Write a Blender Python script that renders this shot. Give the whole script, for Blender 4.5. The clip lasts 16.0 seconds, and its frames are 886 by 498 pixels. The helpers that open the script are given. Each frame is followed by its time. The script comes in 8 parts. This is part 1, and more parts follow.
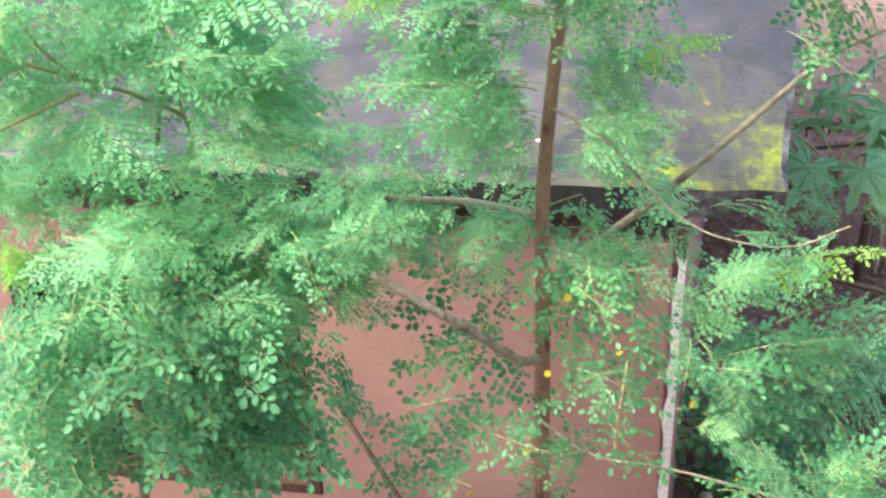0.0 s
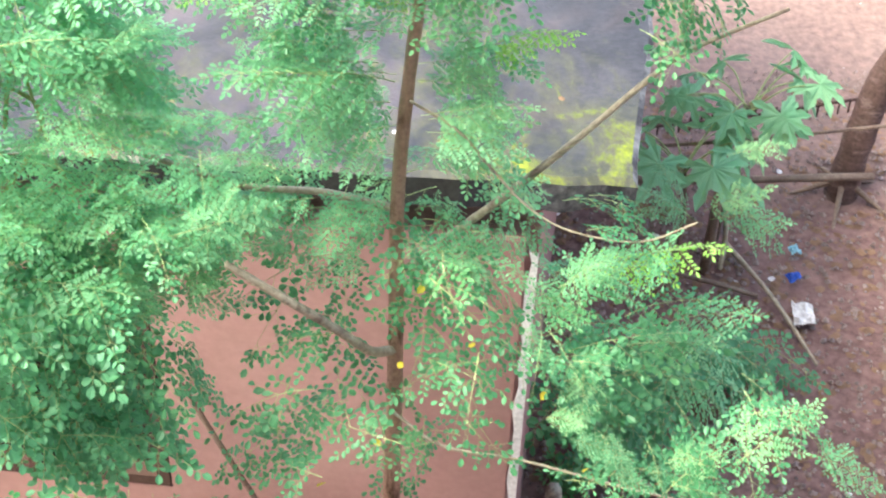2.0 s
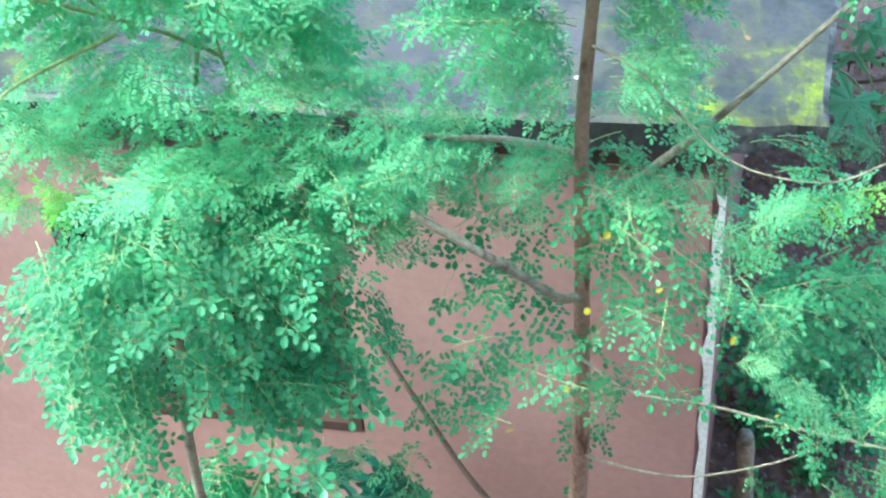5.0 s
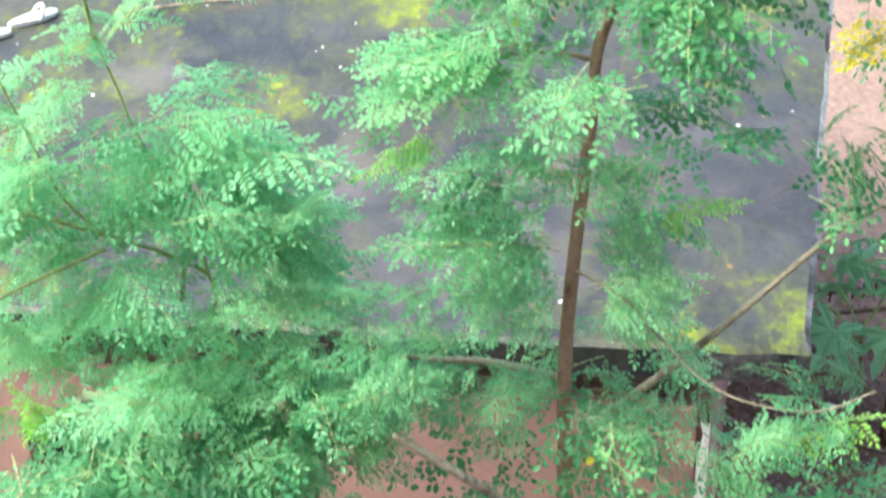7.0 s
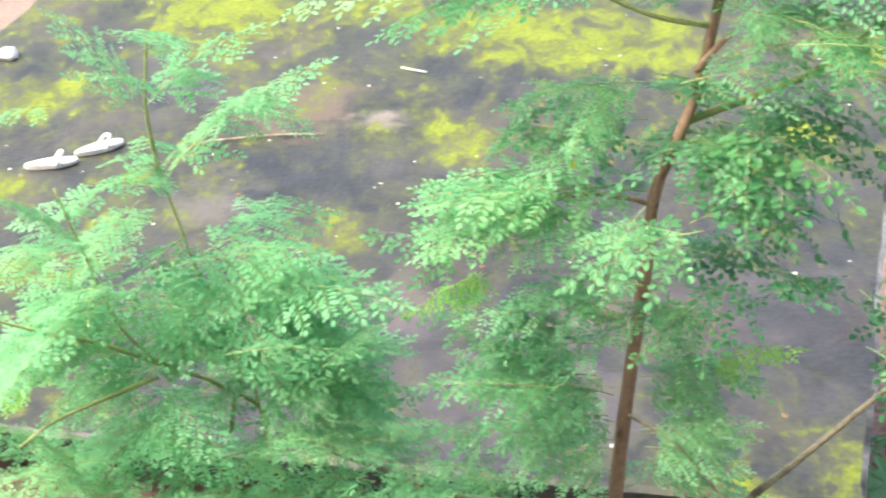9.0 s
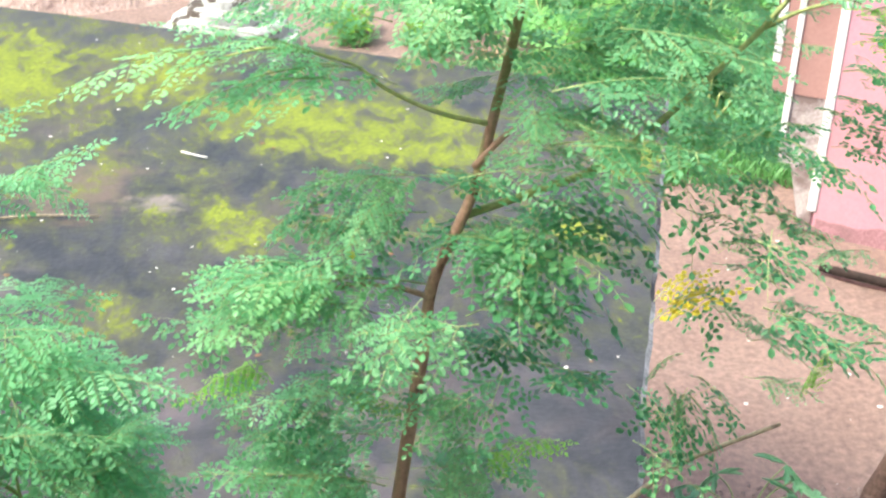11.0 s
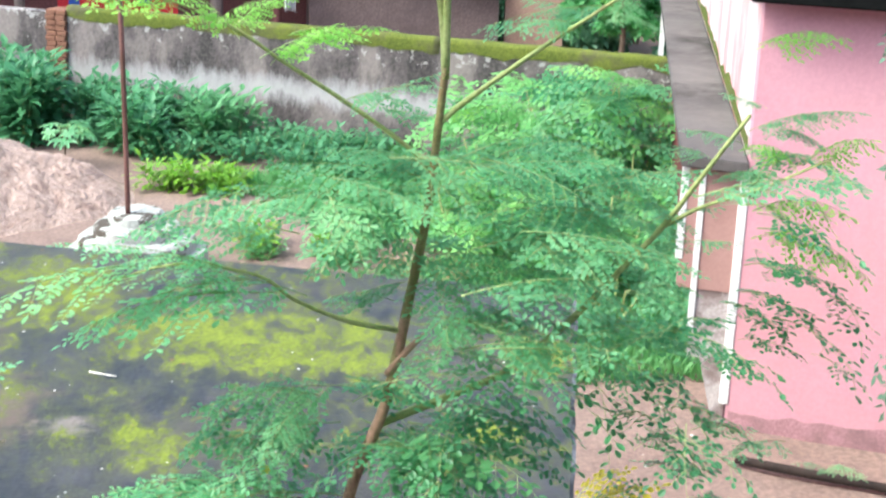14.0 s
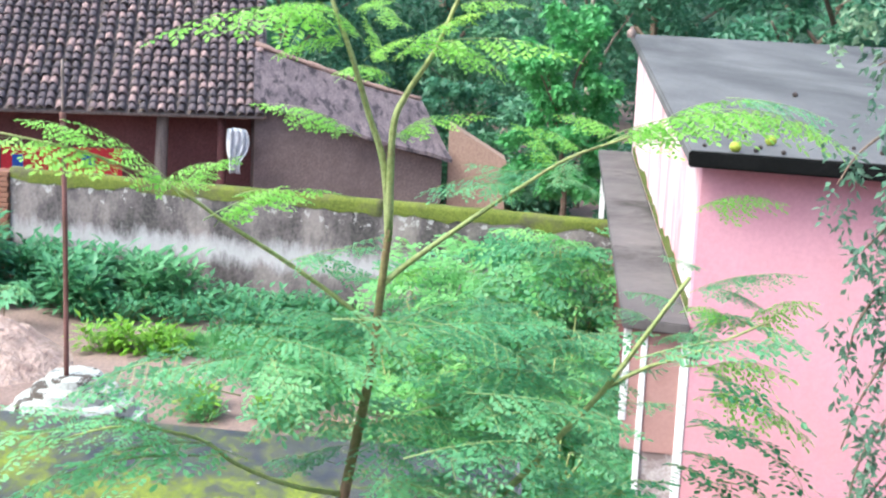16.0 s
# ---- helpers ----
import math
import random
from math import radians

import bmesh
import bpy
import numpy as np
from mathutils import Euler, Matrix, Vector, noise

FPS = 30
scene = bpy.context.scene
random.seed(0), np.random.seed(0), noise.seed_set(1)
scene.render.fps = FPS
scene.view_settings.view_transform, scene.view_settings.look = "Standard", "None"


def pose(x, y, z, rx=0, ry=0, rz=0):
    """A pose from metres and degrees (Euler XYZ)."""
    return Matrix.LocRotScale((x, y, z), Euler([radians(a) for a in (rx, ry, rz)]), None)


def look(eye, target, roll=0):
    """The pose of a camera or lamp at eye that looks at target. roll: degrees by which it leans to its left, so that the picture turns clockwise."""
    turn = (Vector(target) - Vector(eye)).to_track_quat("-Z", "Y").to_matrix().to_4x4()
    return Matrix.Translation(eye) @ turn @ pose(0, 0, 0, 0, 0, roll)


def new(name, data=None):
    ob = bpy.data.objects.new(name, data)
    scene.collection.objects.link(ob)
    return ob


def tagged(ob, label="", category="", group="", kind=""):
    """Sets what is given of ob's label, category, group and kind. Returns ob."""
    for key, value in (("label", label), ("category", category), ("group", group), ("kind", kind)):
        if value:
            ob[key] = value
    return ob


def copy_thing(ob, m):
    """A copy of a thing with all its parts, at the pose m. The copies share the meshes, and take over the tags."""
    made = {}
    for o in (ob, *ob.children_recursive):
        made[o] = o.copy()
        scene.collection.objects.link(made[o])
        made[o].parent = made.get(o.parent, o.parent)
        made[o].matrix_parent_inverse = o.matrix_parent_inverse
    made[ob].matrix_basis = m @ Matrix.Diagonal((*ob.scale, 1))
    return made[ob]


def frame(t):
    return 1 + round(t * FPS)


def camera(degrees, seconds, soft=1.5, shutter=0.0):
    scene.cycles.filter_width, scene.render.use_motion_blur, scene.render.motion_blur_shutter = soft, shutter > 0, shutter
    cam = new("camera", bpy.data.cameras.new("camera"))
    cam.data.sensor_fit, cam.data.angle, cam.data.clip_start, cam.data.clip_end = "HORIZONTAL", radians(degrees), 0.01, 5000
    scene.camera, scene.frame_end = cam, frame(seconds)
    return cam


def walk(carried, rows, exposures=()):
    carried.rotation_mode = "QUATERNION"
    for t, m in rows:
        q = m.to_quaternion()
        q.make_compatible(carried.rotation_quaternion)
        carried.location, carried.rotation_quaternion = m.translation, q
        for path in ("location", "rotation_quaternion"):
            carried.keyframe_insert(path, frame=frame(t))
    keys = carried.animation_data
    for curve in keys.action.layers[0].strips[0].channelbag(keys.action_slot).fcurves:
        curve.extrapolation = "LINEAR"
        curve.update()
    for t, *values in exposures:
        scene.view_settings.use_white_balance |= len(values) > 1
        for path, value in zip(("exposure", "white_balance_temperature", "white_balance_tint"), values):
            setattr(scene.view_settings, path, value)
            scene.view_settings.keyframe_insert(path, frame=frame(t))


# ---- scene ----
cam = camera(33.61, 16.0, 2.15, 0.6)
EYE = (0.0, 0.0, 4.7)
# seconds, tilt, lean and turn in degrees
ROWS = [
    (0.0, 49.45, 2.66, -2.27),
    (0.5, 48.96, 1.44, -3.29),
    (1.0, 49.12, 0.36, -4.22),
    (1.5, 49.18, -0.33, -4.75),
    (2.0, 49.07, -1.67, -6.04),
    (2.5, 45.8, -1.65, -6.56),
    (3.0, 45.16, -0.95, -6.25),
    (3.5, 45.12, -0.1, -5.37),
    (4.0, 45.59, 1.53, -3.64),
    (4.2, 45.86, 2.29, -3.06),
    (6.3, 51.56, 4.34, -0.32),
    (6.5, 52.71, 3.99, -0.57),
    (7.0, 55.74, 2.63, -1.15),
    (7.5, 57.98, 2.5, -0.08),
    (8.0, 58.53, 3.2, 1.87),
    (8.5, 59.88, 3.22, 2.47),
    (9.0, 61.24, 2.18, 1.57),
    (9.5, 61.23, 0.15, -1.33),
    (10.0, 63.28, -2.31, -3.87),
    (10.2, 63.33, -2.72, -4.29),
    (12.3, 68.71, -2.15, -7.43),
    (12.5, 69.12, -2.02, -7.79),
    (13.0, 70.85, -1.84, -8.41),
    (13.5, 71.99, -2.05, -9.16),
    (14.0, 73.04, -2.05, -9.55),
    (14.5, 75.2, -2.22, -10.17),
    (15.0, 77.02, -2.39, -10.7),
    (15.5, 78.36, -2.7, -11.32),
    (16.0, 79.43, -2.62, -11.71),
]
EXPO = [(0.0, 2.45, 6600, 4), (1.0, 2.55, 6600, 4), (2.0, 2.68, 6500, 3), (3.0, 2.7, 5650, -13), (3.6, 2.68, 5250, -14), (4.2, 2.65, 5100, -18), (6.3, 2.38, 5550, -12), (7.0, 2.32, 6250, -3), (8.0, 2.28, 6900, 2), (9.0, 2.25, 6900, 2), (10.2, 2.18, 6750, 2),
        (12.3, 1.88, 6450, -4), (14.0, 1.83, 6050, -3), (16.0, 1.87, 5850, -1)]
walk(cam, [(t, pose(*EYE, rx, ry, rz)) for t, rx, ry, rz in ROWS], EXPO)

# ---- world and sun ----
SUN_EL, SUN_AZ = radians(54), radians(-104)
world = bpy.data.worlds.new("sky")
scene.world = world
world.use_nodes = True
wn, wl = world.node_tree.nodes, world.node_tree.links
sky = wn.new("ShaderNodeTexSky")
sky.sky_type, sky.sun_disc = "NISHITA", False
sky.sun_elevation, sky.sun_rotation = SUN_EL, SUN_AZ
sky.dust_density, sky.air_density, sky.ozone_density = 4.0, 0.8, 0.6
wl.new(sky.outputs["Color"], wn["Background"].inputs["Color"])
wn["Background"].inputs["Strength"].default_value = 0.15
sun = new("sun", bpy.data.lights.new("sun", "SUN"))
sun.data.energy, sun.data.angle, sun.data.color = 0.95, radians(20), (1.0, 0.96, 0.9)
sun.matrix_world = look((math.sin(SUN_AZ) * 30, math.cos(SUN_AZ) * 30, 30 * math.tan(SUN_EL)), (0, 0, 0))


# ---- materials ----
def nodes_of(name):
    m = bpy.data.materials.new(name)
    m.use_nodes = True
    n = m.node_tree.nodes
    return m, n, m.node_tree.links, n["Principled BSDF"]


def noise_at(n, l, scale, detail=6.0, rough=0.6, stretch=None, dist=0.0):
    tc = n.new("ShaderNodeTexCoord")
    t = n.new("ShaderNodeTexNoise")
    t.inputs["Scale"].default_value, t.inputs["Detail"].default_value = scale, detail
    t.inputs["Roughness"].default_value, t.inputs["Distortion"].default_value = rough, dist
    if stretch:
        mp = n.new("ShaderNodeMapping")
        mp.inputs["Scale"].default_value = stretch
        l.new(tc.outputs["Object"], mp.inputs["Vector"])
        l.new(mp.outputs["Vector"], t.inputs["Vector"])
    else:
        l.new(tc.outputs["Object"], t.inputs["Vector"])
    return t.outputs["Fac"]


def ramp(n, l, fac, stops):
    r = n.new("ShaderNodeValToRGB")
    e = r.color_ramp.elements
    while len(e) < len(stops):
        e.new(0.5)
    for k, (p, c) in zip(e, stops):
        k.position, k.color = p, (*c, 1.0) if len(c) == 3 else c
    l.new(fac, r.inputs["Fac"])
    return r.outputs["Color"]


def mix(n, l, fac, a, b, mode="MIX"):
    x = n.new("ShaderNodeMix")
    x.data_type, x.blend_type = "RGBA", mode
    for sock, val in ((x.inputs[0], fac), (x.inputs[6], a), (x.inputs[7], b)):
        if isinstance(val, (int, float)):
            sock.default_value = val
        elif isinstance(val, tuple):
            sock.default_value = (*val, 1.0)
        else:
            l.new(val, sock)
    return x.outputs[2]


def bumped(n, l, bsdf, fac, strength, dist):
    b = n.new("ShaderNodeBump")
    b.inputs["Strength"].default_value, b.inputs["Distance"].default_value = strength, dist
    l.new(fac, b.inputs["Height"])
    l.new(b.outputs["Normal"], bsdf.inputs["Normal"])


def surface(name, dark, light, scale=3.0, fine=40.0, rough=0.8, bump=0.3, depth=0.01, stain=None, stain_scale=1.2,
            stain_at=(0.5, 0.62), stretch=None, spec=0.3, grain=0.35):
    """A mottled surface: two tones at a large scale, grain at a fine one, and stains of a colour of their own."""
    m, n, l, bsdf = nodes_of(name)
    big, small = noise_at(n, l, scale, stretch=stretch), noise_at(n, l, fine, 4.0)
    col = ramp(n, l, big, [(0.32, dark), (0.68, light)])
    col = mix(n, l, grain, col, ramp(n, l, small, [(0.35, tuple(c * 0.55 for c in dark)), (0.65, tuple(min(1, c * 1.25) for c in light))]))
    if stain:
        s = noise_at(n, l, stain_scale, 8.0, 0.65, stretch, 0.4)
        col = mix(n, l, ramp(n, l, s, [(stain_at[0], (0, 0, 0)), (stain_at[1], (1, 1, 1))]), col, stain)
    l.new(col, bsdf.inputs["Base Color"])
    bsdf.inputs["Roughness"].default_value = rough
    bsdf.inputs["Specular IOR Level"].default_value = spec
    bumped(n, l, bsdf, small, bump, depth)
    return m


def leaf_material(name, dark, light, through_light=0.35, rough=0.45, patch=14.0):
    """Leaves: each frond and patch of leaflets its own tone, light shining through."""
    m, n, l, bsdf = nodes_of(name)
    g, o = n.new("ShaderNodeNewGeometry"), n.new("ShaderNodeObjectInfo")
    mid = tuple(0.5 * (p + q) for p, q in zip(dark, light))
    a = ramp(n, l, g.outputs["Random Per Island"], [(0.0, dark), (1.0, light)])
    b = ramp(n, l, o.outputs["Random"], [(0.0, dark), (0.40, mid), (0.80, light), (1.0, (min(1.0, light[0] * 1.5), min(1.0, light[1] * 1.12), light[2] * 0.8))])
    c = ramp(n, l, noise_at(n, l, patch, 3.0), [(0.34, dark), (0.66, light)])
    col = mix(n, l, 0.20, mix(n, l, 0.5, b, c), a)
    l.new(col, bsdf.inputs["Base Color"])
    bsdf.inputs["Roughness"].default_value = rough
    tr = n.new("ShaderNodeBsdfTranslucent")
    l.new(mix(n, l, 0.5, col, tuple(min(1.0, c * 1.3) for c in light)), tr.inputs["Color"])
    ms = n.new("ShaderNodeMixShader")
    ms.inputs[0].default_value = through_light
    l.new(bsdf.outputs[0], ms.inputs[1])
    l.new(tr.outputs[0], ms.inputs[2])
    l.new(ms.outputs[0], n["Material Output"].inputs["Surface"])
    return m


def mossy_concrete():
    """Black-grey weathered concrete with yellow-green moss in patches and pale worn spots."""
    m, n, l, bsdf = nodes_of("mossy_concrete")
    big = noise_at(n, l, 1.3, 8.0, 0.6, None, 0.5)
    fine = noise_at(n, l, 45.0, 5.0)
    col = ramp(n, l, big, [(0.36, (0.014, 0.014, 0.018)), (0.5, (0.032, 0.030, 0.036)), (0.66, (0.075, 0.066, 0.07))])
    col = mix(n, l, 0.35, col, ramp(n, l, fine, [(0.35, (0.018, 0.018, 0.022)), (0.65, (0.085, 0.08, 0.083))]))
    brown = noise_at(n, l, 1.5, 6.0, 0.62, (1.0, 0.8, 1.0), 0.8)
    col = mix(n, l, ramp(n, l, brown, [(0.53, (0, 0, 0)), (0.68, (0.7, 0.7, 0.7))]), col, (0.12, 0.085, 0.075))
    mott = noise_at(n, l, 6.5, 7.0, 0.7, (1.2, 0.8, 1.0), 0.6)
    col = mix(n, l, 1.0, col, ramp(n, l, mott, [(0.36, (0.42, 0.42, 0.42)), (0.64, (1.0, 1.0, 1.0))]), "MULTIPLY")
    tc = n.new("ShaderNodeTexCoord")
    for centre, radius, wash in (((-0.74, 5.40, 2.4), 0.34, (0.13, 0.085, 0.065)), ((-0.48, 5.27, 2.4), 0.16, (0.24, 0.19, 0.18)), ((-1.0, 4.58, 2.4), 0.30, (0.12, 0.10, 0.10)), ((-0.36, 3.87, 2.4), 0.25, (0.11, 0.085, 0.09)), ((0.1, 3.3, 2.4), 0.4, (0.075, 0.06, 0.068))):
        vd = n.new("ShaderNodeVectorMath")
        vd.operation = "DISTANCE"
        l.new(tc.outputs["Object"], vd.inputs[0])
        vd.inputs[1].default_value = centre
        md = n.new("ShaderNodeMath")
        md.operation = "MULTIPLY_ADD"
        l.new(noise_at(n, l, 4.0, 7.0, 0.7), md.inputs[0])
        md.inputs[1].default_value = -4.0 * radius
        l.new(vd.outputs["Value"], md.inputs[2])
        up = n.new("ShaderNodeMath")
        l.new(md.outputs[0], up.inputs[0])
        up.inputs[1].default_value = 1.75 * radius
        col = mix(n, l, ramp(n, l, up.outputs[0], [(0.0, (0.85, 0.85, 0.85)), (radius * 0.6, (0, 0, 0))]), col, wash)
    patch = noise_at(n, l, 1.6, 5.0, 0.6, (1.3, 0.8, 1.0), 0.9)
    blot = noise_at(n, l, 7.0, 6.0, 0.72, (1.3, 0.75, 1.0), 0.7)
    clump = noise_at(n, l, 26.0, 6.0, 0.8, (1.2, 0.7, 1.0))
    total = None
    for fac, gain in ((patch, 0.9), (blot, 1.5), (clump, 0.95)):
        mth = n.new("ShaderNodeMath")
        mth.operation = "MULTIPLY_ADD"
        l.new(fac, mth.inputs[0])
        mth.inputs[1].default_value = gain
        if total is None:
            mth.inputs[2].default_value = -0.36
        else:
            l.new(total, mth.inputs[2])
        total = mth.outputs[0]
    for centre, radius, gain in (((0.86, 3.00, 2.4), 0.24, 0.14), ((0.60, 2.87, 2.4), 0.18, 0.13), ((0.45, 6.05, 2.4), 0.75, 0.36), ((-0.05, 6.10, 2.4), 0.6, 0.26), ((-0.5, 5.73, 2.4), 0.34, 0.16), ((-1.2, 6.3, 2.4), 0.6, 0.30),
                                 ((-1.45, 7.0, 2.4), 0.7, 0.45), ((-0.6, 7.1, 2.4), 0.5, 0.25), ((1.5, 5.8, 2.4), 0.4, 0.30), ((-0.54, 4.38, 2.4), 0.36, 0.16), ((1.0, 4.8, 2.4), 0.35, 0.26), ((-0.34, 5.0, 2.4), 0.4, 0.12),
                                 ((-2.04, 5.55, 2.4), 0.45, 0.30), ((-1.83, 4.65, 2.4), 0.30, 0.34), ((-1.50, 4.10, 2.4), 0.30, 0.26), ((-0.21, 5.01, 2.4), 0.30, 0.12), ((-0.13, 4.10, 2.4), 0.30, 0.10), ((-0.49, 6.61, 2.4), 0.50, 0.22), ((0.05, 6.42, 2.4), 0.40, 0.20),
                                 ((-0.6, 4.85, 2.4), 0.5, -0.20), ((0.75, 3.75, 2.4), 0.8, -0.30), ((-0.2, 3.6, 2.4), 0.8, -0.28), ((0.3, 4.6, 2.4), 0.6, -0.12)):
        vd = n.new("ShaderNodeVectorMath")
        vd.operation = "DISTANCE"
        l.new(tc.outputs["Object"], vd.inputs[0])
        vd.inputs[1].default_value = centre
        m2 = n.new("ShaderNodeMapRange")
        m2.interpolation_type = "SMOOTHSTEP"
        m2.inputs["From Min"].default_value, m2.inputs["From Max"].default_value = 0.0, radius
        m2.inputs["To Min"].default_value, m2.inputs["To Max"].default_value = gain, 0.0
        l.new(vd.outputs["Value"], m2.inputs["Value"])
        a3 = n.new("ShaderNodeMath")
        l.new(total, a3.inputs[0])
        l.new(m2.outputs[0], a3.inputs[1])
        total = a3.outputs[0]
    sc = n.new("ShaderNodeMath")
    sc.operation = "MULTIPLY"
    l.new(total, sc.inputs[0])
    sc.inputs[1].default_value = 0.5
    film = ramp(n, l, sc.outputs[0], [(0.56, (0, 0, 0)), (0.74, (0.6, 0.6, 0.6))])
    col = mix(n, l, film, col, (0.085, 0.085, 0.030))
    moss = ramp(n, l, sc.outputs[0], [(0.70, (0, 0, 0)), (0.83, (0.9, 0.9, 0.9))])
    mcol = ramp(n, l, blot, [(0.35, (0.085, 0.105, 0.012)), (0.68, (0.195, 0.235, 0.016))])
    mcol = mix(n, l, 0.42, mcol, ramp(n, l, fine, [(0.36, (0.03, 0.042, 0.006)), (0.64, (0.27, 0.33, 0.014))]))
    col = mix(n, l, moss, col, mcol)
    l.new(col, bsdf.inputs["Base Color"])
    rr = n.new("ShaderNodeMapRange")
    rr.inputs["To Min"].default_value, rr.inputs["To Max"].default_value = 0.50, 0.9
    l.new(moss, rr.inputs["Value"])
    l.new(rr.outputs[0], bsdf.inputs["Roughness"])
    ad = n.new("ShaderNodeMath")
    l.new(fine, ad.inputs[0])
    l.new(moss, ad.inputs[1])
    bumped(n, l, bsdf, ad.outputs[0], 0.35, 0.012)
    return m


MOSSY = mossy_concrete()
EDGE = surface("slab_edge_concrete", (0.12, 0.12, 0.125), (0.33, 0.325, 0.33), 6.0, 70, 0.85, 0.6, 0.01, (0.035, 0.035, 0.04), 3.0, (0.46, 0.58))
PINK = surface("pink_limewash", (0.33, 0.185, 0.165), (0.40, 0.235, 0.21), 1.1, 35, 0.75, 0.06, 0.003, (0.27, 0.145, 0.125), 0.8, (0.55, 0.75), grain=0.12)
PINK_PALE = surface("faded_pink_limewash", (0.51, 0.245, 0.30), (0.61, 0.325, 0.38), 0.5, 30, 0.8, 0.06, 0.004, (0.55, 0.27, 0.28), 0.5, (0.5, 0.75), grain=0.12)
WHITEWASH = surface("whitewash", (0.58, 0.56, 0.55), (0.76, 0.75, 0.74), 5.0, 80, 0.85, 0.2, 0.003, (0.45, 0.40, 0.36), 6.0, (0.62, 0.72))
BARK = surface("moringa_bark", (0.30, 0.17, 0.118), (0.46, 0.29, 0.205), 14.0, 90, 0.75, 0.4, 0.003, (0.13, 0.07, 0.04), 22.0, (0.56, 0.66), (1, 1, 0.25))
TWIG = surface("green_twig_bark", (0.24, 0.29, 0.09), (0.42, 0.46, 0.20), 20.0, 120, 0.7, 0.3, 0.002, (0.22, 0.17, 0.09), 18.0, (0.58, 0.72))
LIMB = surface("grey_branch_bark", (0.29, 0.24, 0.165), (0.46, 0.39, 0.28), 18.0, 110, 0.75, 0.4, 0.002, (0.15, 0.11, 0.08), 16.0, (0.52, 0.66))
DRY = surface("dry_stick", (0.13, 0.085, 0.065), (0.26, 0.19, 0.14), 12.0, 120, 0.85, 0.4, 0.003)

def yard_soil():
    """Dark damp earth beside the shed turning to paler trodden earth further off."""
    m, n, l, bsdf = nodes_of("yard_soil")
    big, fine = noise_at(n, l, 0.9, 8.0), noise_at(n, l, 22.0, 6.0)
    damp = ramp(n, l, big, [(0.32, (0.095, 0.042, 0.035)), (0.68, (0.215, 0.115, 0.094))])
    dry = ramp(n, l, big, [(0.32, (0.17, 0.115, 0.095)), (0.68, (0.265, 0.19, 0.16))])
    tc = n.new("ShaderNodeTexCoord")
    sep = n.new("ShaderNodeSeparateXYZ")
    l.new(tc.outputs["Object"], sep.inputs[0])
    ad = n.new("ShaderNodeMath")
    ad.operation = "MULTIPLY_ADD"
    l.new(noise_at(n, l, 1.3, 5.0), ad.inputs[0])
    ad.inputs[1].default_value = 2.2
    l.new(sep.outputs["Y"], ad.inputs[2])
    mr = n.new("ShaderNodeMapRange")
    mr.inputs["From Min"].default_value, mr.inputs["From Max"].default_value = 6.5, 7.6
    l.new(ad.outputs[0], mr.inputs["Value"])
    col = mix(n, l, mr.outputs[0], damp, dry)
    col = mix(n, l, 0.4, col, ramp(n, l, fine, [(0.35, (0.055, 0.028, 0.022)), (0.65, (0.32, 0.20, 0.165))]))
    l.new(col, bsdf.inputs["Base Color"])
    bsdf.inputs["Roughness"].default_value = 0.9
    bumped(n, l, bsdf, fine, 0.35, 0.02)
    return m


SOIL = yard_soil()
SAND = surface("heaped_sand", (0.36, 0.25, 0.21), (0.50, 0.37, 0.32), 2.5, 14, 0.95, 0.9, 0.08, (0.29, 0.195, 0.165), 5.0)
def old_plaster():
    """Grey-brown plaster: black streaks below the coping, a wavering pale band of salt lower down."""
    m, n, l, bsdf = nodes_of("old_plaster")
    big, fine = noise_at(n, l, 1.6, 8.0, 0.6, (1, 1, 0.45)), noise_at(n, l, 22.0, 5.0)
    col = ramp(n, l, big, [(0.40, (0.022, 0.019, 0.022)), (0.49, (0.085, 0.070, 0.074)), (0.60, (0.23, 0.19, 0.185))])
    col = mix(n, l, 0.22, col, ramp(n, l, fine, [(0.35, (0.05, 0.04, 0.04)), (0.65, (0.34, 0.28, 0.26))]))
    tc = n.new("ShaderNodeTexCoord")
    sep = n.new("ShaderNodeSeparateXYZ")
    l.new(tc.outputs["Object"], sep.inputs[0])
    ad = n.new("ShaderNodeMath")
    ad.operation = "MULTIPLY_ADD"
    l.new(noise_at(n, l, 4.5, 9.0, 0.75, (1, 1, 0.4)), ad.inputs[0])
    ad.inputs[1].default_value = 0.75
    l.new(sep.outputs["Z"], ad.inputs[2])
    half = n.new("ShaderNodeMath")
    half.operation = "MULTIPLY"
    l.new(ad.outputs[0], half.inputs[0])
    half.inputs[1].default_value = 0.6
    salt = ramp(n, l, half.outputs[0], [(0.49, (0, 0, 0)), (0.60, (0.85, 0.85, 0.85)), (0.67, (0.7, 0.7, 0.7)), (0.78, (0.0, 0.0, 0.0))])
    col = mix(n, l, salt, col, (0.46, 0.43, 0.44))
    sp = noise_at(n, l, 7.0, 7.0, 0.7)
    a2 = n.new("ShaderNodeMath")
    a2.operation = "MULTIPLY_ADD"
    l.new(sep.outputs["Z"], a2.inputs[0])
    a2.inputs[1].default_value = 0.30
    l.new(sp, a2.inputs[2])
    col = mix(n, l, ramp(n, l, a2.outputs[0], [(0.98, (0, 0, 0)), (1.0, (0.7, 0.7, 0.7))]), col, (0.45, 0.42, 0.41))
    l.new(col, bsdf.inputs["Base Color"])
    bsdf.inputs["Roughness"].default_value = 0.92
    bumped(n, l, bsdf, fine, 0.5, 0.02)
    return m


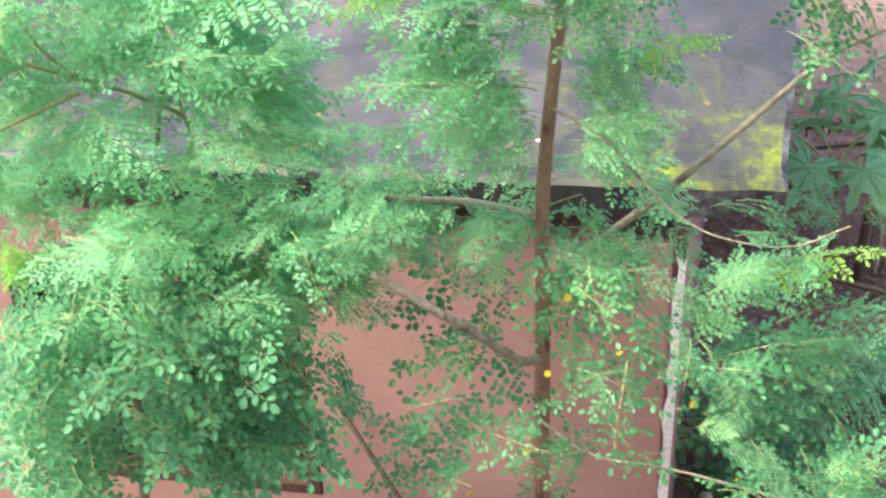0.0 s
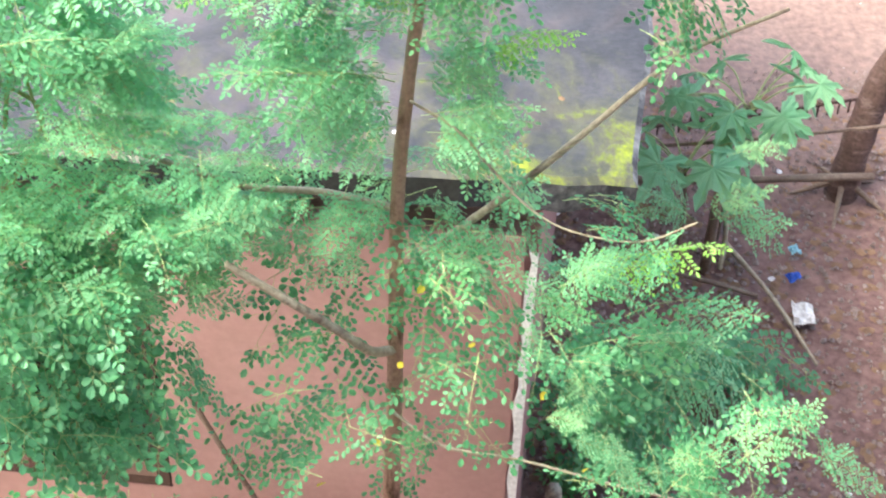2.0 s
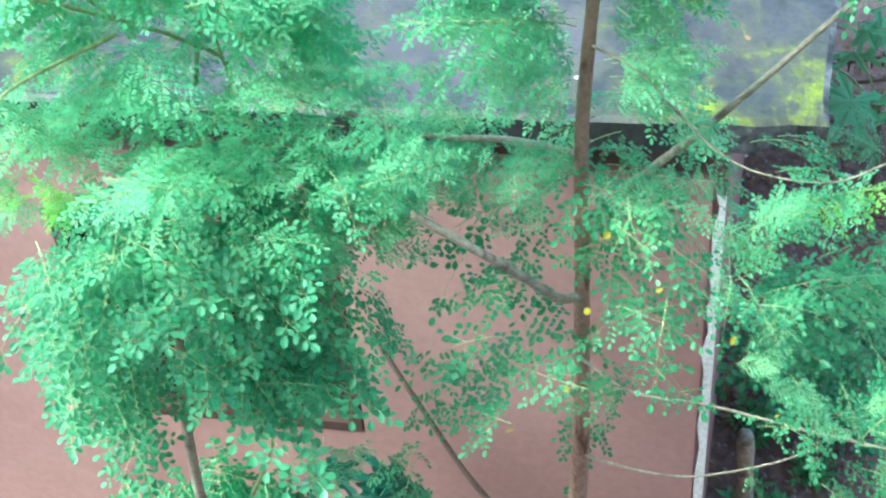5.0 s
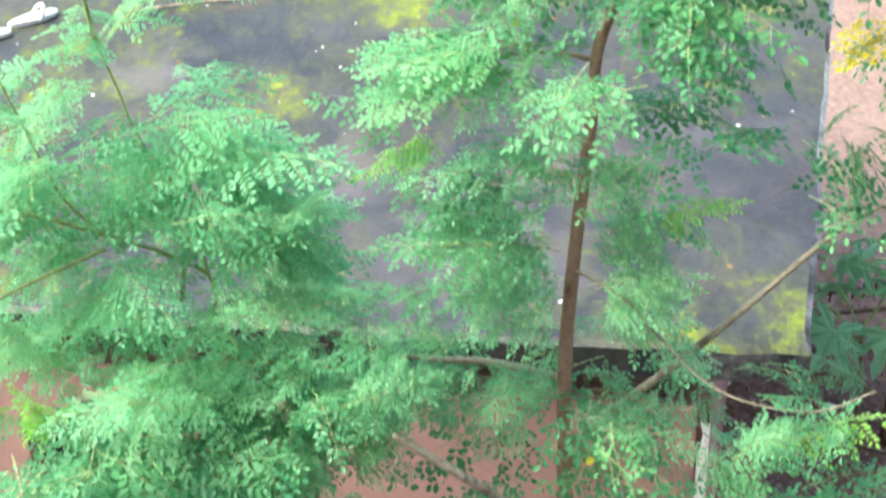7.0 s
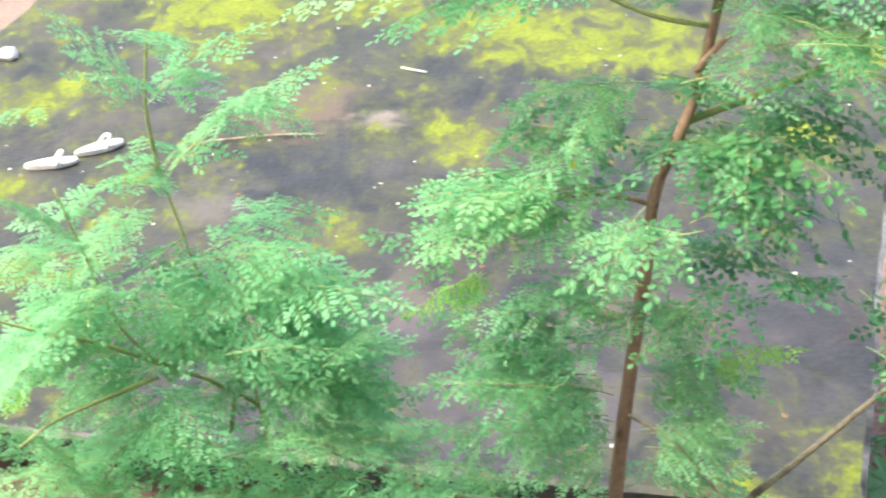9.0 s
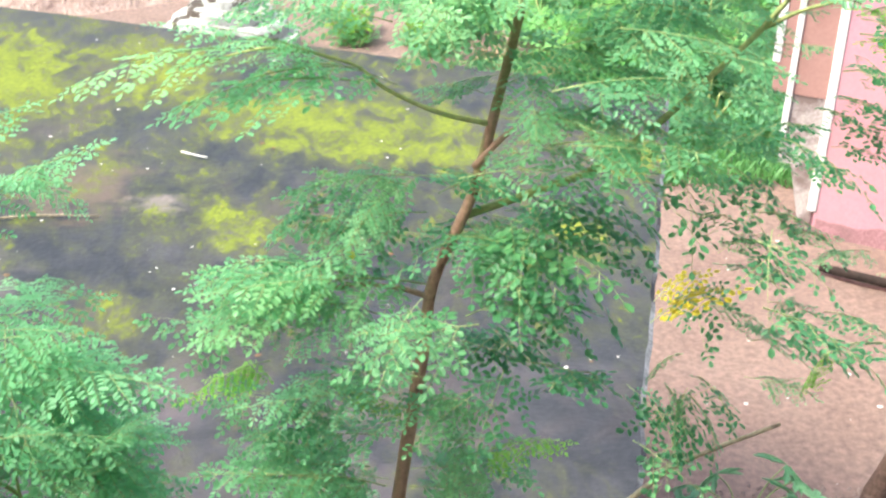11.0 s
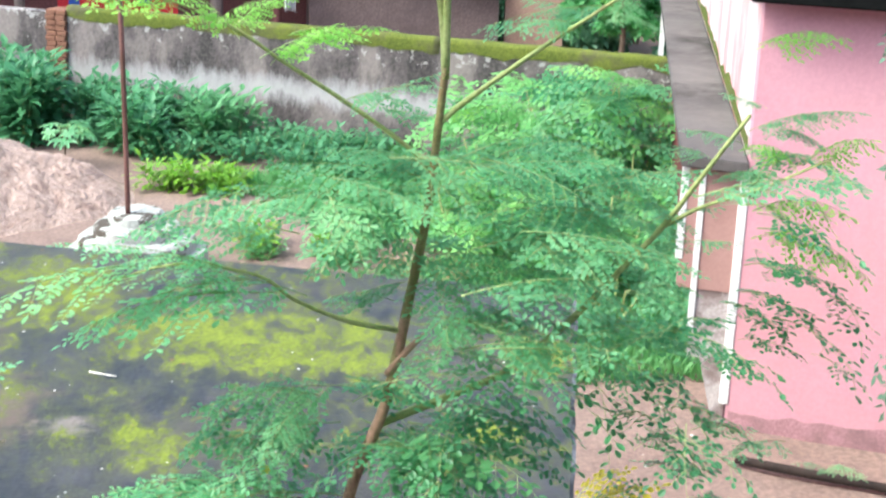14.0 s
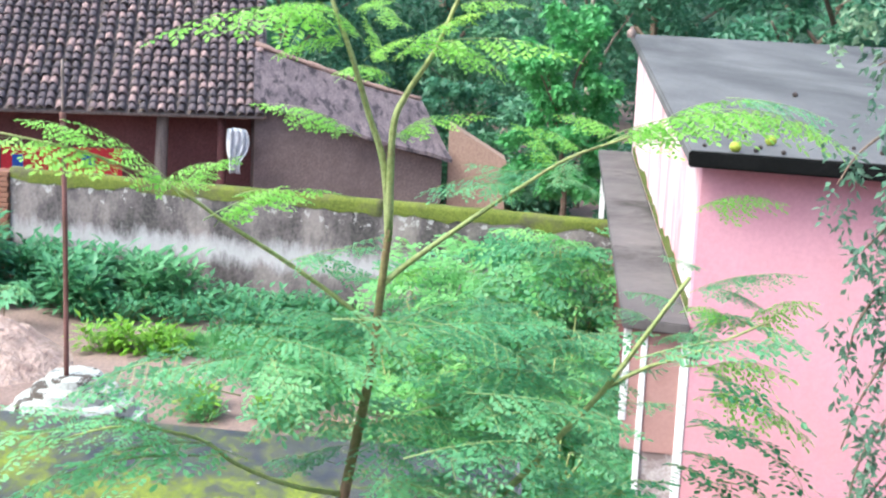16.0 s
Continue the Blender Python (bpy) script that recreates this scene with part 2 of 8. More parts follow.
WALL_OLD = old_plaster()
MOSS_CAP = surface("moss_coping", (0.060, 0.080, 0.016), (0.165, 0.19, 0.03), 1.6, 30, 0.95, 0.6, 0.02, (0.085, 0.075, 0.05), 1.6, (0.50, 0.66))
MUD = surface("mud_plaster", (0.115, 0.08, 0.075), (0.18, 0.125, 0.115), 1.0, 30, 0.92, 0.3, 0.01, (0.13, 0.085, 0.075), 0.8)
RED_MUD = surface("red_mud_plaster", (0.10, 0.040, 0.042), (0.17, 0.068, 0.066), 1.0, 30, 0.9, 0.3, 0.01)
WOOD = surface("grey_wood", (0.11, 0.085, 0.075), (0.24, 0.19, 0.17), 3.0, 50, 0.85, 0.4, 0.006, None, 1, (0.5, 0.6), (6, 6, 0.6))
# near-black that stands in for the unlit shed interior
DARK = surface("unlit_interior", (0.02, 0.012, 0.01), (0.035, 0.022, 0.018), 2.0, 30, 0.95)
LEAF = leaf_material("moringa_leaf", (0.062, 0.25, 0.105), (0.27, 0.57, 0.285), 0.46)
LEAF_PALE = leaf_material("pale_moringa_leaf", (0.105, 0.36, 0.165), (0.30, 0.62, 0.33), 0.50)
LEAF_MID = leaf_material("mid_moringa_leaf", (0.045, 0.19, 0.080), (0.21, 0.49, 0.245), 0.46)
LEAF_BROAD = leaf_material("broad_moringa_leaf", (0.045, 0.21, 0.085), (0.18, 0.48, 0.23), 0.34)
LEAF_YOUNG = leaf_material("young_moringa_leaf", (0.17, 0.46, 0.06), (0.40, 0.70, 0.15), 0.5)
# also stands in for shade low in the bush
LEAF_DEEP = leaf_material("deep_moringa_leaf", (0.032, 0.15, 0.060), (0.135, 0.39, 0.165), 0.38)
LEAF_YELLOW = leaf_material("yellowing_leaf", (0.42, 0.34, 0.02), (0.62, 0.54, 0.06))
PAPAYA = leaf_material("papaya_leaf", (0.12, 0.36, 0.16), (0.30, 0.58, 0.32), 0.42)
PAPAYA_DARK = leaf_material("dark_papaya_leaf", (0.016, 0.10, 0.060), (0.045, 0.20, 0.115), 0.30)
# darkened leaf for the low sapling, its shade put into the colour
LEAF_LOW = leaf_material("shaded_sapling_leaf", (0.020, 0.125, 0.045), (0.065, 0.27, 0.09), 0.30)
WEED = leaf_material("weed_leaf", (0.030, 0.15, 0.06), (0.15, 0.37, 0.17), 0.33, patch=4.0)
FOREST = leaf_material("far_tree_leaf", (0.026, 0.095, 0.055), (0.095, 0.25, 0.13), 0.3, patch=0.9)
STALK = surface("leaf_stalk", (0.24, 0.33, 0.12), (0.40, 0.48, 0.22), 20, 90, 0.6, 0.1, 0.001)


# ---- small builders ----
def mesh_of(name, bm, material, smooth=False):
    me = bpy.data.meshes.new(name)
    bm.to_mesh(me)
    bm.free()
    for m in material if isinstance(material, (list, tuple)) else (material,):
        me.materials.append(m)
    if smooth:
        me.shade_smooth()
    return me


def part(name, bm, material, parent=None, label="", smooth=False):
    ob = new(name, mesh_of(name, bm, material, smooth))
    ob.parent = parent
    return tagged(ob, label)


def thing(name, label, category, group="", kind="", at=(0, 0, 0)):
    ob = new(name)
    ob.location = at
    return tagged(ob, label, category, group, kind)


def prism(bm, ring, z0, z1):
    """An upright block over a ring of plan points; z0 and z1 may be one height or one per corner."""
    k = len(ring)
    a = z0 if isinstance(z0, (list, tuple)) else [z0] * k
    b = z1 if isinstance(z1, (list, tuple)) else [z1] * k
    lo = [bm.verts.new((x, y, z)) for (x, y), z in zip(ring, a)]
    hi = [bm.verts.new((x, y, z)) for (x, y), z in zip(ring, b)]
    bm.faces.new(lo[::-1])
    bm.faces.new(hi)
    for i in range(k):
        j = (i + 1) % k
        bm.faces.new((lo[i], lo[j], hi[j], hi[i]))
    return bm


def along(p, q, d, off=0.0):
    """The plan point d metres from p towards q and off metres to the left of that way."""
    p, q = Vector(p), Vector(q)
    u = (q - p).normalized()
    return tuple(p + u * d + Vector((-u.y, u.x)) * off)


def strip(p, q, d0, d1, o0, o1):
    return [along(p, q, d0, o0), along(p, q, d1, o0), along(p, q, d1, o1), along(p, q, d0, o1)]


def ccw(ring):
    area = sum(a[0] * b[1] - b[0] * a[1] for a, b in zip(ring, ring[1:] + ring[:1]))
    return ring if area > 0 else ring[::-1]


def wall_block(bm, p, q, d0, d1, o0, o1, z0, z1):
    return prism(bm, ccw(strip(p, q, d0, d1, o0, o1)), z0, z1)


def softened(bm, width=0.01, seg=1):
    bmesh.ops.bevel(bm, geom=list(bm.edges), offset=width, segments=seg, affect="EDGES", clamp_overlap=True)
    return bm


def smooth_path(pts, steps=5):
    P = [Vector(p) for p in pts]
    P = [P[0] * 2 - P[1]] + P + [P[-1] * 2 - P[-2]]
    out = []
    for i in range(1, len(P) - 2):
        a, b, c, d = P[i - 1:i + 3]
        for s in range(steps):
            t = s / steps
            out.append(0.5 * ((2 * b) + (c - a) * t + (2 * a - 5 * b + 4 * c - d) * t * t + (3 * b - a - 3 * c + d) * t ** 3))
    out.append(P[-2])
    return out


def tube(bm, pts, r0, r1, sides=7, steps=5, knots=0.0, seed=0):
    """A tapering stem along a path, a little knotty."""
    rnd = random.Random(seed)
    path = smooth_path(pts, steps) if steps > 1 else [Vector(p) for p in pts]
    rings, k = [], len(path)
    side = None
    for i, p in enumerate(path):
        d = (path[min(i + 1, k - 1)] - path[max(i - 1, 0)]).normalized()
        if side is None:
            side = d.orthogonal().normalized()
        side = (side - d * side.dot(d)).normalized()
        other = d.cross(side)
        f = i / (k - 1)
        r = (np.interp(f, [j / (len(r0) - 1) for j in range(len(r0))], r0) if isinstance(r0, (list, tuple)) else r0 + (r1 - r0) * f) * (1 + knots * rnd.uniform(-1, 1))
        rings.append([bm.verts.new(p + (side * math.cos(a) + other * math.sin(a)) * r) for a in (2 * math.pi * s / sides for s in range(sides))])
    for a, b in zip(rings, rings[1:]):
        for s in range(sides):
            bm.faces.new((a[s], a[(s + 1) % sides], b[(s + 1) % sides], b[s]))
    bm.faces.new(rings[0][::-1])
    bm.faces.new(rings[-1])
    return bm


def stem(name, pts, r0, r1, material, parent, label="", sides=7, knots=0.06):
    return part(name, tube(bmesh.new(), pts, r0, r1, sides, 5, knots, len(pts) * 7), material, parent, label, True)


# ---- ground ----
def ground_height(x, y):
    h = 0.05 * noise.noise(Vector((x * 0.7, y * 0.7, 0.0))) + 0.025 * noise.noise(Vector((x * 2.6, y * 2.6, 3.0)))
    return h * max(0.0, 1.0 - math.hypot(x - 2, y - 10) / 40.0)


def build_ground():
    xs = [-2500, -600, -150, -40, -15] + [-8 + 0.22 * i for i in range(96)] + [16, 30, 60, 150, 600, 2500]
    ys = [-2500, -600, -150, -40, -12, -5] + [-2 + 0.25 * i for i in range(112)] + [28, 34, 45, 70, 150, 600, 2500]
    verts = [(x, y, ground_height(x, y)) for y in ys for x in xs]
    w = len(xs)
    faces = [(j * w + i, j * w + i + 1, (j + 1) * w + i + 1, (j + 1) * w + i) for j in range(len(ys) - 1) for i in range(w - 1)]
    me = bpy.data.meshes.new("ground")
    me.from_pydata(verts, [], faces)
    me.materials.append(SOIL)
    me.shade_smooth()
    return tagged(new("ground", me), "damp reddish brown earth yard with scattered litter", "ground", kind="structure")


build_ground()

# ---- unseen building the yard is overlooked from, added to block sky light ----
own = thing("plain_building", "plain plastered two-storey building, unseen, blocking sky light behind the camera", "building")
OWN = surface("plain_plaster", (0.34, 0.31, 0.29), (0.46, 0.43, 0.40), 1.2, 40, 0.9, 0.2, 0.004)
for nm, ring, z0, z1 in (("front_wall", [(-9, -0.75), (9, -0.75), (9, -0.5), (-9, -0.5)], -0.05, 7.2), ("side_wall", [(-9, -7), (-8.75, -7), (-8.75, -0.75), (-9, -0.75)], -0.05, 7.2),
                         ("side_wall", [(8.75, -7), (9, -7), (9, -0.75), (8.75, -0.75)], -0.05, 7.2), ("back_wall", [(-9, -7.25), (9, -7.25), (9, -7), (-9, -7)], -0.05, 7.2), ("roof", [(-9.2, -7.4), (9.2, -7.4), (9.2, -0.4), (-9.2, -0.4)], 7.2, 7.35)):
    part(nm, prism(bmesh.new(), ring, z0, z1), OWN, own)

# ---- shed with the mossy flat roof ----
SLAB = [(0.87, 2.845), (1.886, 6.69), (-2.1, 8.07), (-2.7, 3.53)]
SLAB_Z = 2.40
shed = thing("shed", "low pink shed under a mossy flat black concrete roof", "shed")


def build_slab():
    """The roof: a sheet with a ragged, chipped edge, a little uneven on top."""
    rnd = random.Random(4)
    ring, right = [], 0
    for i in range(4):
        p, q = Vector(SLAB[i]), Vector(SLAB[(i + 1) % 4])
        k = max(2, int((q - p).length / 0.09))
        u = (q - p).normalized()
        out = Vector((u.y, -u.x))
        for j in range(k):
            t = j / k
            bow = 0.05 * math.sin(math.pi * t) if i == 3 else 0.0
            right += i == 0
            ring.append(p + (q - p) * t + out * (bow + 0.012 * noise.noise(Vector((p.x + j * 0.35, i * 9.0, 0))) + rnd.uniform(-0.006, 0.006)))
    bm = bmesh.new()
    lo = [bm.verts.new((v.x * 0.995, v.y * 0.998 + 0.01, SLAB_Z - 0.095 + rnd.uniform(-0.012, 0.012))) for v in ring]
    hi = [bm.verts.new((v.x, v.y, SLAB_Z - 0.012)) for v in ring]
    c = sum(ring, Vector((0, 0))) / len(ring)
    top = [bm.verts.new((v.x + (c.x - v.x) * 0.008, v.y + (c.y - v.y) * 0.008, SLAB_Z + 0.004 * noise.noise(Vector((v.x * 2, v.y * 2, 1))))) for v in ring]
    k = len(ring)
    for i in range(k):
        j = (i + 1) % k
        # front-left edge blackened: the gap's shade is put into its colour
        bm.faces.new((lo[i], hi[i], hi[j], lo[j])).material_index = 2 if ring[i].y < 3.7 and ring[i].x < 0.35 else 1
        bm.faces.new((hi[i], top[i], top[j], hi[j])).material_index = 1 if i < right else 0
    bm.faces.new(top)
    bm.faces.new(lo).material_index = 1
    bmesh.ops.recalc_face_normals(bm, faces=list(bm.faces))
    return bm


part("roof_slab", build_slab(), [MOSSY, EDGE, surface("gap_shade_edge", (0.012, 0.013, 0.012), (0.05, 0.05, 0.048), 5.0, 50, 0.9, 0.4, 0.008)], shed, "black weathered concrete roof slab with moss and leaf litter")
WF0, WF1 = (0.635, 2.905), (-2.45, 3.52)
WB0, WB1 = (1.52, 6.45), (-1.95, 7.75)
WALL_TOP = 2.17


# the front wall round its window
W0, W1, SILL, HEAD = 1.09, 1.97, 1.02, 1.92
front = thing("front_wall", "", "")
front.parent = shed
for nm, d0, d1, z0, z1 in (("wall_panel", 0.03, W0, -0.05, WALL_TOP), ("wall_panel", W1, 3.1, -0.05, WALL_TOP), ("window_breast", W0, W1, -0.05, SILL), ("lintel", W0, W1, HEAD, WALL_TOP)):
    bm = bmesh.new()
    wall_block(bm, WF0, WF1, d0, d1, -0.2, 0, z0, z1)
    part(nm, bm, PINK, front)
bm = bmesh.new()
wall_block(bm, WF0, WB0, 0.2, 3.6, 0.0, 0.18, -0.05, WALL_TOP)
part("side_wall", bm, PINK, shed)
bm = bmesh.new()
wall_block(bm, WF1, WB1, 0.2, 4.4, -0.18, 0.0, -0.05, SLAB_Z - 0.11)
part("side_wall", bm, PINK, shed)
bm = bmesh.new()
wall_block(bm, WB0, WB1, 0.0, 3.7, -0.18, 0.0, -0.05, SLAB_Z - 0.11)
part("back_wall", bm, PINK, shed)
bm = bmesh.new()
prism(bm, ccw([along(WF0, WB0, 0.25, 0.2), along(WF1, WB1, 0.25, -0.2), along(WB1, WB0, 0.2, -0.2), along(WB0, WB1, 0.2, 0.2)]), -0.02, 0.04)
part("floor", bm, DARK, shed)
# roof bearers in the dark gap between wall and slab
for d in (0.10, 0.75, 1.5, 2.3, 2.95):
    bm = bmesh.new()
    wall_block(bm, WF0, WF1, d, d + 0.16, -0.19, -0.05, WALL_TOP, SLAB_Z - 0.08)
    part("roof_bearer", softened(bm, 0.01), MUD, shed)
for d in (0.5, 1.6, 2.8):
    bm = bmesh.new()
    wall_block(bm, WF0, WB0, d, d + 0.2, 0.02, 0.16, WALL_TOP, SLAB_Z - 0.08)
    part("roof_bearer", softened(bm, 0.01), MUD, shed)
# white corner band, worn
def worn_band():
    """A painted band along the corner whose edge wavers where the paint has flaked."""
    bm = bmesh.new()
    rows = []
    for i in range(49):
        z = i * 0.0445
        w = max(0.004, 0.021 + 0.003 * math.sin(i * 1.7) + 0.016 * noise.noise(Vector((0, 4, z * 7))))
        rows.append([bm.verts.new((*along(WF0, WF1, d, o), z)) for d, o in ((-0.005, -0.05), (-0.006, 0.006), (w, 0.005), (w, -0.02))])
    for a, b in zip(rows, rows[1:]):
        for i in range(3):
            bm.faces.new((a[i], a[i + 1], b[i + 1], b[i]))
    bmesh.ops.recalc_face_normals(bm, faces=list(bm.faces))
    return bm


part("corner_band", worn_band(), WHITEWASH, shed, "flaking white painted corner band")
# window frame set back in the opening
bm = bmesh.new()
for d0, d1, z0, z1 in ((1.095, 1.135, 1.025, 1.915), (1.925, 1.965, 1.025, 1.915), (1.52, 1.55, 1.065, 1.875), (1.135, 1.925, 1.025, 1.065), (1.135, 1.925, 1.875, 1.915)):
    wall_block(bm, WF0, WF1, d0, d1, -0.055, 0.003, z0, z1)
# dark panel added in the opening: the recess's shade is its colour
recess_panel = bmesh.new()
wall_block(recess_panel, WF0, WF1, W0 + 0.004, W1 - 0.004, -0.10, -0.06, SILL + 0.003, HEAD - 0.003)
part("shutter", recess_panel, DARK, shed, "dark panel in the window opening, standing in for its unlit recess")
part("window_frame", bm, surface("dark_window_wood", (0.045, 0.024, 0.018), (0.085, 0.048, 0.036), 8, 60, 0.8, 0.3, 0.003, None, 1, (0.5, 0.6), (6, 6, 0.8)), shed, "dark wooden window frame")

# ---- pink building with the lean-to ----
C0 = (4.17, 10.25)
FRONT = Vector((0.89, -0.456)).normalized()
SIDE = Vector((0.288, 0.958)).normalized()
CF = tuple(Vector(C0) + FRONT * 8.0)
CB = tuple(Vector(C0) + SIDE * 11.6)
CR = tuple(Vector(CF) + SIDE * 11.6)
hall = thing("pink_building", "single-storey building with faded pink limewashed walls and a sloping concrete roof", "building")
bm = bmesh.new()
prism(bm, ccw([C0, CF, tuple(Vector(CF) + SIDE * 0.25), tuple(Vector(C0) + SIDE * 0.25)]), -0.05, 3.40)
part("front_wall", bm, PINK_PALE, hall, "faded pink plastered wall with a darker foot")
SIDE_WASH = surface("peeling_whitewash", (0.60, 0.46, 0.47), (0.72, 0.60, 0.61), 2.0, 50, 0.85, 0.2, 0.004, (0.60, 0.28, 0.29), 1.6, (0.47, 0.60), (1, 1, 0.30))
bm = bmesh.new()
s = [along(C0, CB, 0.25), along(C0, CB, 11.6), along(C0, CB, 11.6, -0.25), along(C0, CB, 0.25, -0.25)]
prism(bm, s[::-1], -0.05, [3.41, 3.83, 3.83, 3.41])
bmesh.ops.recalc_face_normals(bm, faces=list(bm.faces))
part("side_wall", bm, SIDE_WASH, hall, "pale side wall of peeling white over pink limewash")
bm = bmesh.new()
prism(bm, ccw([CB, CR, tuple(Vector(CR) - SIDE * 0.25), tuple(Vector(CB) - SIDE * 0.25)]), -0.05, 3.80)
part("back_wall", bm, PINK_PALE, hall)
bm = bmesh.new()
E0, E1 = Vector(C0) - FRONT * 0.13 - SIDE * 0.26, Vector(CF) - SIDE * 0.26
B0, B1 = Vector(C0) - FRONT * 0.12 + SIDE * 11.9, Vector(CF) + SIDE * 11.9
rz = [3.42, 3.42, 3.84, 3.84]
prism(bm, [tuple(E0), tuple(E1), tuple(B1), tuple(B0)], rz, [z + 0.11 for z in rz])
bmesh.ops.bevel(bm, geom=[e for e in bm.edges], offset=0.02, segments=2, affect="EDGES")
ROOF_OLD = surface("old_roof_concrete", (0.082, 0.078, 0.078), (0.16, 0.152, 0.15), 0.55, 26, 0.9, 0.12, 0.003, (0.036, 0.034, 0.034), 0.30, (0.47, 0.72), (1.6, 0.55, 1), grain=0.15)
part("roof", bm, ROOF_OLD, hall, "grey concrete roof slab with black weather stains and fallen fruit")
bm = bmesh.new()
prism(bm, [tuple(E0 - SIDE * 0.004), tuple(E1 - SIDE * 0.004), tuple(E1 + SIDE * 0.05), tuple(E0 + SIDE * 0.05)], 3.405, 3.525)
part("eave_edge", softened(bm, 0.012, 2), surface("black_algae", (0.003, 0.0035, 0.0035), (0.010, 0.010, 0.010), 3, 40, 0.95, 0.4, 0.006, spec=0.1), hall, "black algae-stained eave")
bm = bmesh.new()
low, high = [], []
for i in range(60):
    d = 0.28 + i * 0.185
    q = along(C0, CB, d, 0.004)
    low.append(bm.verts.new((*q, 2.19)))
    high.append(bm.verts.new((*q, 2.31 + 0.14 * noise.noise(Vector((d * 0.6, 2, 0))) + 0.06 * noise.noise(Vector((d * 2.3, 7, 0))))))
for i in range(59):
    bm.faces.new((low[i + 1], low[i], high[i], high[i + 1]))
part("damp_band", bm, MOSS_CAP, hall, "mossy damp band above the lean-to roof")
L0 = tuple(Vector(C0) - FRONT * 0.52 - SIDE * 0.05)
LB = tuple(Vector(L0) + SIDE * 11.4)
bm = bmesh.new()
prism(bm, ccw([L0, tuple(Vector(C0) - FRONT * 0.01 - SIDE * 0.12), along(C0, CB, 11.4, 0.008), LB]), 2.10, 2.19)
part("lean_to_roof", softened(bm, 0.012, 2), surface("lean_to_concrete", (0.070, 0.062, 0.062), (0.155, 0.135, 0.13), 0.9, 14, 0.95, 0.4, 0.01, (0.035, 0.030, 0.026), 0.8, (0.52, 0.66), grain=0.12), hall, "narrow grey lean-to slab along the side wall")
MAROON = surface("dark_maroon", (0.09, 0.018, 0.022), (0.16, 0.035, 0.04), 1.5, 40, 0.6)
bm = bmesh.new()
prism(bm, ccw([tuple(Vector(C0) - FRONT * 0.32 + SIDE * 3.6), tuple(Vector(C0) - FRONT * 0.26 + SIDE * 3.6), tuple(Vector(C0) - FRONT * 0.26 + SIDE * 11.0), tuple(Vector(C0) - FRONT * 0.32 + SIDE * 11.0)]), 0.0, 2.09)
part("lean_to_wall", bm, MAROON, hall, "dark maroon lean-to wall")
bm = bmesh.new()
prism(bm, ccw([tuple(Vector(C0) - FRONT * 0.47 + SIDE * 0.02), tuple(Vector(C0) - FRONT * 0.02 + SIDE * 0.02), tuple(Vector(C0) - FRONT * 0.02 + SIDE * 0.14), tuple(Vector(C0) - FRONT * 0.47 + SIDE * 0.14)]), 1.12, 2.095)
part("lean_to_panel", bm, PINK, hall, "pink lean-to end panel")
bm = bmesh.new()
a, b, c = (tuple(Vector(C0) - FRONT * k + SIDE * 0.03) for k in (0.34, 0.06, 0.015))
d_, e_ = (tuple(Vector(C0) - FRONT * k + SIDE * 0.12) for k in (0.015, 0.34))
prism(bm, ccw([a, c, d_, e_]), 0.55, 1.118)
lo = [bm.verts.new((*p, z)) for p, z in ((tuple(Vector(C0) - FRONT * 0.10 + SIDE * 0.03), 0.02), (c, 0.02), (d_, 0.02), (tuple(Vector(C0) - FRONT * 0.10 + SIDE * 0.12), 0.02))]
hi = [bm.verts.new((*p, 0.548)) for p in (tuple(Vector(C0) - FRONT * 0.24 + SIDE * 0.03), c, d_, tuple(Vector(C0) - FRONT * 0.24 + SIDE * 0.12))]
for i in range(4):
    bm.faces.new((lo[i], lo[(i + 1) % 4], hi[(i + 1) % 4], hi[i]))
bm.faces.new(hi)
bmesh.ops.recalc_face_normals(bm, faces=list(bm.faces))
part("lean_to_buttress", bm, surface("stained_plaster", (0.34, 0.29, 0.28), (0.50, 0.45, 0.44), 4, 50, 0.9, 0.3, 0.004, (0.20, 0.15, 0.14), 3.0), hall, "stained whitewashed buttress tapering to its foot")


def corner_shade():
    """Painted shade below the lean-to roof: a black patch with a ragged lower edge."""
    bm = bmesh.new()
    rows = []
    for i in range(7):
        q = Vector(C0) + FRONT * (0.02 + i * 0.014) - SIDE * 0.004
        lo_z = 1.86 + 0.018 * i + 0.14 * noise.noise(Vector((i * 0.45, 3, 0)))
        rows.append((bm.verts.new((q.x, q.y, min(2.06, lo_z))), bm.verts.new((q.x, q.y, 2.12 - 0.004 * i))))
    for a, b in zip(rows, rows[1:]):
        bm.faces.new((a[0], b[0], b[1], a[1]))
    part("roof_shade", bm, surface("black_roof_shade", (0.03, 0.02, 0.02), (0.10, 0.06, 0.055), 6, 50, 0.9), hall, "black patch painted for shade below the lean-to roof")


corner_shade()


def dark_foot():
    """A darker band along the front wall's foot, ragged at its upper edge."""
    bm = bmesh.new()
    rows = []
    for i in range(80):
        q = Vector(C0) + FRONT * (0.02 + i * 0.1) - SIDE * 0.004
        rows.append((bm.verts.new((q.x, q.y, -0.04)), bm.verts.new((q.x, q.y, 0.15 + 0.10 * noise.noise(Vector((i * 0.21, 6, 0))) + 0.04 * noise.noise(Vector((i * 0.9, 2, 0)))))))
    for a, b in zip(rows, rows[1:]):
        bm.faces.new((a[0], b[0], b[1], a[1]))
    part("dark_foot", bm, surface("dark_pink_plaster", (0.33, 0.175, 0.195), (0.46, 0.25, 0.275), 2.5, 40, 0.9, 0.2, 0.004, (0.22, 0.13, 0.135), 2.0, (0.5, 0.7)), hall, "darker foot of the wall")


dark_foot()


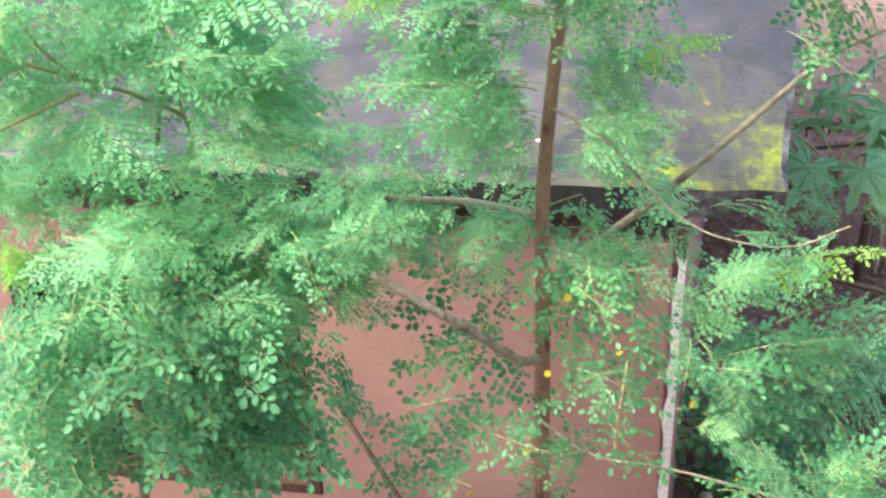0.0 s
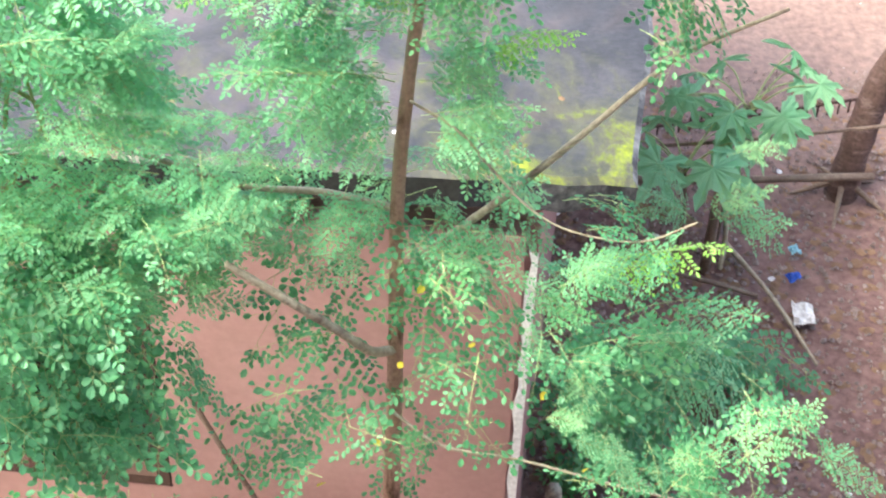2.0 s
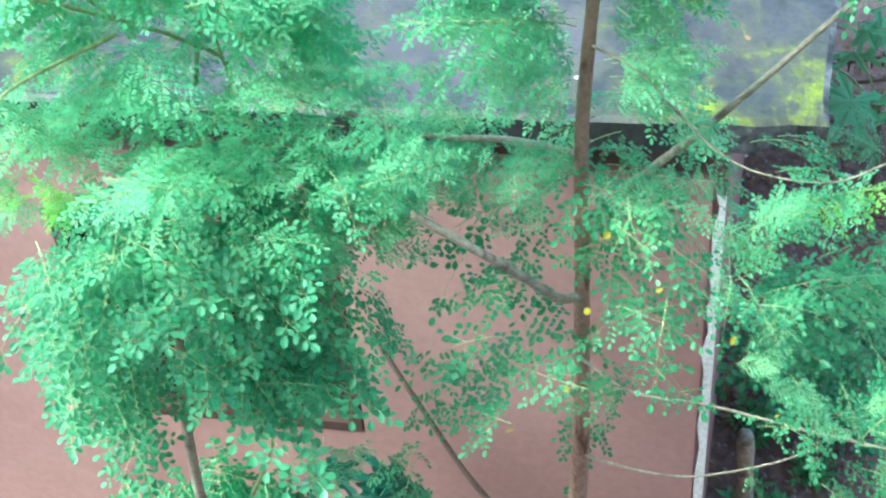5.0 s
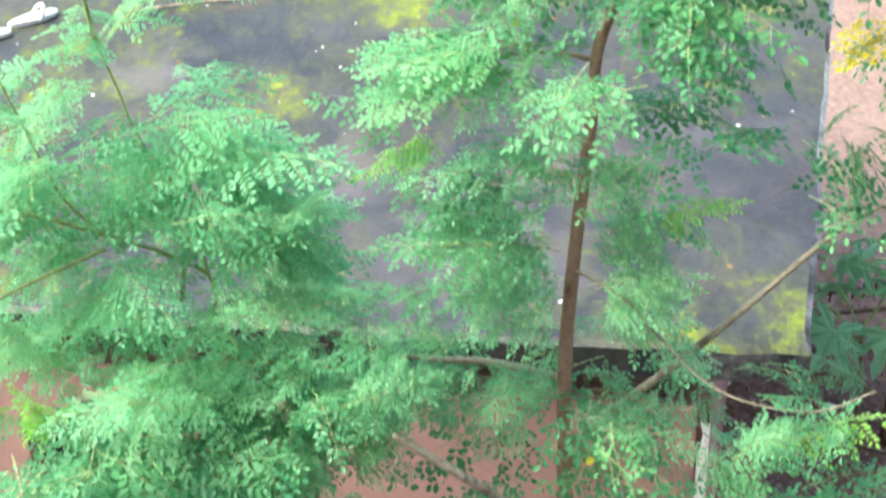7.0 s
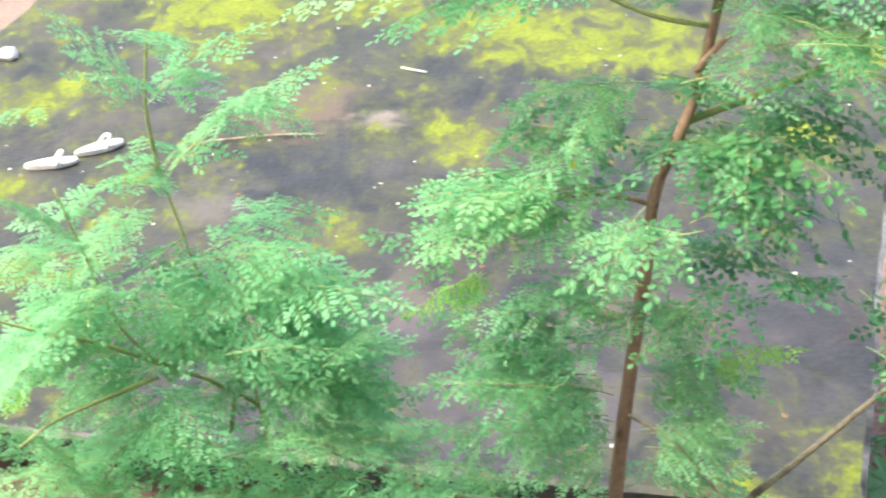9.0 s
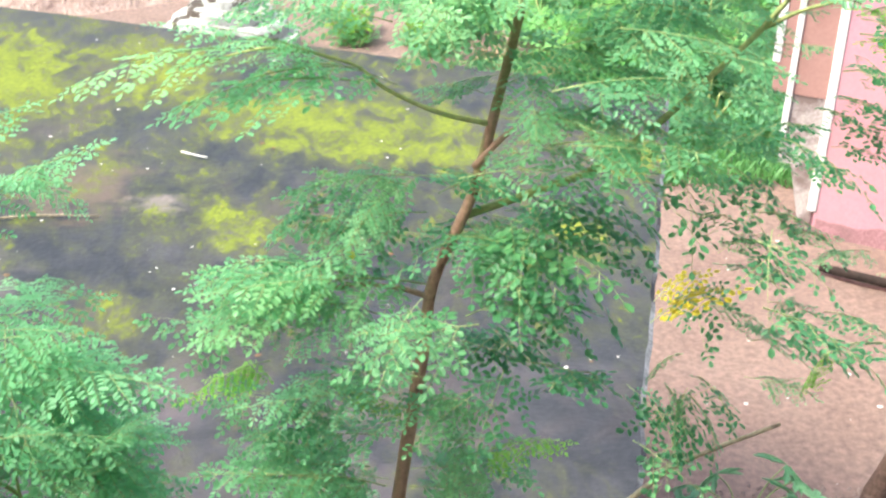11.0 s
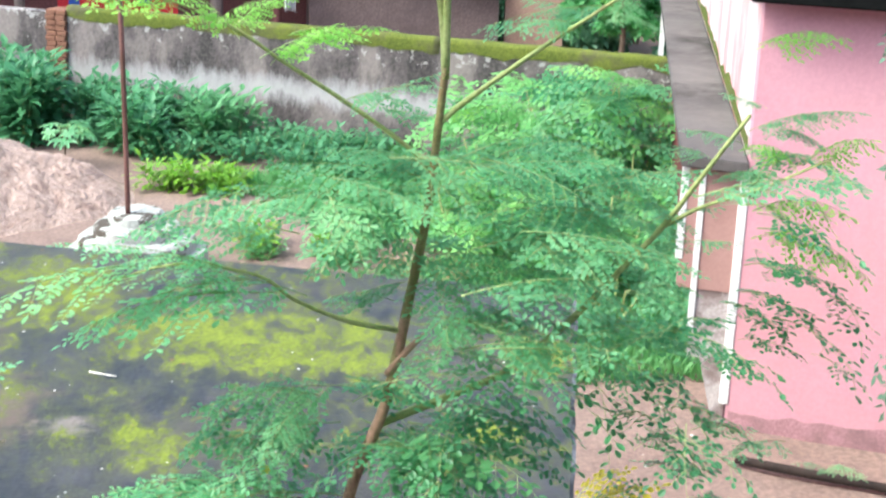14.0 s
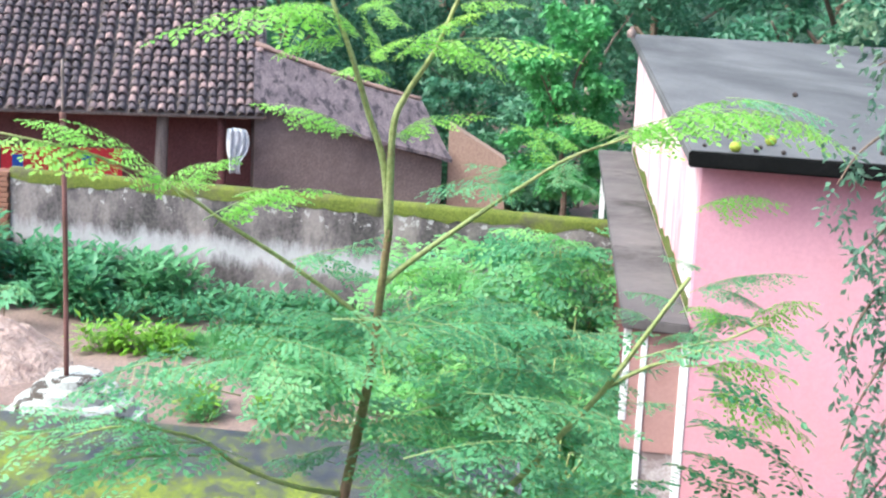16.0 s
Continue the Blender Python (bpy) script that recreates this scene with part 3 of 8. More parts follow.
def white_band(k0, k1, back, z0, z1):
    bm = bmesh.new()
    prism(bm, ccw([tuple(Vector(C0) - FRONT * k0 + SIDE * back), tuple(Vector(C0) - FRONT * k1 + SIDE * back), tuple(Vector(C0) - FRONT * k1 + SIDE * (back + 0.05)), tuple(Vector(C0) - FRONT * k0 + SIDE * (back + 0.05))]), z0, z1)
    part("corner_band", softened(bm, 0.006), WHITEWASH, hall, "white painted corner band")


white_band(0.055, -0.015, -0.012, 0.2, 2.09)
white_band(0.36, 0.31, 0.003, 0.75, 2.09)
white_band(0.50, 0.44, 0.01, 1.35, 2.09)
bm = bmesh.new()
prism(bm, ccw([tuple(Vector(LB) - SIDE * 2.6), tuple(Vector(LB) - SIDE * 2.6 + FRONT * 0.07), tuple(Vector(LB) - SIDE * 2.5 + FRONT * 0.07), tuple(Vector(LB) - SIDE * 2.5)]), 0.0, 2.095)
part("pillar", bm, WHITEWASH, hall, "white lean-to pillar")

# ---- boundary wall ----
F0, F1 = (-1.95, 22.5), (6.6, 18.0)
fence = tagged(thing("wall_boundary", "old stained plaster boundary wall with a mossy coping", "wall"), kind="structure")
bm = bmesh.new()
wall_block(bm, F0, F1, 0.2, 9.66, 0.0, 0.22, -0.1, 1.49)
part("plaster", bm, WALL_OLD, fence)


def mossy_coping(d0, d1):
    bm = bmesh.new()
    rows = []
    k = int((d1 - d0) / 0.12)
    for i in range(k + 1):
        d = d0 + (d1 - d0) * i / k
        w = 0.02 * noise.noise(Vector((d * 2.2, 0, 0)))
        low = 1.42 + 0.09 * noise.noise(Vector((d * 2.1, 5, 0))) + 0.04 * noise.noise(Vector((d * 7.0, 2, 0)))
        ring = ((-0.008, low), (-0.016 + w * 0.5, 1.55), (0.0 + w * 0.5, 1.60 + w), (0.1, 1.615 + w), (0.235, 1.60 + w), (0.25, 1.48))
        rows.append([bm.verts.new((*along(F0, F1, d, o), z)) for o, z in ring])
    for a, b in zip(rows, rows[1:]):
        for i in range(5):
            bm.faces.new((a[i], a[i + 1], b[i + 1], b[i]))
    bm.faces.new(rows[0])
    bm.faces.new(rows[-1])
    bmesh.ops.recalc_face_normals(bm, faces=list(bm.faces))
    return bm


for d0, d1 in ((0.2, 6.02), (6.10, 9.66)):
    part("coping", mossy_coping(d0, d1), MOSS_CAP, fence, "green mossy coping", True)
BRICK = surface("old_brick", (0.17, 0.075, 0.05), (0.26, 0.125, 0.085), 6.0, 50, 0.9, 0.5, 0.01)
pier = tagged(thing("brick_pier", "weathered brown brick pier at the end of the boundary wall", "pier"), kind="structure")
for r in range(20):
    for k in range(2):
        bm = bmesh.new()
        wall_block(bm, F0, F1, -0.14 + k * 0.17 + (r % 2) * 0.02, 0.02 + k * 0.17 + (r % 2) * 0.02, -0.06, 0.28, r * 0.078, r * 0.078 + 0.068)
        part("brick", softened(bm, 0.006), BRICK, pier)
bm = bmesh.new()
wall_block(bm, F0, F1, -7.0, -0.16, 0.0, 0.22, -0.1, 1.5)
part("plaster", bm, WALL_OLD, pier)

# ---- mud house behind the wall ----
H0, H1 = (-6.0, 27.5), (2.35, 26.9)
house = thing("mud_house", "old mud-walled village house with a dark clay tile roof", "house")
HU = (Vector(H1) - Vector(H0)).normalized()
HN = Vector((-HU.y, HU.x))
HW = (Vector(H1) - Vector(H0)).length
bm = bmesh.new()
wall_block(bm, H0, H1, 0.0, HW - 0.15, 0.9, 1.2, 0.0, 2.25)
part("front_wall", bm, RED_MUD, house, "dark red mud-plastered wall under the eave")
bm = bmesh.new()
wall_block(bm, H0, H1, 0.0, HW - 0.15, 6.0, 6.3, 0.0, 2.4)
part("back_wall", bm, MUD, house)
PITCH = radians(33)
EAVE_Z = 2.02


def roof_point(d, s, lift=0.0):
    p = Vector(H0) + HU * d + HN * (s * math.cos(PITCH) - lift * math.sin(PITCH))
    return Vector((p.x, p.y, EAVE_Z + s * math.sin(PITCH) + lift * math.cos(PITCH)))


bm = bmesh.new()
v = [bm.verts.new(roof_point(d, s, z)) for z in (-0.10, -0.02) for d, s in ((0, 0.05), (HW + 0.05, 0.05), (HW + 0.05, 4.3), (0, 4.3))]
for f in ((0, 3, 2, 1), (4, 5, 6, 7), (0, 1, 5, 4), (1, 2, 6, 5), (2, 3, 7, 6), (3, 0, 4, 7)):
    bm.faces.new([v[i] for i in f])
part("roof_deck", bm, WOOD, house)
bm = bmesh.new()
v = [bm.verts.new((*(Vector(H0) + HU * d + HN * s).to_2d(), z)) for d, s, z in ((0, 3.55, 4.32), (HW, 3.55, 4.32), (HW, 7.0, 2.1), (0, 7.0, 2.1))]
bm.faces.new(v)
r = bmesh.ops.extrude_face_region(bm, geom=list(bm.faces))
bmesh.ops.translate(bm, verts=[e for e in r["geom"] if isinstance(e, bmesh.types.BMVert)], vec=(0, 0, 0.08))
bmesh.ops.recalc_face_normals(bm, faces=list(bm.faces))
part("back_roof", bm, WOOD, house)
bm = bmesh.new()
v0 = [roof_point(HW * t, 0.0, -0.03) for t in (0, 0.33, 0.66, 1.0)]
tube(bm, v0, 0.05, 0.045, 6, 2, 0.1, 3)
part("eave_beam", bm, WOOD, house, "grey wooden eave beam")


def tile_material():
    m, n, l, bsdf = nodes_of("clay_tile")
    o, g = n.new("ShaderNodeObjectInfo"), n.new("ShaderNodeNewGeometry")
    ad = n.new("ShaderNodeMath")
    l.new(o.outputs["Random"], ad.inputs[0])
    l.new(g.outputs["Random Per Island"], ad.inputs[1])
    fr = n.new("ShaderNodeMath")
    fr.operation = "FRACT"
    l.new(ad.outputs[0], fr.inputs[0])
    c = ramp(n, l, fr.outputs[0], [(0.0, (0.040, 0.034, 0.044)), (0.55, (0.095, 0.074, 0.088)), (0.82, (0.19, 0.125, 0.13)), (0.96, (0.42, 0.27, 0.25))])
    c = mix(n, l, 0.5, c, ramp(n, l, noise_at(n, l, 18, 5), [(0.35, (0.03, 0.026, 0.03)), (0.7, (0.20, 0.145, 0.14))]))
    l.new(c, bsdf.inputs["Base Color"])
    bsdf.inputs["Roughness"].default_value = 0.9
    return m


TILE = tile_material()


def tile_mesh(width=0.235, length=0.30, seg=5):
    """One half-round country tile, tapering, laid crown up."""
    bm = bmesh.new()
    rows = []
    for j, (s, k) in enumerate(((0.0, 1.0), (length, 0.72))):
        for off in (0.0, -0.014):
            rows.append([bm.verts.new((math.cos(math.pi * i / seg) * (width / 2 * k + off), s, math.sin(math.pi * i / seg) * (width * 0.50 * k + off))) for i in range(seg + 1)])
    a, b, c, d = rows
    for i in range(seg):
        bm.faces.new((a[i], a[i + 1], c[i + 1], c[i]))
        bm.faces.new((b[i], d[i], d[i + 1], b[i + 1]))
        bm.faces.new((a[i], b[i], b[i + 1], a[i + 1]))
    return mesh_of("tile", bm, TILE, True)


TILE_ME = [tile_mesh(0.172, 0.29), tile_mesh(0.18, 0.28), tile_mesh(0.164, 0.30)]
roof = thing("roof", "", "")
for k in ("label", "category"):
    if k in roof:
        del roof[k]
roof.parent = house


def lay_tiles():
    """Tiles over the part of the roof beside the gable as pieces; the rest of the roof joined."""
    rnd = random.Random(21)
    cols, rws = int(HW / 0.178), 19
    base = Matrix((Vector((HU.x, HU.y, 0)), Vector((HN.x * math.cos(PITCH), HN.y * math.cos(PITCH), math.sin(PITCH))), Vector((-HN.x * math.sin(PITCH), -HN.y * math.sin(PITCH), math.cos(PITCH))))).transposed()
    rest = bmesh.new()
    n = 0
    for c in range(cols):
        sway = rnd.uniform(-0.02, 0.02)
        for r in range(rws):
            p = roof_point(HW - 0.06 - c * 0.178 + sway + rnd.uniform(-0.012, 0.012), r * 0.235 - 0.06 + rnd.uniform(-0.02, 0.02), 0.05 + rnd.uniform(0, 0.014))
            m = Matrix.Translation(p) @ (base.to_4x4() @ pose(0, 0, 0, -8 + rnd.uniform(-3, 3), rnd.uniform(-7, 7), rnd.uniform(-6, 6)))
            if c < 17 and r < 17:
                ob = new("tile", TILE_ME[rnd.randrange(3)])
                ob.parent = roof
                ob.matrix_basis = m
                n += 1
            else:
                k = len(rest.verts)
                rest.from_mesh(TILE_ME[rnd.randrange(3)])
                rest.verts.ensure_lookup_table()
                for v in rest.verts[k:]:
                    v.co = m @ v.co
    return rest


tagged(part("roof_tiling", lay_tiles(), TILE, roof, smooth=True), kind="stuff")
for d, w, lean in ((HW - 1.9, 0.25, 0.08), (HW - 0.75, 0.17, -0.02), (HW - 5.4, 0.2, 0.0)):
    bm = bmesh.new()
    a, b = Vector(H0) + HU * d + HN * 0.35, Vector(H0) + HU * (d + lean) + HN * 0.35
    tube(bm, [(a.x, a.y, 0), (b.x, b.y, 2.25)], w / 2, w / 2 * 0.9, 8, 3, 0.05, 2)
    part("post", bm, WOOD if w > 0.18 else RED_MUD, house, "rough wooden verandah post", True)
# annex with a low sloping roof
A1 = (5.9, 26.2)
bm = bmesh.new()
prism(bm, [(2.2, 27.05), (5.62, 26.45), (5.62, 28.0), (2.2, 28.6)], 0.0, [2.20, 1.30, 2.0, 3.0])
part("annex_wall", bm, surface("dark_mud_plaster", (0.10, 0.072, 0.070), (0.185, 0.135, 0.128), 0.7, 30, 0.92, 0.3, 0.01, (0.075, 0.055, 0.058), 0.5, (0.48, 0.66)), house, "brown mud-plastered annex wall")
bm = bmesh.new()
eave0, eave1, top1, top0 = (Vector(p) for p in ((2.15, 26.84, 2.27), (5.76, 26.2, 1.32), (5.52, 28.2, 2.22), (2.3, 28.6, 3.15)))
grid = []
for j in range(13):
    row = []
    for i in range(25):
        p = eave0.lerp(eave1, i / 24).lerp(top0.lerp(top1, i / 24), j / 12)
        p.z += 0.035 * noise.noise(Vector((p.x * 2.2, p.y * 2.2, 1))) + 0.02 * noise.noise(Vector((p.x * 7, p.y * 7, 4))) - 0.06 * math.sin(math.pi * i / 24)
        row.append(bm.verts.new(p))
    grid.append(row)
for a, b in zip(grid, grid[1:]):
    for i in range(24):
        bm.faces.new((a[i], a[i + 1], b[i + 1], b[i]))
r = bmesh.ops.extrude_face_region(bm, geom=list(bm.faces))
bmesh.ops.translate(bm, verts=[e for e in r["geom"] if isinstance(e, bmesh.types.BMVert)], vec=(0, 0, 0.07))
bmesh.ops.recalc_face_normals(bm, faces=list(bm.faces))
THATCH = surface("weathered_roof_clay", (0.075, 0.058, 0.066), (0.19, 0.145, 0.152), 2.4, 22, 0.95, 0.9, 0.04, (0.035, 0.028, 0.034), 2.6, (0.50, 0.60), (2.2, 0.7, 1))
part("annex_roof", bm, THATCH, house, "sagging dark weathered annex roof")
bm = bmesh.new()
tube(bm, [top0 + Vector((0, -0.03, 0.10)), top0.lerp(top1, 0.35) + Vector((0, -0.03, 0.05)), top0.lerp(top1, 0.7) + Vector((0, -0.03, 0.04)), top1 + Vector((0, -0.03, 0.08))], 0.055, 0.05, 7, 6, 0.25, 8)
part("annex_ridge", bm, surface("ochre_ridge_clay", (0.20, 0.13, 0.11), (0.34, 0.22, 0.18), 4, 30, 0.95, 0.4, 0.01), house, "pale clay ridge of the annex roof", True)
bm = bmesh.new()
s = [along(H1, A1, 3.42, 0.4), along(H1, A1, 4.5, 0.4), along(H1, A1, 4.5, 1.2), along(H1, A1, 3.42, 1.2)]
prism(bm, s, 0.0, [1.98, 1.35, 1.35, 1.98])
part("annex_end_wall", bm, surface("ochre_mud", (0.30, 0.19, 0.14), (0.40, 0.26, 0.20), 1, 30, 0.95), house, "ochre mud end wall")


# ---- leaves ----
def leaflet(V, Fc, base, way, normal, length, width):
    """An obovate leaflet, rounded at its end and folded a little along its midrib."""
    side = way.cross(normal).normalized()
    k = len(V)
    V.extend((base, base + way * length * 0.36 + side * width * 0.44 + normal * width * 0.10, base + way * length * 0.76 + side * width * 0.46 + normal * width * 0.08,
              base + way * length - normal * width * 0.05, base + way * length * 0.76 - side * width * 0.46 + normal * width * 0.08, base + way * length * 0.36 - side * width * 0.44 + normal * width * 0.10))
    Fc.extend(((k, k + 1, k + 2, k + 3), (k, k + 3, k + 4, k + 5)))


def stalk(V, Fc, a, b, r0, r1):
    d = (b - a).normalized()
    s = d.orthogonal().normalized()
    o = d.cross(s)
    k = len(V)
    for p, r in ((a, r0), (b, r1)):
        for i in range(3):
            t = 2.094 * i
            V.append(p + (s * math.cos(t) + o * math.sin(t)) * r)
    for i in range(3):
        j = (i + 1) % 3
        Fc.append((k + i, k + j, k + 3 + j, k + 3 + i))


def frond_mesh(name, length, pairs, leaf, seed, material, droop=0.25, gaps=0.08, rise=0.10, hang=0.12, wide=0.42, slim=0.46, close=0.62):
    """A divided moringa leaf along +x, its face up: a rachis, feathered pinnae in pairs that hang a little to either side, and leaflets in pairs along them."""
    rnd = random.Random(seed)
    V, Fc, S, SF = [], [], [], []

    def spine(s):
        return Vector((length * s * (1 - 0.10 * droop * s), 0.03 * length * math.sin(s * 3 + seed), length * (rise * s - droop * s * s)))

    pts = [spine(i / 8) for i in range(9)]
    for a, b, i in zip(pts, pts[1:], range(8)):
        stalk(S, SF, a, b, 0.0016 * (1 - i / 10), 0.0016 * (1 - (i + 1) / 10))

    def sprig(base, way, normal, ln, size, thick=0.0009):
        """A pinna: leaflets in touching pairs square to its stalk, and a larger one at its end."""
        sag = Vector((rnd.uniform(-0.1, 0.1) * ln, rnd.uniform(-0.1, 0.1) * ln, -ln * rnd.uniform(0.05, 0.30)))
        end = base + way * ln + sag
        stalk(S, SF, base, end, thick, 0.0005)
        side = way.cross(normal).normalized()
        n = max(1, int(ln / (size * close)))
        for i in range(n):
            t = (i + 0.8 + rnd.uniform(-0.15, 0.15)) / (n + 0.45)
            p = base.lerp(end, t) - sag * (t - t * t)
            for sg in (1, -1):
                if rnd.random() < gaps:
                    continue
                w = (way * rnd.uniform(0.22, 0.66) + side * sg * 0.86 + normal * rnd.uniform(-0.35, 0.10)).normalized()
                nn = (normal + Vector((rnd.gauss(0, 0.14), rnd.gauss(0, 0.14), 0))).normalized()
                z = size * rnd.uniform(0.72, 1.12) * (0.80 + 0.35 * math.sin(math.pi * min(1.0, 0.2 + 0.7 * t)))
                leaflet(V, Fc, p + w * 0.0015, w, nn, z, z * slim * rnd.uniform(0.9, 1.15))
        z = size * rnd.uniform(1.0, 1.25)
        leaflet(V, Fc, end, way, normal, z, z * slim * 1.1)

    for i in range(pairs):
        f = i / (pairs - 1)
        s = 0.15 + 0.77 * f ** 0.95
        p = spine(s)
        ax = (spine(min(1, s + 0.05)) - spine(s - 0.05)).normalized()
        up = Vector((-ax.z, 0, ax.x))
        for sg in (1, -1):
            if rnd.random() < gaps * 0.8 + 0.06:
                continue
            ln = length * wide * (1.0 - 0.68 * f ** 1.3) * rnd.uniform(0.55, 1.15)
            way = (ax * rnd.uniform(0.50, 0.80) + Vector((0, sg, 0)) * 0.74 - up * (hang + rnd.uniform(-0.16, 0.16))).normalized()
            nn = up + Vector((0, sg * (hang * 0.8 + rnd.uniform(-0.35, 0.35)), 0)) + ax * rnd.uniform(-0.30, 0.30)
            nn = (nn - way * way.dot(nn)).normalized()
            if i == 0 and ln > leaf * 4.5:
                side = way.cross(nn).normalized()
                for s2 in (1, -1):
                    sprig(p + way * ln * 0.3, (way * 0.62 + side * s2 * 0.75).normalized(), nn, ln * 0.45, leaf * 0.95, 0.0007)
            sprig(p, way, nn, max(ln, leaf * 0.8), leaf)
    sprig(spine(0.97), (spine(1.0) - spine(0.92)).normalized(), Vector((0, 0, 1)), leaf * 2.2, leaf)
    me = bpy.data.meshes.new(name)
    k = len(V)
    me.from_pydata(V + S, [], Fc + [tuple(i + k for i in f) for f in SF])
    me.materials.append(material)
    me.materials.append(STALK)
    me.polygons.foreach_set("material_index", [0] * len(Fc) + [1] * len(SF))
    return me


FRONDS = {
    "plain": [frond_mesh("frond", 0.30, 7, 0.0175, k, LEAF, 0.25, 0.08) for k in (1, 2, 3)] + [frond_mesh("frond", 0.26, 6, 0.0170, 4, LEAF, 0.35, 0.08)],
    "fine": [frond_mesh("frond", 0.30, 8, 0.0150, k, m, 0.20, 0.05, 0.17, 0.30, 0.38) for k, m in ((12, LEAF), (13, LEAF_MID), (17, LEAF))],
    "broad": [frond_mesh("frond", 0.28, 5, 0.0250, k, LEAF_BROAD, 0.40, 0.06, 0.10, 0.12, 0.42, 0.62, 0.74) for k in (14, 15, 16)],
    "lush": [frond_mesh("frond", 0.30, 7, 0.0175, k, LEAF_PALE, 0.28, 0.05) for k in (21, 22, 23)],
    "young": [frond_mesh("frond", 0.30, 9, 0.0150, k, LEAF_YOUNG, 0.34, 0.02, 0.32, 0.50, 0.30) for k in (5, 6, 18)],
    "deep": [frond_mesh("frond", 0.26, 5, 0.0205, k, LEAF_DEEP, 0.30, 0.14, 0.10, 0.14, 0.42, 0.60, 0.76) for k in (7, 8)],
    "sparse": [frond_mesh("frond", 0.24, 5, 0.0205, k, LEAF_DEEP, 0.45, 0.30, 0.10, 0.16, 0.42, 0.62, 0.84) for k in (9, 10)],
    "young_long": [frond_mesh("frond", 0.44, 13, 0.0158, k, LEAF_YOUNG, 0.38, 0.02, 0.38, 0.50, 0.23) for k in (25, 26)],
    "fine_long": [frond_mesh("frond", 0.44, 12, 0.0155, k, m, 0.20, 0.05, 0.18, 0.30, 0.28) for k, m in ((27, LEAF), (28, LEAF_PALE), (29, LEAF_MID))],
    "lush_long": [frond_mesh("frond", 0.44, 11, 0.0165, k, LEAF_PALE, 0.20, 0.05, 0.17, 0.25, 0.28) for k in (30, 31)],
    "plain_long": [frond_mesh("frond", 0.44, 10, 0.0180, k, LEAF, 0.20, 0.08, 0.08, 0.20, 0.32) for k in (32, 33)],
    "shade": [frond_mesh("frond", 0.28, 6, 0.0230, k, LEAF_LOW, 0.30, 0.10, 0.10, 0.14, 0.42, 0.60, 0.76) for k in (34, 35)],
    "yellow": [frond_mesh("frond", 0.20, 5, 0.024, 11, LEAF_YELLOW, 0.4, 0.10, 0.10, 0.12, 0.42, 0.6, 0.74)],
}
FULL = {"plain_long": 0.43, "young_long": 0.42, "fine_long": 0.43, "lush_long": 0.43, "plain": 0.29, "fine": 0.29, "broad": 0.27, "lush": 0.28, "young": 0.29, "deep": 0.25, "shade": 0.27, "sparse": 0.24, "yellow": 0.2}
LEAF_FAR_BRIGHT = leaf_material("bright_far_moringa_leaf", (0.07, 0.27, 0.06), (0.27, 0.56, 0.19), 0.38)
for kind_, mat_, k_ in (("far", LEAF_MID, 41), ("far_bright", LEAF_FAR_BRIGHT, 42), ("far_dark", LEAF_DEEP, 43)):
    FRONDS[kind_] = [frond_mesh("frond", 0.60, 6, 0.058, k_ + 5 * q, mat_, 0.30, 0.06, 0.12, 0.25, 0.42, 0.5) for q in range(2)]
    FULL[kind_] = 0.58
SPARE = {}
PICK = random.Random(77)


def lean_at(z):
    """How far leaves lean out of the level at a height, towards the camera."""
    return -0.24 * min(1.0, max(0.0, (3.9 - z) / 0.9))


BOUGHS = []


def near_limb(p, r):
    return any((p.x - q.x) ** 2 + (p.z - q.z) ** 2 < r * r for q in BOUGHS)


def frond(tree, base, tip, kind="plain", roll=0.0, size=None, face=None):
    """One leaf of a tree, from its foot to its tip: the high ones lie level, the low ones tilt to face the camera."""
    base, tip = Vector(base), Vector(tip)
    face = face or (PICK.gauss(0, 0.06), lean_at(base.z) + PICK.gauss(0, 0.06), 1.0)
    ln = size or (tip - base).length
    if ln > 0.29 and kind + "_long" in FRONDS:
        kind += "_long"
    me = FRONDS[kind][PICK.randrange(len(FRONDS[kind]))]
    x = (tip - base).normalized()
    y = Vector(face).cross(x)
    y = y.normalized() if y.length > 1e-3 else Vector((0, 1, 0))
    m = Matrix((x, y, x.cross(y))).transposed().to_4x4()
    m = Matrix.Translation(base) @ m @ pose(0, 0, 0, roll, PICK.uniform(-10, 6), 0) @ Matrix.Scale(ln / FULL[kind], 4)
    if len(tree.children) > 320:
        SPARE.setdefault(tree, []).append((me, m))
        return
    ob = new("frond", me)
    ob.parent = tree
    ob.matrix_basis = m


def join_spare(tree, bunches=10):
    """The leaves past the first three hundred of a tree, joined in bunches."""
    for q in range(bunches):
        V, Fc, M, mats = [], [], [], []
        for me, m in SPARE.get(tree, [])[q::bunches]:
            k = len(V)
            V += [m @ v.co for v in me.vertices]
            for p in me.polygons:
                Fc.append(tuple(k + i for i in p.vertices))
                mt = me.materials[p.material_index]
                if mt not in mats:
                    mats.append(mt)
                M.append(mats.index(mt))
        if V:
            me = bpy.data.meshes.new("foliage")
            me.from_pydata(V, [], Fc)
            for mt in mats:
                me.materials.append(mt)
            me.polygons.foreach_set("material_index", M)
            ob = new("foliage", me)
            ob.parent = tree
            tagged(ob, kind="stuff")


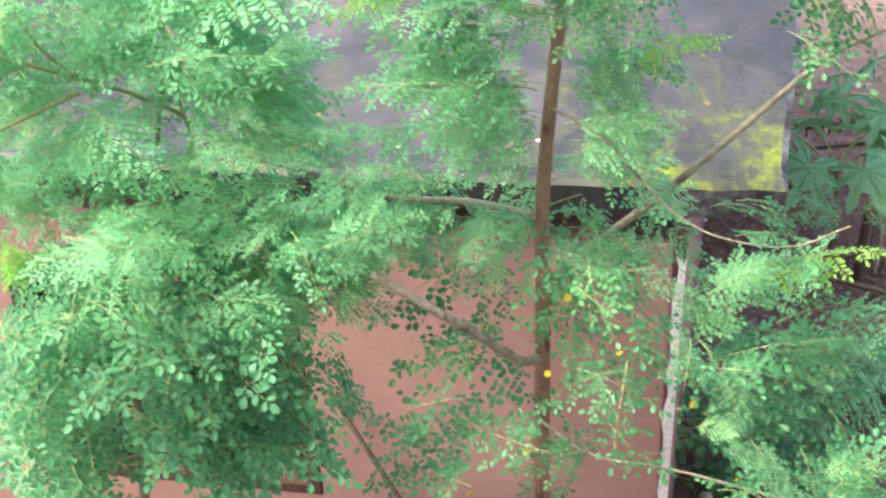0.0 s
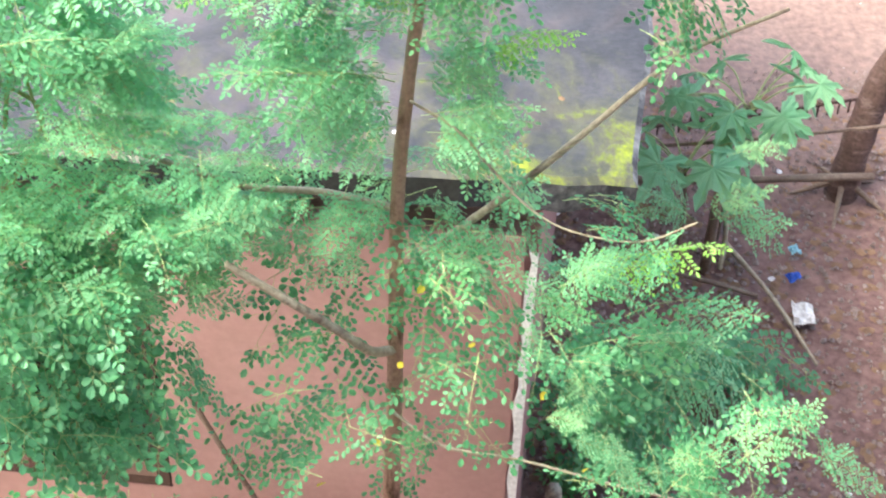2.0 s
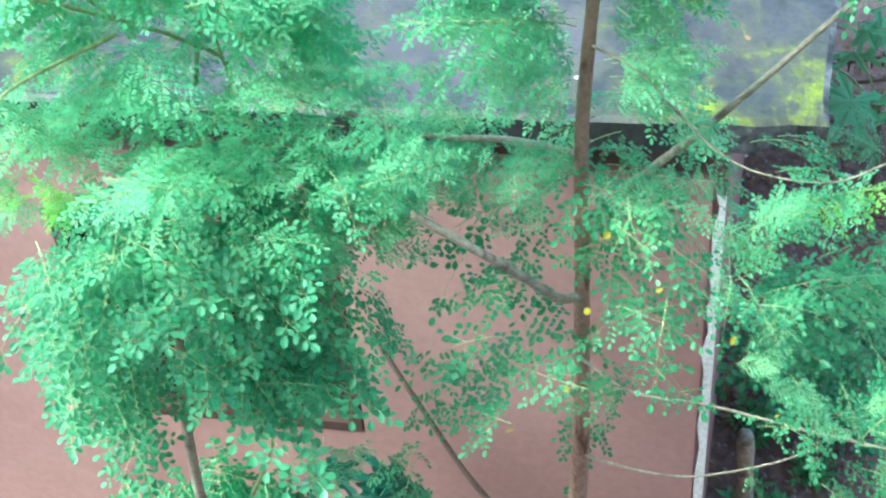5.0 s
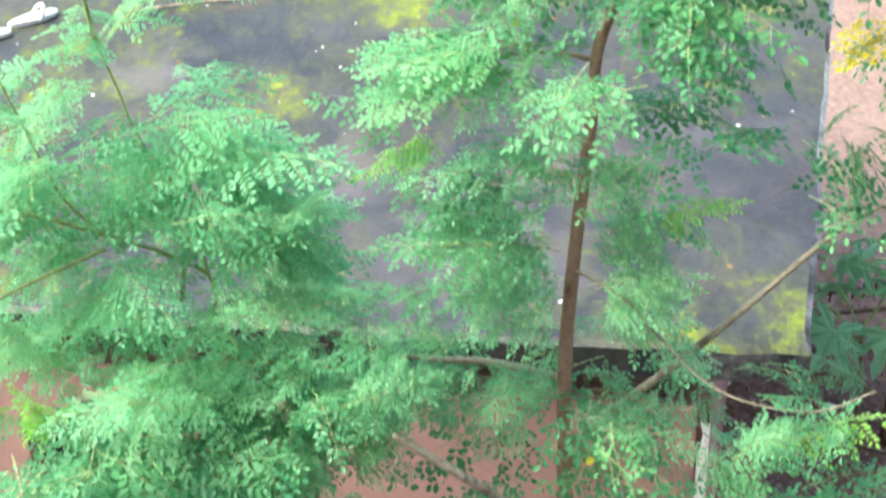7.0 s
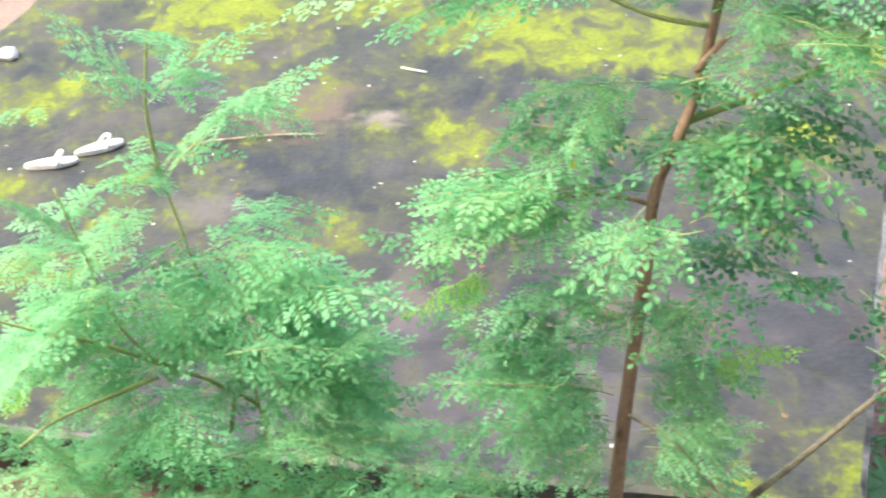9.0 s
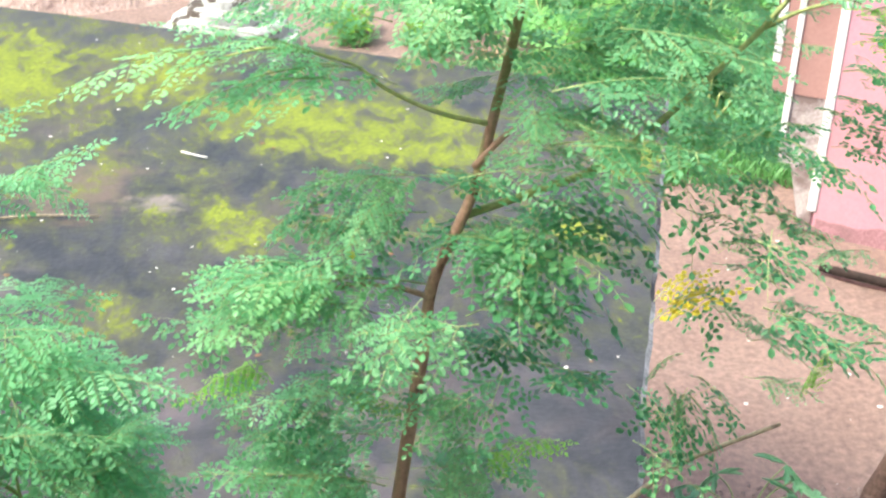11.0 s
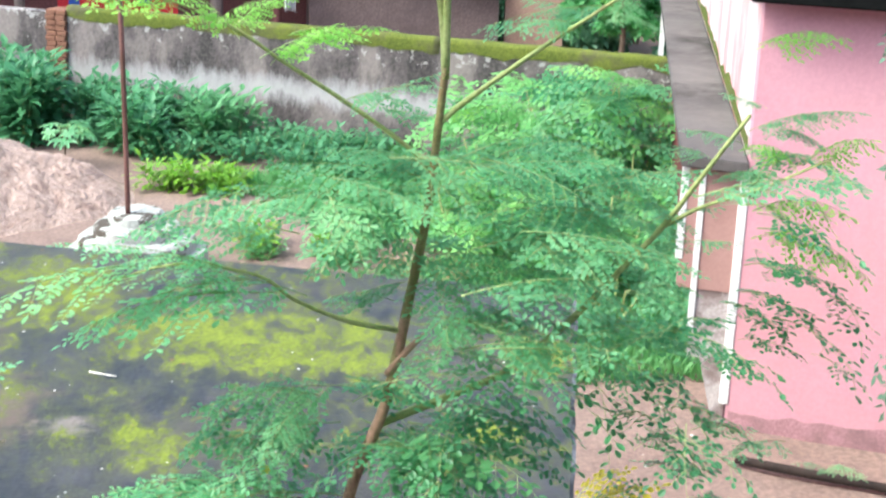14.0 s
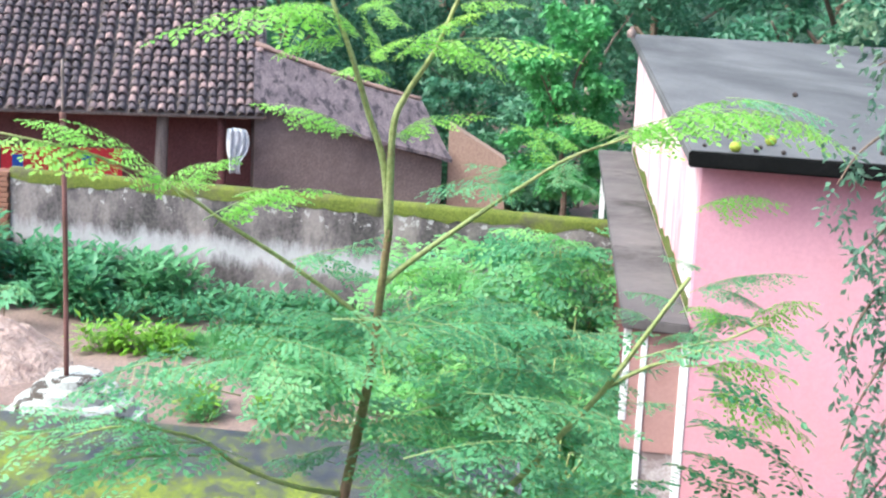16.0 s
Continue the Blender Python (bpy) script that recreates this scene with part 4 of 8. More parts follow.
def cloud(tree, centre, rw, rh, n, kinds, axis, size=(0.16, 0.28), flat=0.0, deep=0.17):
    """n leaves about a centre, pointing away from the tree's axis and hanging a little."""
    c = Vector(centre)
    for _ in range(n):
        a, r = PICK.uniform(0, 2 * math.pi), math.sqrt(PICK.random())
        back = PICK.uniform(-deep, deep)
        p = c + Vector((math.cos(a) * r * rw + c.x * back * 0.4, back, math.sin(a) * r * rh - back * (0.25 if c.z > 3.6 else 0.65)))
        out = Vector((p.x - axis[0], p.y - axis[1], 0))
        h = math.atan2(out.y, out.x) + PICK.uniform(-1.3, 1.3)
        ln = PICK.uniform(*size)
        e = PICK.uniform(-0.55, 0.25) * (1 - flat)
        way = Vector((math.cos(h) * math.cos(e), math.sin(h) * math.cos(e), math.sin(e)))
        k = kinds[PICK.randrange(len(kinds))]
        # low leaves on the left turn deep green in place of shade
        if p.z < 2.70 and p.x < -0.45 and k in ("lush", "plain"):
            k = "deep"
        # most leaves near a limb move back, so the camera sees the limb
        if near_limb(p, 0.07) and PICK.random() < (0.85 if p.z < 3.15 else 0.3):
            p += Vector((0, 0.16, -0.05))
        j = 0.10 if p.z > 3.8 else 0.22
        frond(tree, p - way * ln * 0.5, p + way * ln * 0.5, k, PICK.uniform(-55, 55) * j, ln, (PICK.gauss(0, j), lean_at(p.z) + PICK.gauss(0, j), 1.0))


# ---- moringa tree in front of the shed ----
tree = thing("moringa_tree", "slender young moringa tree with reddish-brown trunk and feathery leaves", "tree")
TRUNK = [(0.10, 2.36, -0.05), (0.13, 2.36, 0.7), (0.17, 2.35, 1.34), (0.20, 2.35, 1.74), (0.21, 2.35, 2.42), (0.21, 2.35, 2.79), (0.23, 2.35, 3.09), (0.26, 2.35, 3.39), (0.27, 2.34, 3.53), (0.33, 2.34, 3.70), (0.36, 2.34, 3.86), (0.39, 2.33, 4.05), (0.40, 2.33, 4.16), (0.41, 2.32, 4.29)]
trunk = stem("trunk", TRUNK[:11], [0.040, 0.035, 0.030, 0.0235, 0.0180, 0.0160, 0.0138, 0.0120, 0.0108, 0.0097, 0.0088], 0.0, BARK, tree, "reddish-brown trunk with leaf scars", 10, 0.05)
stem("leader", TRUNK[9:], [0.0095, 0.0089, 0.0078, 0.0072, 0.0066], 0.0, surface("olive_bark", (0.20, 0.16, 0.07), (0.33, 0.28, 0.13), 20, 110, 0.7, 0.3, 0.002, (0.22, 0.13, 0.08), 12.0, (0.48, 0.64)), tree, "olive-green upper trunk", 10, 0.04)
STEM_L = [(0.41, 2.32, 4.27), (0.40, 2.33, 4.39), (0.37, 2.33, 4.48), (0.34, 2.33, 4.57), (0.31, 2.34, 4.65), (0.29, 2.34, 4.73)]
STEM_R = [(0.41, 2.32, 4.28), (0.41, 2.32, 4.45), (0.43, 2.32, 4.51), (0.47, 2.31, 4.58), (0.51, 2.30, 4.68)]
BR_LEFT = [(0.21, 2.38, 2.74), (0.06, 2.42, 2.76), (-0.08, 2.42, 2.78), (-0.19, 2.41, 2.83), (-0.31, 2.40, 2.90), (-0.46, 2.38, 2.98)]
BR_STUMP = [(0.20, 2.34, 2.36), (0.147, 2.25, 2.45), (0.086, 2.20, 2.556), (0.00, 2.16, 2.673), (-0.094, 2.15, 2.767), (-0.14, 2.15, 2.81)]
BR_BARE = [(0.21, 2.36, 2.56), (0.33, 2.38, 2.66), (0.44, 2.36, 2.78), (0.56, 2.33, 2.93), (0.69, 2.30, 3.10), (0.76, 2.28, 3.18), (0.91, 2.22, 3.30)]
BR_BOW = [(0.23, 2.33, 3.05), (0.32, 2.28, 3.01), (0.39, 2.27, 2.92), (0.47, 2.25, 2.83), (0.56, 2.23, 2.78), (0.69, 2.19, 2.78), (0.79, 2.16, 2.85)]
BR_LOW = [(0.21, 2.33, 1.81), (0.34, 2.27, 1.81), (0.47, 2.25, 1.80), (0.64, 2.21, 1.88), (0.75, 2.18, 1.97)]
BR_LONG = [(0.20, 2.33, 2.17), (0.31, 2.23, 2.15), (0.49, 2.19, 2.13), (0.73, 2.13, 2.08), (0.97, 2.03, 2.09), (1.16, 1.93, 2.17)]
BR_KNOT = [(0.27, 2.35, 3.49), (0.21, 2.39, 3.49), (0.14, 2.40, 3.49), (0.02, 2.41, 3.47)]
BR_GREAT = [(0.31, 2.35, 3.65), (0.45, 2.36, 3.70), (0.54, 2.34, 3.75), (0.64, 2.31, 3.85), (0.72, 2.29, 3.95), (0.78, 2.27, 4.03), (0.84, 2.25, 4.13), (0.90, 2.23, 4.23)]
BR_FINE = [(0.78, 2.27, 4.03), (0.84, 2.25, 4.07), (0.92, 2.21, 4.11), (1.02, 2.17, 4.17)]
BR_WEST = [(0.35, 2.34, 3.83), (0.26, 2.34, 3.85), (0.17, 2.34, 3.89), (0.11, 2.35, 3.93), (-0.02, 2.36, 3.95), (-0.14, 2.36, 3.92)]
BR_ARCH = [(0.38, 2.32, 4.00), (0.34, 2.33, 4.04), (0.29, 2.33, 4.06), (0.20, 2.34, 4.07)]
BR_SHORT = [(0.39, 2.33, 4.07), (0.41, 2.31, 4.09), (0.45, 2.31, 4.12)]
BR_EAST = [(0.40, 2.33, 4.19), (0.44, 2.32, 4.23), (0.54, 2.30, 4.31), (0.62, 2.28, 4.37), (0.69, 2.26, 4.42), (0.78, 2.23, 4.46)]
BR_HIGH = [(0.40, 2.33, 4.11), (0.36, 2.33, 4.15), (0.26, 2.35, 4.22), (0.15, 2.36, 4.29), (0.06, 2.36, 4.35), (-0.07, 2.36, 4.40), (-0.20, 2.35, 4.43)]
BR_STUB = [(0.33, 2.34, 3.75), (0.36, 2.32, 3.80), (0.39, 2.32, 3.83)]
for pts, r0, r1, m in ((STEM_L, 0.0065, 0.003, TWIG), (STEM_R, 0.0065, 0.003, TWIG), (BR_LEFT, 0.0085, 0.0055, LIMB), (BR_STUMP, 0.0125, 0.008, LIMB), (BR_BARE, 0.0105, 0.0040, LIMB),
                       (BR_BOW, 0.0034, 0.0018, LIMB), (BR_LOW, 0.0036, 0.0020, LIMB), (BR_LONG, 0.0044, 0.0024, LIMB), (BR_KNOT, 0.006, 0.003, BARK), (BR_GREAT, 0.0082, 0.004, TWIG),
                       (BR_FINE, 0.0045, 0.002, TWIG), (BR_WEST, 0.0055, 0.002, TWIG), (BR_ARCH, 0.0035, 0.002, TWIG), (BR_SHORT, 0.005, 0.003, TWIG), (BR_EAST, 0.0055, 0.002, TWIG),
                       (BR_HIGH, 0.0055, 0.002, TWIG), (BR_STUB, 0.007, 0.004, BARK)):
    stem("branch", pts, r0, r1, m, tree, "", 6)
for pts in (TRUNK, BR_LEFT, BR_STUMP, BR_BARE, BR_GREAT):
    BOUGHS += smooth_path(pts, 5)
# single leaves that stand out
frond(tree, (0.32, 2.33, 4.63), (0.05, 2.27, 4.57), "young")
frond(tree, (0.34, 2.33, 4.60), (0.22, 2.34, 4.58), "young")
frond(tree, (0.32, 2.33, 4.64), (0.18, 2.30, 4.63), "young")
frond(tree, (0.36, 2.33, 4.59), (0.29, 2.35, 4.64), "young")
frond(tree, (0.40, 2.33, 4.55), (0.36, 2.36, 4.62), "young")
frond(tree, (0.41, 2.33, 4.56), (0.48, 2.23, 4.63), "young")
frond(tree, (0.44, 2.33, 4.58), (0.65, 2.21, 4.61), "young")
frond(tree, (0.46, 2.33, 4.60), (0.61, 2.41, 4.55), "young")
frond(tree, (0.47, 2.33, 4.61), (0.53, 2.27, 4.65), "young")
frond(tree, (0.50, 2.33, 4.65), (0.60, 2.27, 4.66), "young")
frond(tree, (0.40, 2.33, 4.54), (0.34, 2.45, 4.55), "young")
frond(tree, (0.36, 2.33, 4.56), (0.43, 2.32, 4.61), "young")
frond(tree, (0.36, 2.33, 4.44), (0.21, 2.41, 4.49), "young")
frond(tree, (0.41, 2.33, 4.44), (0.56, 2.32, 4.48), "young")
frond(tree, (0.41, 2.33, 4.43), (0.49, 2.36, 4.46), "young")
frond(tree, (0.32, 2.33, 4.60), (0.24, 2.25, 4.63), "young")
frond(tree, (0.34, 2.33, 4.64), (0.41, 2.36, 4.65), "young")
frond(tree, (0.43, 2.33, 4.61), (0.39, 2.42, 4.64), "young")
frond(tree, (0.08, 2.33, 4.33), (-0.09, 2.34, 4.43), "young")
frond(tree, (-0.00, 2.33, 4.37), (-0.22, 2.39, 4.44), "young")
frond(tree, (0.07, 2.33, 4.35), (0.17, 2.37, 4.38), "young")
frond(tree, (0.04, 2.33, 4.35), (0.12, 2.23, 4.41), "young")
frond(tree, (-0.04, 2.33, 4.41), (-0.17, 2.39, 4.43), "young")
frond(tree, (0.11, 2.33, 4.30), (0.31, 2.35, 4.33), "young")
frond(tree, (0.13, 2.33, 4.29), (0.23, 2.28, 4.35), "young")
frond(tree, (0.76, 2.33, 4.44), (1.07, 2.22, 4.49), "young")
frond(tree, (0.89, 2.33, 4.48), (1.24, 2.42, 4.42), "young")
frond(tree, (0.74, 2.33, 4.42), (0.62, 2.32, 4.46), "young")
frond(tree, (0.78, 2.33, 4.44), (0.94, 2.38, 4.45), "young")
frond(tree, (0.70, 2.33, 4.39), (0.64, 2.42, 4.44), "young")
frond(tree, (0.94, 2.33, 4.33), (1.12, 2.38, 4.35), "young")
frond(tree, (0.80, 2.33, 4.45), (0.72, 2.43, 4.46), "young")
frond(tree, (0.86, 2.33, 4.47), (0.99, 2.30, 4.53), "young")
frond(tree, (0.16, 2.33, 4.34), (0.28, 2.40, 4.31), "young")
frond(tree, (0.41, 2.33, 4.20), (0.49, 2.32, 4.22), "young")
frond(tree, (1.04, 2.33, 4.12), (1.22, 2.42, 4.13), "young")
frond(tree, (0.96, 2.33, 4.04), (1.20, 2.45, 4.01), "young")
frond(tree, (0.97, 2.33, 4.01), (1.21, 2.37, 3.92), "young")
frond(tree, (1.03, 2.33, 4.12), (0.91, 2.25, 4.17), "young")
frond(tree, (0.52, 2.15, 2.70), (0.64, 2.18, 2.78), "plain")
frond(tree, (0.53, 2.15, 2.70), (0.74, 2.19, 2.74), "plain")
frond(tree, (0.52, 2.15, 2.67), (0.56, 2.07, 2.86), "plain")
frond(tree, (1.05, 1.95, 2.37), (1.19, 1.89, 2.35), "plain")
frond(tree, (0.69, 2.33, 4.39), (0.50, 2.43, 4.35), "fine")
frond(tree, (0.65, 2.33, 4.37), (0.57, 2.42, 4.39), "fine")
frond(tree, (0.63, 2.33, 4.36), (0.50, 2.23, 4.36), "fine")
frond(tree, (0.72, 2.33, 4.41), (0.66, 2.24, 4.39), "fine")
frond(tree, (0.24, 2.33, 4.23), (0.37, 2.26, 4.27), "fine")
frond(tree, (0.28, 2.33, 4.21), (0.42, 2.44, 4.25), "fine")
frond(tree, (0.40, 2.33, 4.20), (0.31, 2.31, 4.21), "fine")
frond(tree, (0.69, 2.33, 4.38), (0.78, 2.36, 4.36), "fine")
frond(tree, (0.98, 2.33, 4.52), (1.14, 2.28, 4.51), "fine")
frond(tree, (0.93, 2.33, 4.16), (0.83, 2.33, 4.18), "fine")
frond(tree, (0.94, 2.33, 4.18), (1.06, 2.30, 4.21), "fine")
frond(tree, (1.00, 2.33, 4.20), (1.12, 2.29, 4.22), "fine")
frond(tree, (0.93, 2.33, 4.15), (1.04, 2.35, 4.12), "fine")
frond(tree, (0.97, 2.33, 4.22), (0.90, 2.35, 4.24), "fine")
frond(tree, (0.88, 2.33, 4.13), (0.83, 2.43, 4.15), "fine")
frond(tree, (0.99, 2.33, 4.19), (1.10, 2.37, 4.16), "fine")
frond(tree, (0.90, 2.33, 4.10), (1.04, 2.43, 4.09), "fine")
frond(tree, (0.36, 2.33, 4.08), (0.04, 2.28, 4.09), "fine")
frond(tree, (0.32, 2.33, 4.06), (0.02, 2.23, 4.07), "fine")
frond(tree, (0.39, 2.33, 4.10), (0.16, 2.41, 4.12), "fine")
frond(tree, (0.41, 2.33, 4.12), (0.63, 2.45, 4.13), "fine")
frond(tree, (0.41, 2.33, 4.11), (0.68, 2.23, 4.15), "fine")
frond(tree, (0.46, 2.33, 4.10), (0.27, 2.40, 4.14), "fine")
frond(tree, (0.61, 2.33, 4.07), (0.85, 2.31, 4.11), "fine")
frond(tree, (0.71, 2.33, 4.04), (0.45, 2.25, 4.09), "fine")
frond(tree, (0.76, 2.33, 3.99), (0.58, 2.28, 4.04), "fine")
frond(tree, (0.37, 2.33, 4.13), (0.23, 2.39, 4.13), "fine")
frond(tree, (0.51, 2.33, 4.14), (0.68, 2.42, 4.15), "fine")
frond(tree, (0.56, 2.33, 4.11), (0.74, 2.22, 4.16), "fine")
frond(tree, (0.77, 2.33, 4.02), (0.91, 2.36, 4.03), "fine")
frond(tree, (0.74, 2.33, 3.97), (0.87, 2.22, 4.00), "fine")
frond(tree, (0.72, 2.33, 3.94), (0.89, 2.38, 3.90), "fine")
frond(tree, (0.39, 2.33, 4.07), (0.18, 2.29, 4.10), "fine")
frond(tree, (0.34, 2.33, 4.04), (0.20, 2.42, 4.00), "fine")
frond(tree, (0.26, 2.33, 4.05), (0.09, 2.45, 4.07), "fine")
frond(tree, (0.41, 2.33, 4.04), (0.54, 2.33, 4.05), "fine")
frond(tree, (0.47, 2.33, 4.01), (0.66, 2.45, 3.95), "fine")
frond(tree, (0.42, 2.33, 3.97), (0.56, 2.28, 3.96), "fine")
frond(tree, (0.42, 2.33, 3.93), (0.57, 2.23, 3.93), "fine")
frond(tree, (0.63, 2.33, 3.96), (0.80, 2.35, 3.93), "fine")
frond(tree, (0.52, 2.33, 3.89), (0.64, 2.22, 3.93), "fine")
frond(tree, (0.38, 2.33, 3.99), (0.24, 2.26, 4.00), "fine")
frond(tree, (0.38, 2.33, 3.95), (0.22, 2.31, 3.95), "fine")
frond(tree, (0.36, 2.33, 3.92), (0.27, 2.36, 3.89), "fine")
frond(tree, (0.78, 2.33, 4.07), (0.66, 2.25, 4.12), "fine")
frond(tree, (0.81, 2.33, 4.04), (0.69, 2.22, 4.07), "fine")
frond(tree, (0.46, 2.33, 4.07), (0.41, 2.42, 4.09), "fine")
frond(tree, (0.27, 2.33, 3.73), (0.02, 2.34, 3.69), "fine")
frond(tree, (0.25, 2.33, 3.67), (0.01, 2.34, 3.61), "fine")
frond(tree, (0.19, 2.33, 3.71), (0.11, 2.21, 3.66), "fine")
frond(tree, (0.23, 2.33, 3.71), (0.06, 2.31, 3.75), "fine")
frond(tree, (0.21, 2.33, 3.65), (0.06, 2.35, 3.62), "fine")
frond(tree, (0.96, 2.33, 3.94), (1.17, 2.42, 3.89), "deep")
frond(tree, (0.96, 2.33, 3.89), (1.14, 2.44, 3.84), "deep")
frond(tree, (0.93, 2.33, 3.87), (1.09, 2.43, 3.83), "deep")
frond(tree, (0.96, 2.33, 3.80), (1.08, 2.35, 3.77), "deep")
frond(tree, (0.43, 2.33, 3.70), (0.62, 2.22, 3.71), "deep")
frond(tree, (0.48, 2.33, 3.72), (0.68, 2.36, 3.68), "deep")
frond(tree, (0.33, 2.33, 3.64), (0.48, 2.32, 3.60), "deep")
frond(tree, (0.39, 2.33, 3.67), (0.54, 2.37, 3.64), "deep")
frond(tree, (0.53, 2.33, 3.68), (0.66, 2.29, 3.65), "deep")
frond(tree, (0.53, 2.25, 2.46), (0.74, 2.36, 2.44), "deep")
frond(tree, (0.56, 2.25, 2.39), (0.77, 2.19, 2.53), "deep")
frond(tree, (0.58, 2.25, 2.31), (0.86, 2.24, 2.35), "deep")
frond(tree, (0.68, 2.25, 2.41), (0.93, 2.27, 2.45), "deep")
frond(tree, (0.70, 2.25, 2.28), (0.89, 2.21, 2.21), "deep")
frond(tree, (0.56, 2.25, 2.24), (0.75, 2.22, 2.14), "deep")
frond(tree, (0.70, 2.25, 2.51), (0.82, 2.21, 2.63), "deep")
frond(tree, (0.65, 2.25, 2.23), (0.80, 2.22, 2.25), "deep")
frond(tree, (0.50, 2.25, 2.53), (0.66, 2.27, 2.58), "deep")
frond(tree, (0.53, 2.25, 2.37), (0.64, 2.20, 2.46), "deep")
frond(tree, (0.60, 2.25, 2.20), (0.69, 2.22, 2.29), "deep")
frond(tree, (1.02, 2.33, 3.84), (1.24, 2.38, 3.79), "sparse")
frond(tree, (1.10, 2.33, 3.77), (1.18, 2.26, 3.77), "sparse")
frond(tree, (1.12, 2.33, 3.88), (1.26, 2.41, 3.83), "sparse")
frond(tree, (0.97, 2.33, 3.97), (1.05, 2.35, 3.94), "sparse")
frond(tree, (0.32, 2.33, 4.01), (0.19, 2.29, 3.97), "plain")
frond(tree, (0.34, 2.33, 3.89), (0.24, 2.44, 3.86), "plain")
frond(tree, (0.44, 2.33, 3.85), (0.60, 2.43, 3.83), "plain")
frond(tree, (0.40, 2.33, 3.81), (0.52, 2.30, 3.79), "plain")
frond(tree, (0.46, 2.33, 3.78), (0.62, 2.32, 3.81), "plain")
frond(tree, (0.67, 2.33, 3.89), (0.80, 2.33, 3.86), "plain")
frond(tree, (0.70, 2.33, 3.83), (0.89, 2.36, 3.83), "plain")
frond(tree, (0.60, 2.33, 3.85), (0.71, 2.35, 3.87), "plain")
frond(tree, (0.74, 2.33, 3.90), (0.86, 2.34, 3.86), "plain")
frond(tree, (0.79, 2.33, 3.80), (0.93, 2.36, 3.77), "plain")
frond(tree, (0.50, 2.33, 3.93), (0.65, 2.44, 3.89), "plain")
frond(tree, (0.77, 2.30, 2.30), (1.14, 2.37, 2.15), "plain")
frond(tree, (0.80, 2.30, 2.42), (0.93, 2.19, 2.59), "plain")
frond(tree, (0.83, 2.30, 2.37), (1.04, 2.32, 2.30), "plain")
frond(tree, (0.85, 2.30, 2.23), (1.06, 2.36, 2.10), "plain")
frond(tree, (0.74, 2.30, 2.37), (0.89, 2.25, 2.42), "plain")
frond(tree, (0.48, 2.30, 2.57), (0.60, 2.23, 2.55), "plain")
frond(tree, (0.52, 2.30, 2.38), (0.68, 2.37, 2.18), "plain")
frond(tree, (0.76, 1.95, 2.27), (0.84, 1.92, 2.48), "deep")
frond(tree, (0.83, 1.95, 2.25), (0.98, 2.01, 2.04), "deep")
frond(tree, (0.94, 1.95, 2.19), (1.04, 1.90, 2.28), "plain")
frond(tree, (1.03, 1.95, 2.02), (1.28, 1.97, 1.89), "deep")
frond(tree, (0.78, 1.95, 2.40), (0.86, 1.91, 2.35), "deep")
frond(tree, (0.21, 2.30, 2.73), (0.36, 2.22, 2.73), "plain")
frond(tree, (0.26, 2.30, 2.77), (0.42, 2.31, 2.73), "plain")
frond(tree, (0.28, 2.30, 2.68), (0.47, 2.24, 2.67), "plain")
frond(tree, (0.34, 2.30, 2.63), (0.49, 2.36, 2.48), "plain")
frond(tree, (0.24, 2.30, 2.80), (0.35, 2.37, 2.77), "plain")
frond(tree, (0.19, 2.30, 2.81), (0.07, 2.24, 2.84), "plain")
frond(tree, (0.18, 2.30, 2.77), (0.02, 2.26, 2.80), "plain")
frond(tree, (0.36, 2.30, 2.74), (0.51, 2.36, 2.63), "plain")
frond(tree, (0.07, 2.30, 2.73), (-0.05, 2.33, 2.65), "plain")
frond(tree, (0.23, 2.30, 2.65), (0.35, 2.36, 2.52), "plain")
frond(tree, (0.14, 2.30, 2.71), (0.02, 2.27, 2.64), "plain")
frond(tree, (0.02, 2.30, 2.76), (-0.08, 2.23, 2.79), "plain")
frond(tree, (1.32, 3.60, 1.62), (1.06, 3.54, 1.81), "plain")
frond(tree, (1.29, 3.60, 1.64), (1.18, 3.69, 1.79), "plain")
frond(tree, (1.33, 3.60, 1.67), (1.47, 3.53, 1.85), "plain")
frond(tree, (1.36, 3.60, 1.62), (1.58, 3.55, 1.69), "plain")
frond(tree, (1.27, 3.60, 1.69), (1.13, 3.58, 1.68), "plain")
frond(tree, (1.38, 3.60, 1.71), (1.61, 3.58, 1.54), "plain")
frond(tree, (1.37, 3.60, 1.89), (1.53, 3.57, 1.97), "plain")
frond(tree, (0.13, 2.33, 3.93), (-0.15, 2.33, 3.94), "lush")
frond(tree, (0.11, 2.33, 3.91), (-0.17, 2.31, 3.88), "lush")
frond(tree, (0.19, 2.33, 3.90), (-0.03, 2.38, 3.92), "lush")
frond(tree, (0.10, 2.33, 3.93), (-0.20, 2.27, 4.00), "lush")
frond(tree, (-0.05, 2.33, 3.96), (-0.32, 2.28, 3.95), "lush")
frond(tree, (0.06, 2.33, 3.95), (-0.10, 2.44, 3.94), "lush")
frond(tree, (0.27, 2.33, 3.52), (-0.12, 2.21, 3.58), "lush")
frond(tree, (0.19, 2.33, 3.52), (-0.06, 2.36, 3.56), "lush")
frond(tree, (0.13, 2.33, 3.51), (-0.10, 2.36, 3.47), "lush")
frond(tree, (0.61, 2.11, 3.57), (0.69, 2.09, 3.67), "yellow")
frond(tree, (0.61, 2.11, 3.61), (0.66, 2.10, 3.68), "yellow")
frond(tree, (0.13, 2.38, 3.51), (-0.13, 2.36, 3.52), "plain")
frond(tree, (0.09, 2.38, 3.55), (-0.12, 2.30, 3.50), "plain")
frond(tree, (0.17, 2.37, 3.45), (-0.03, 2.20, 3.54), "plain")
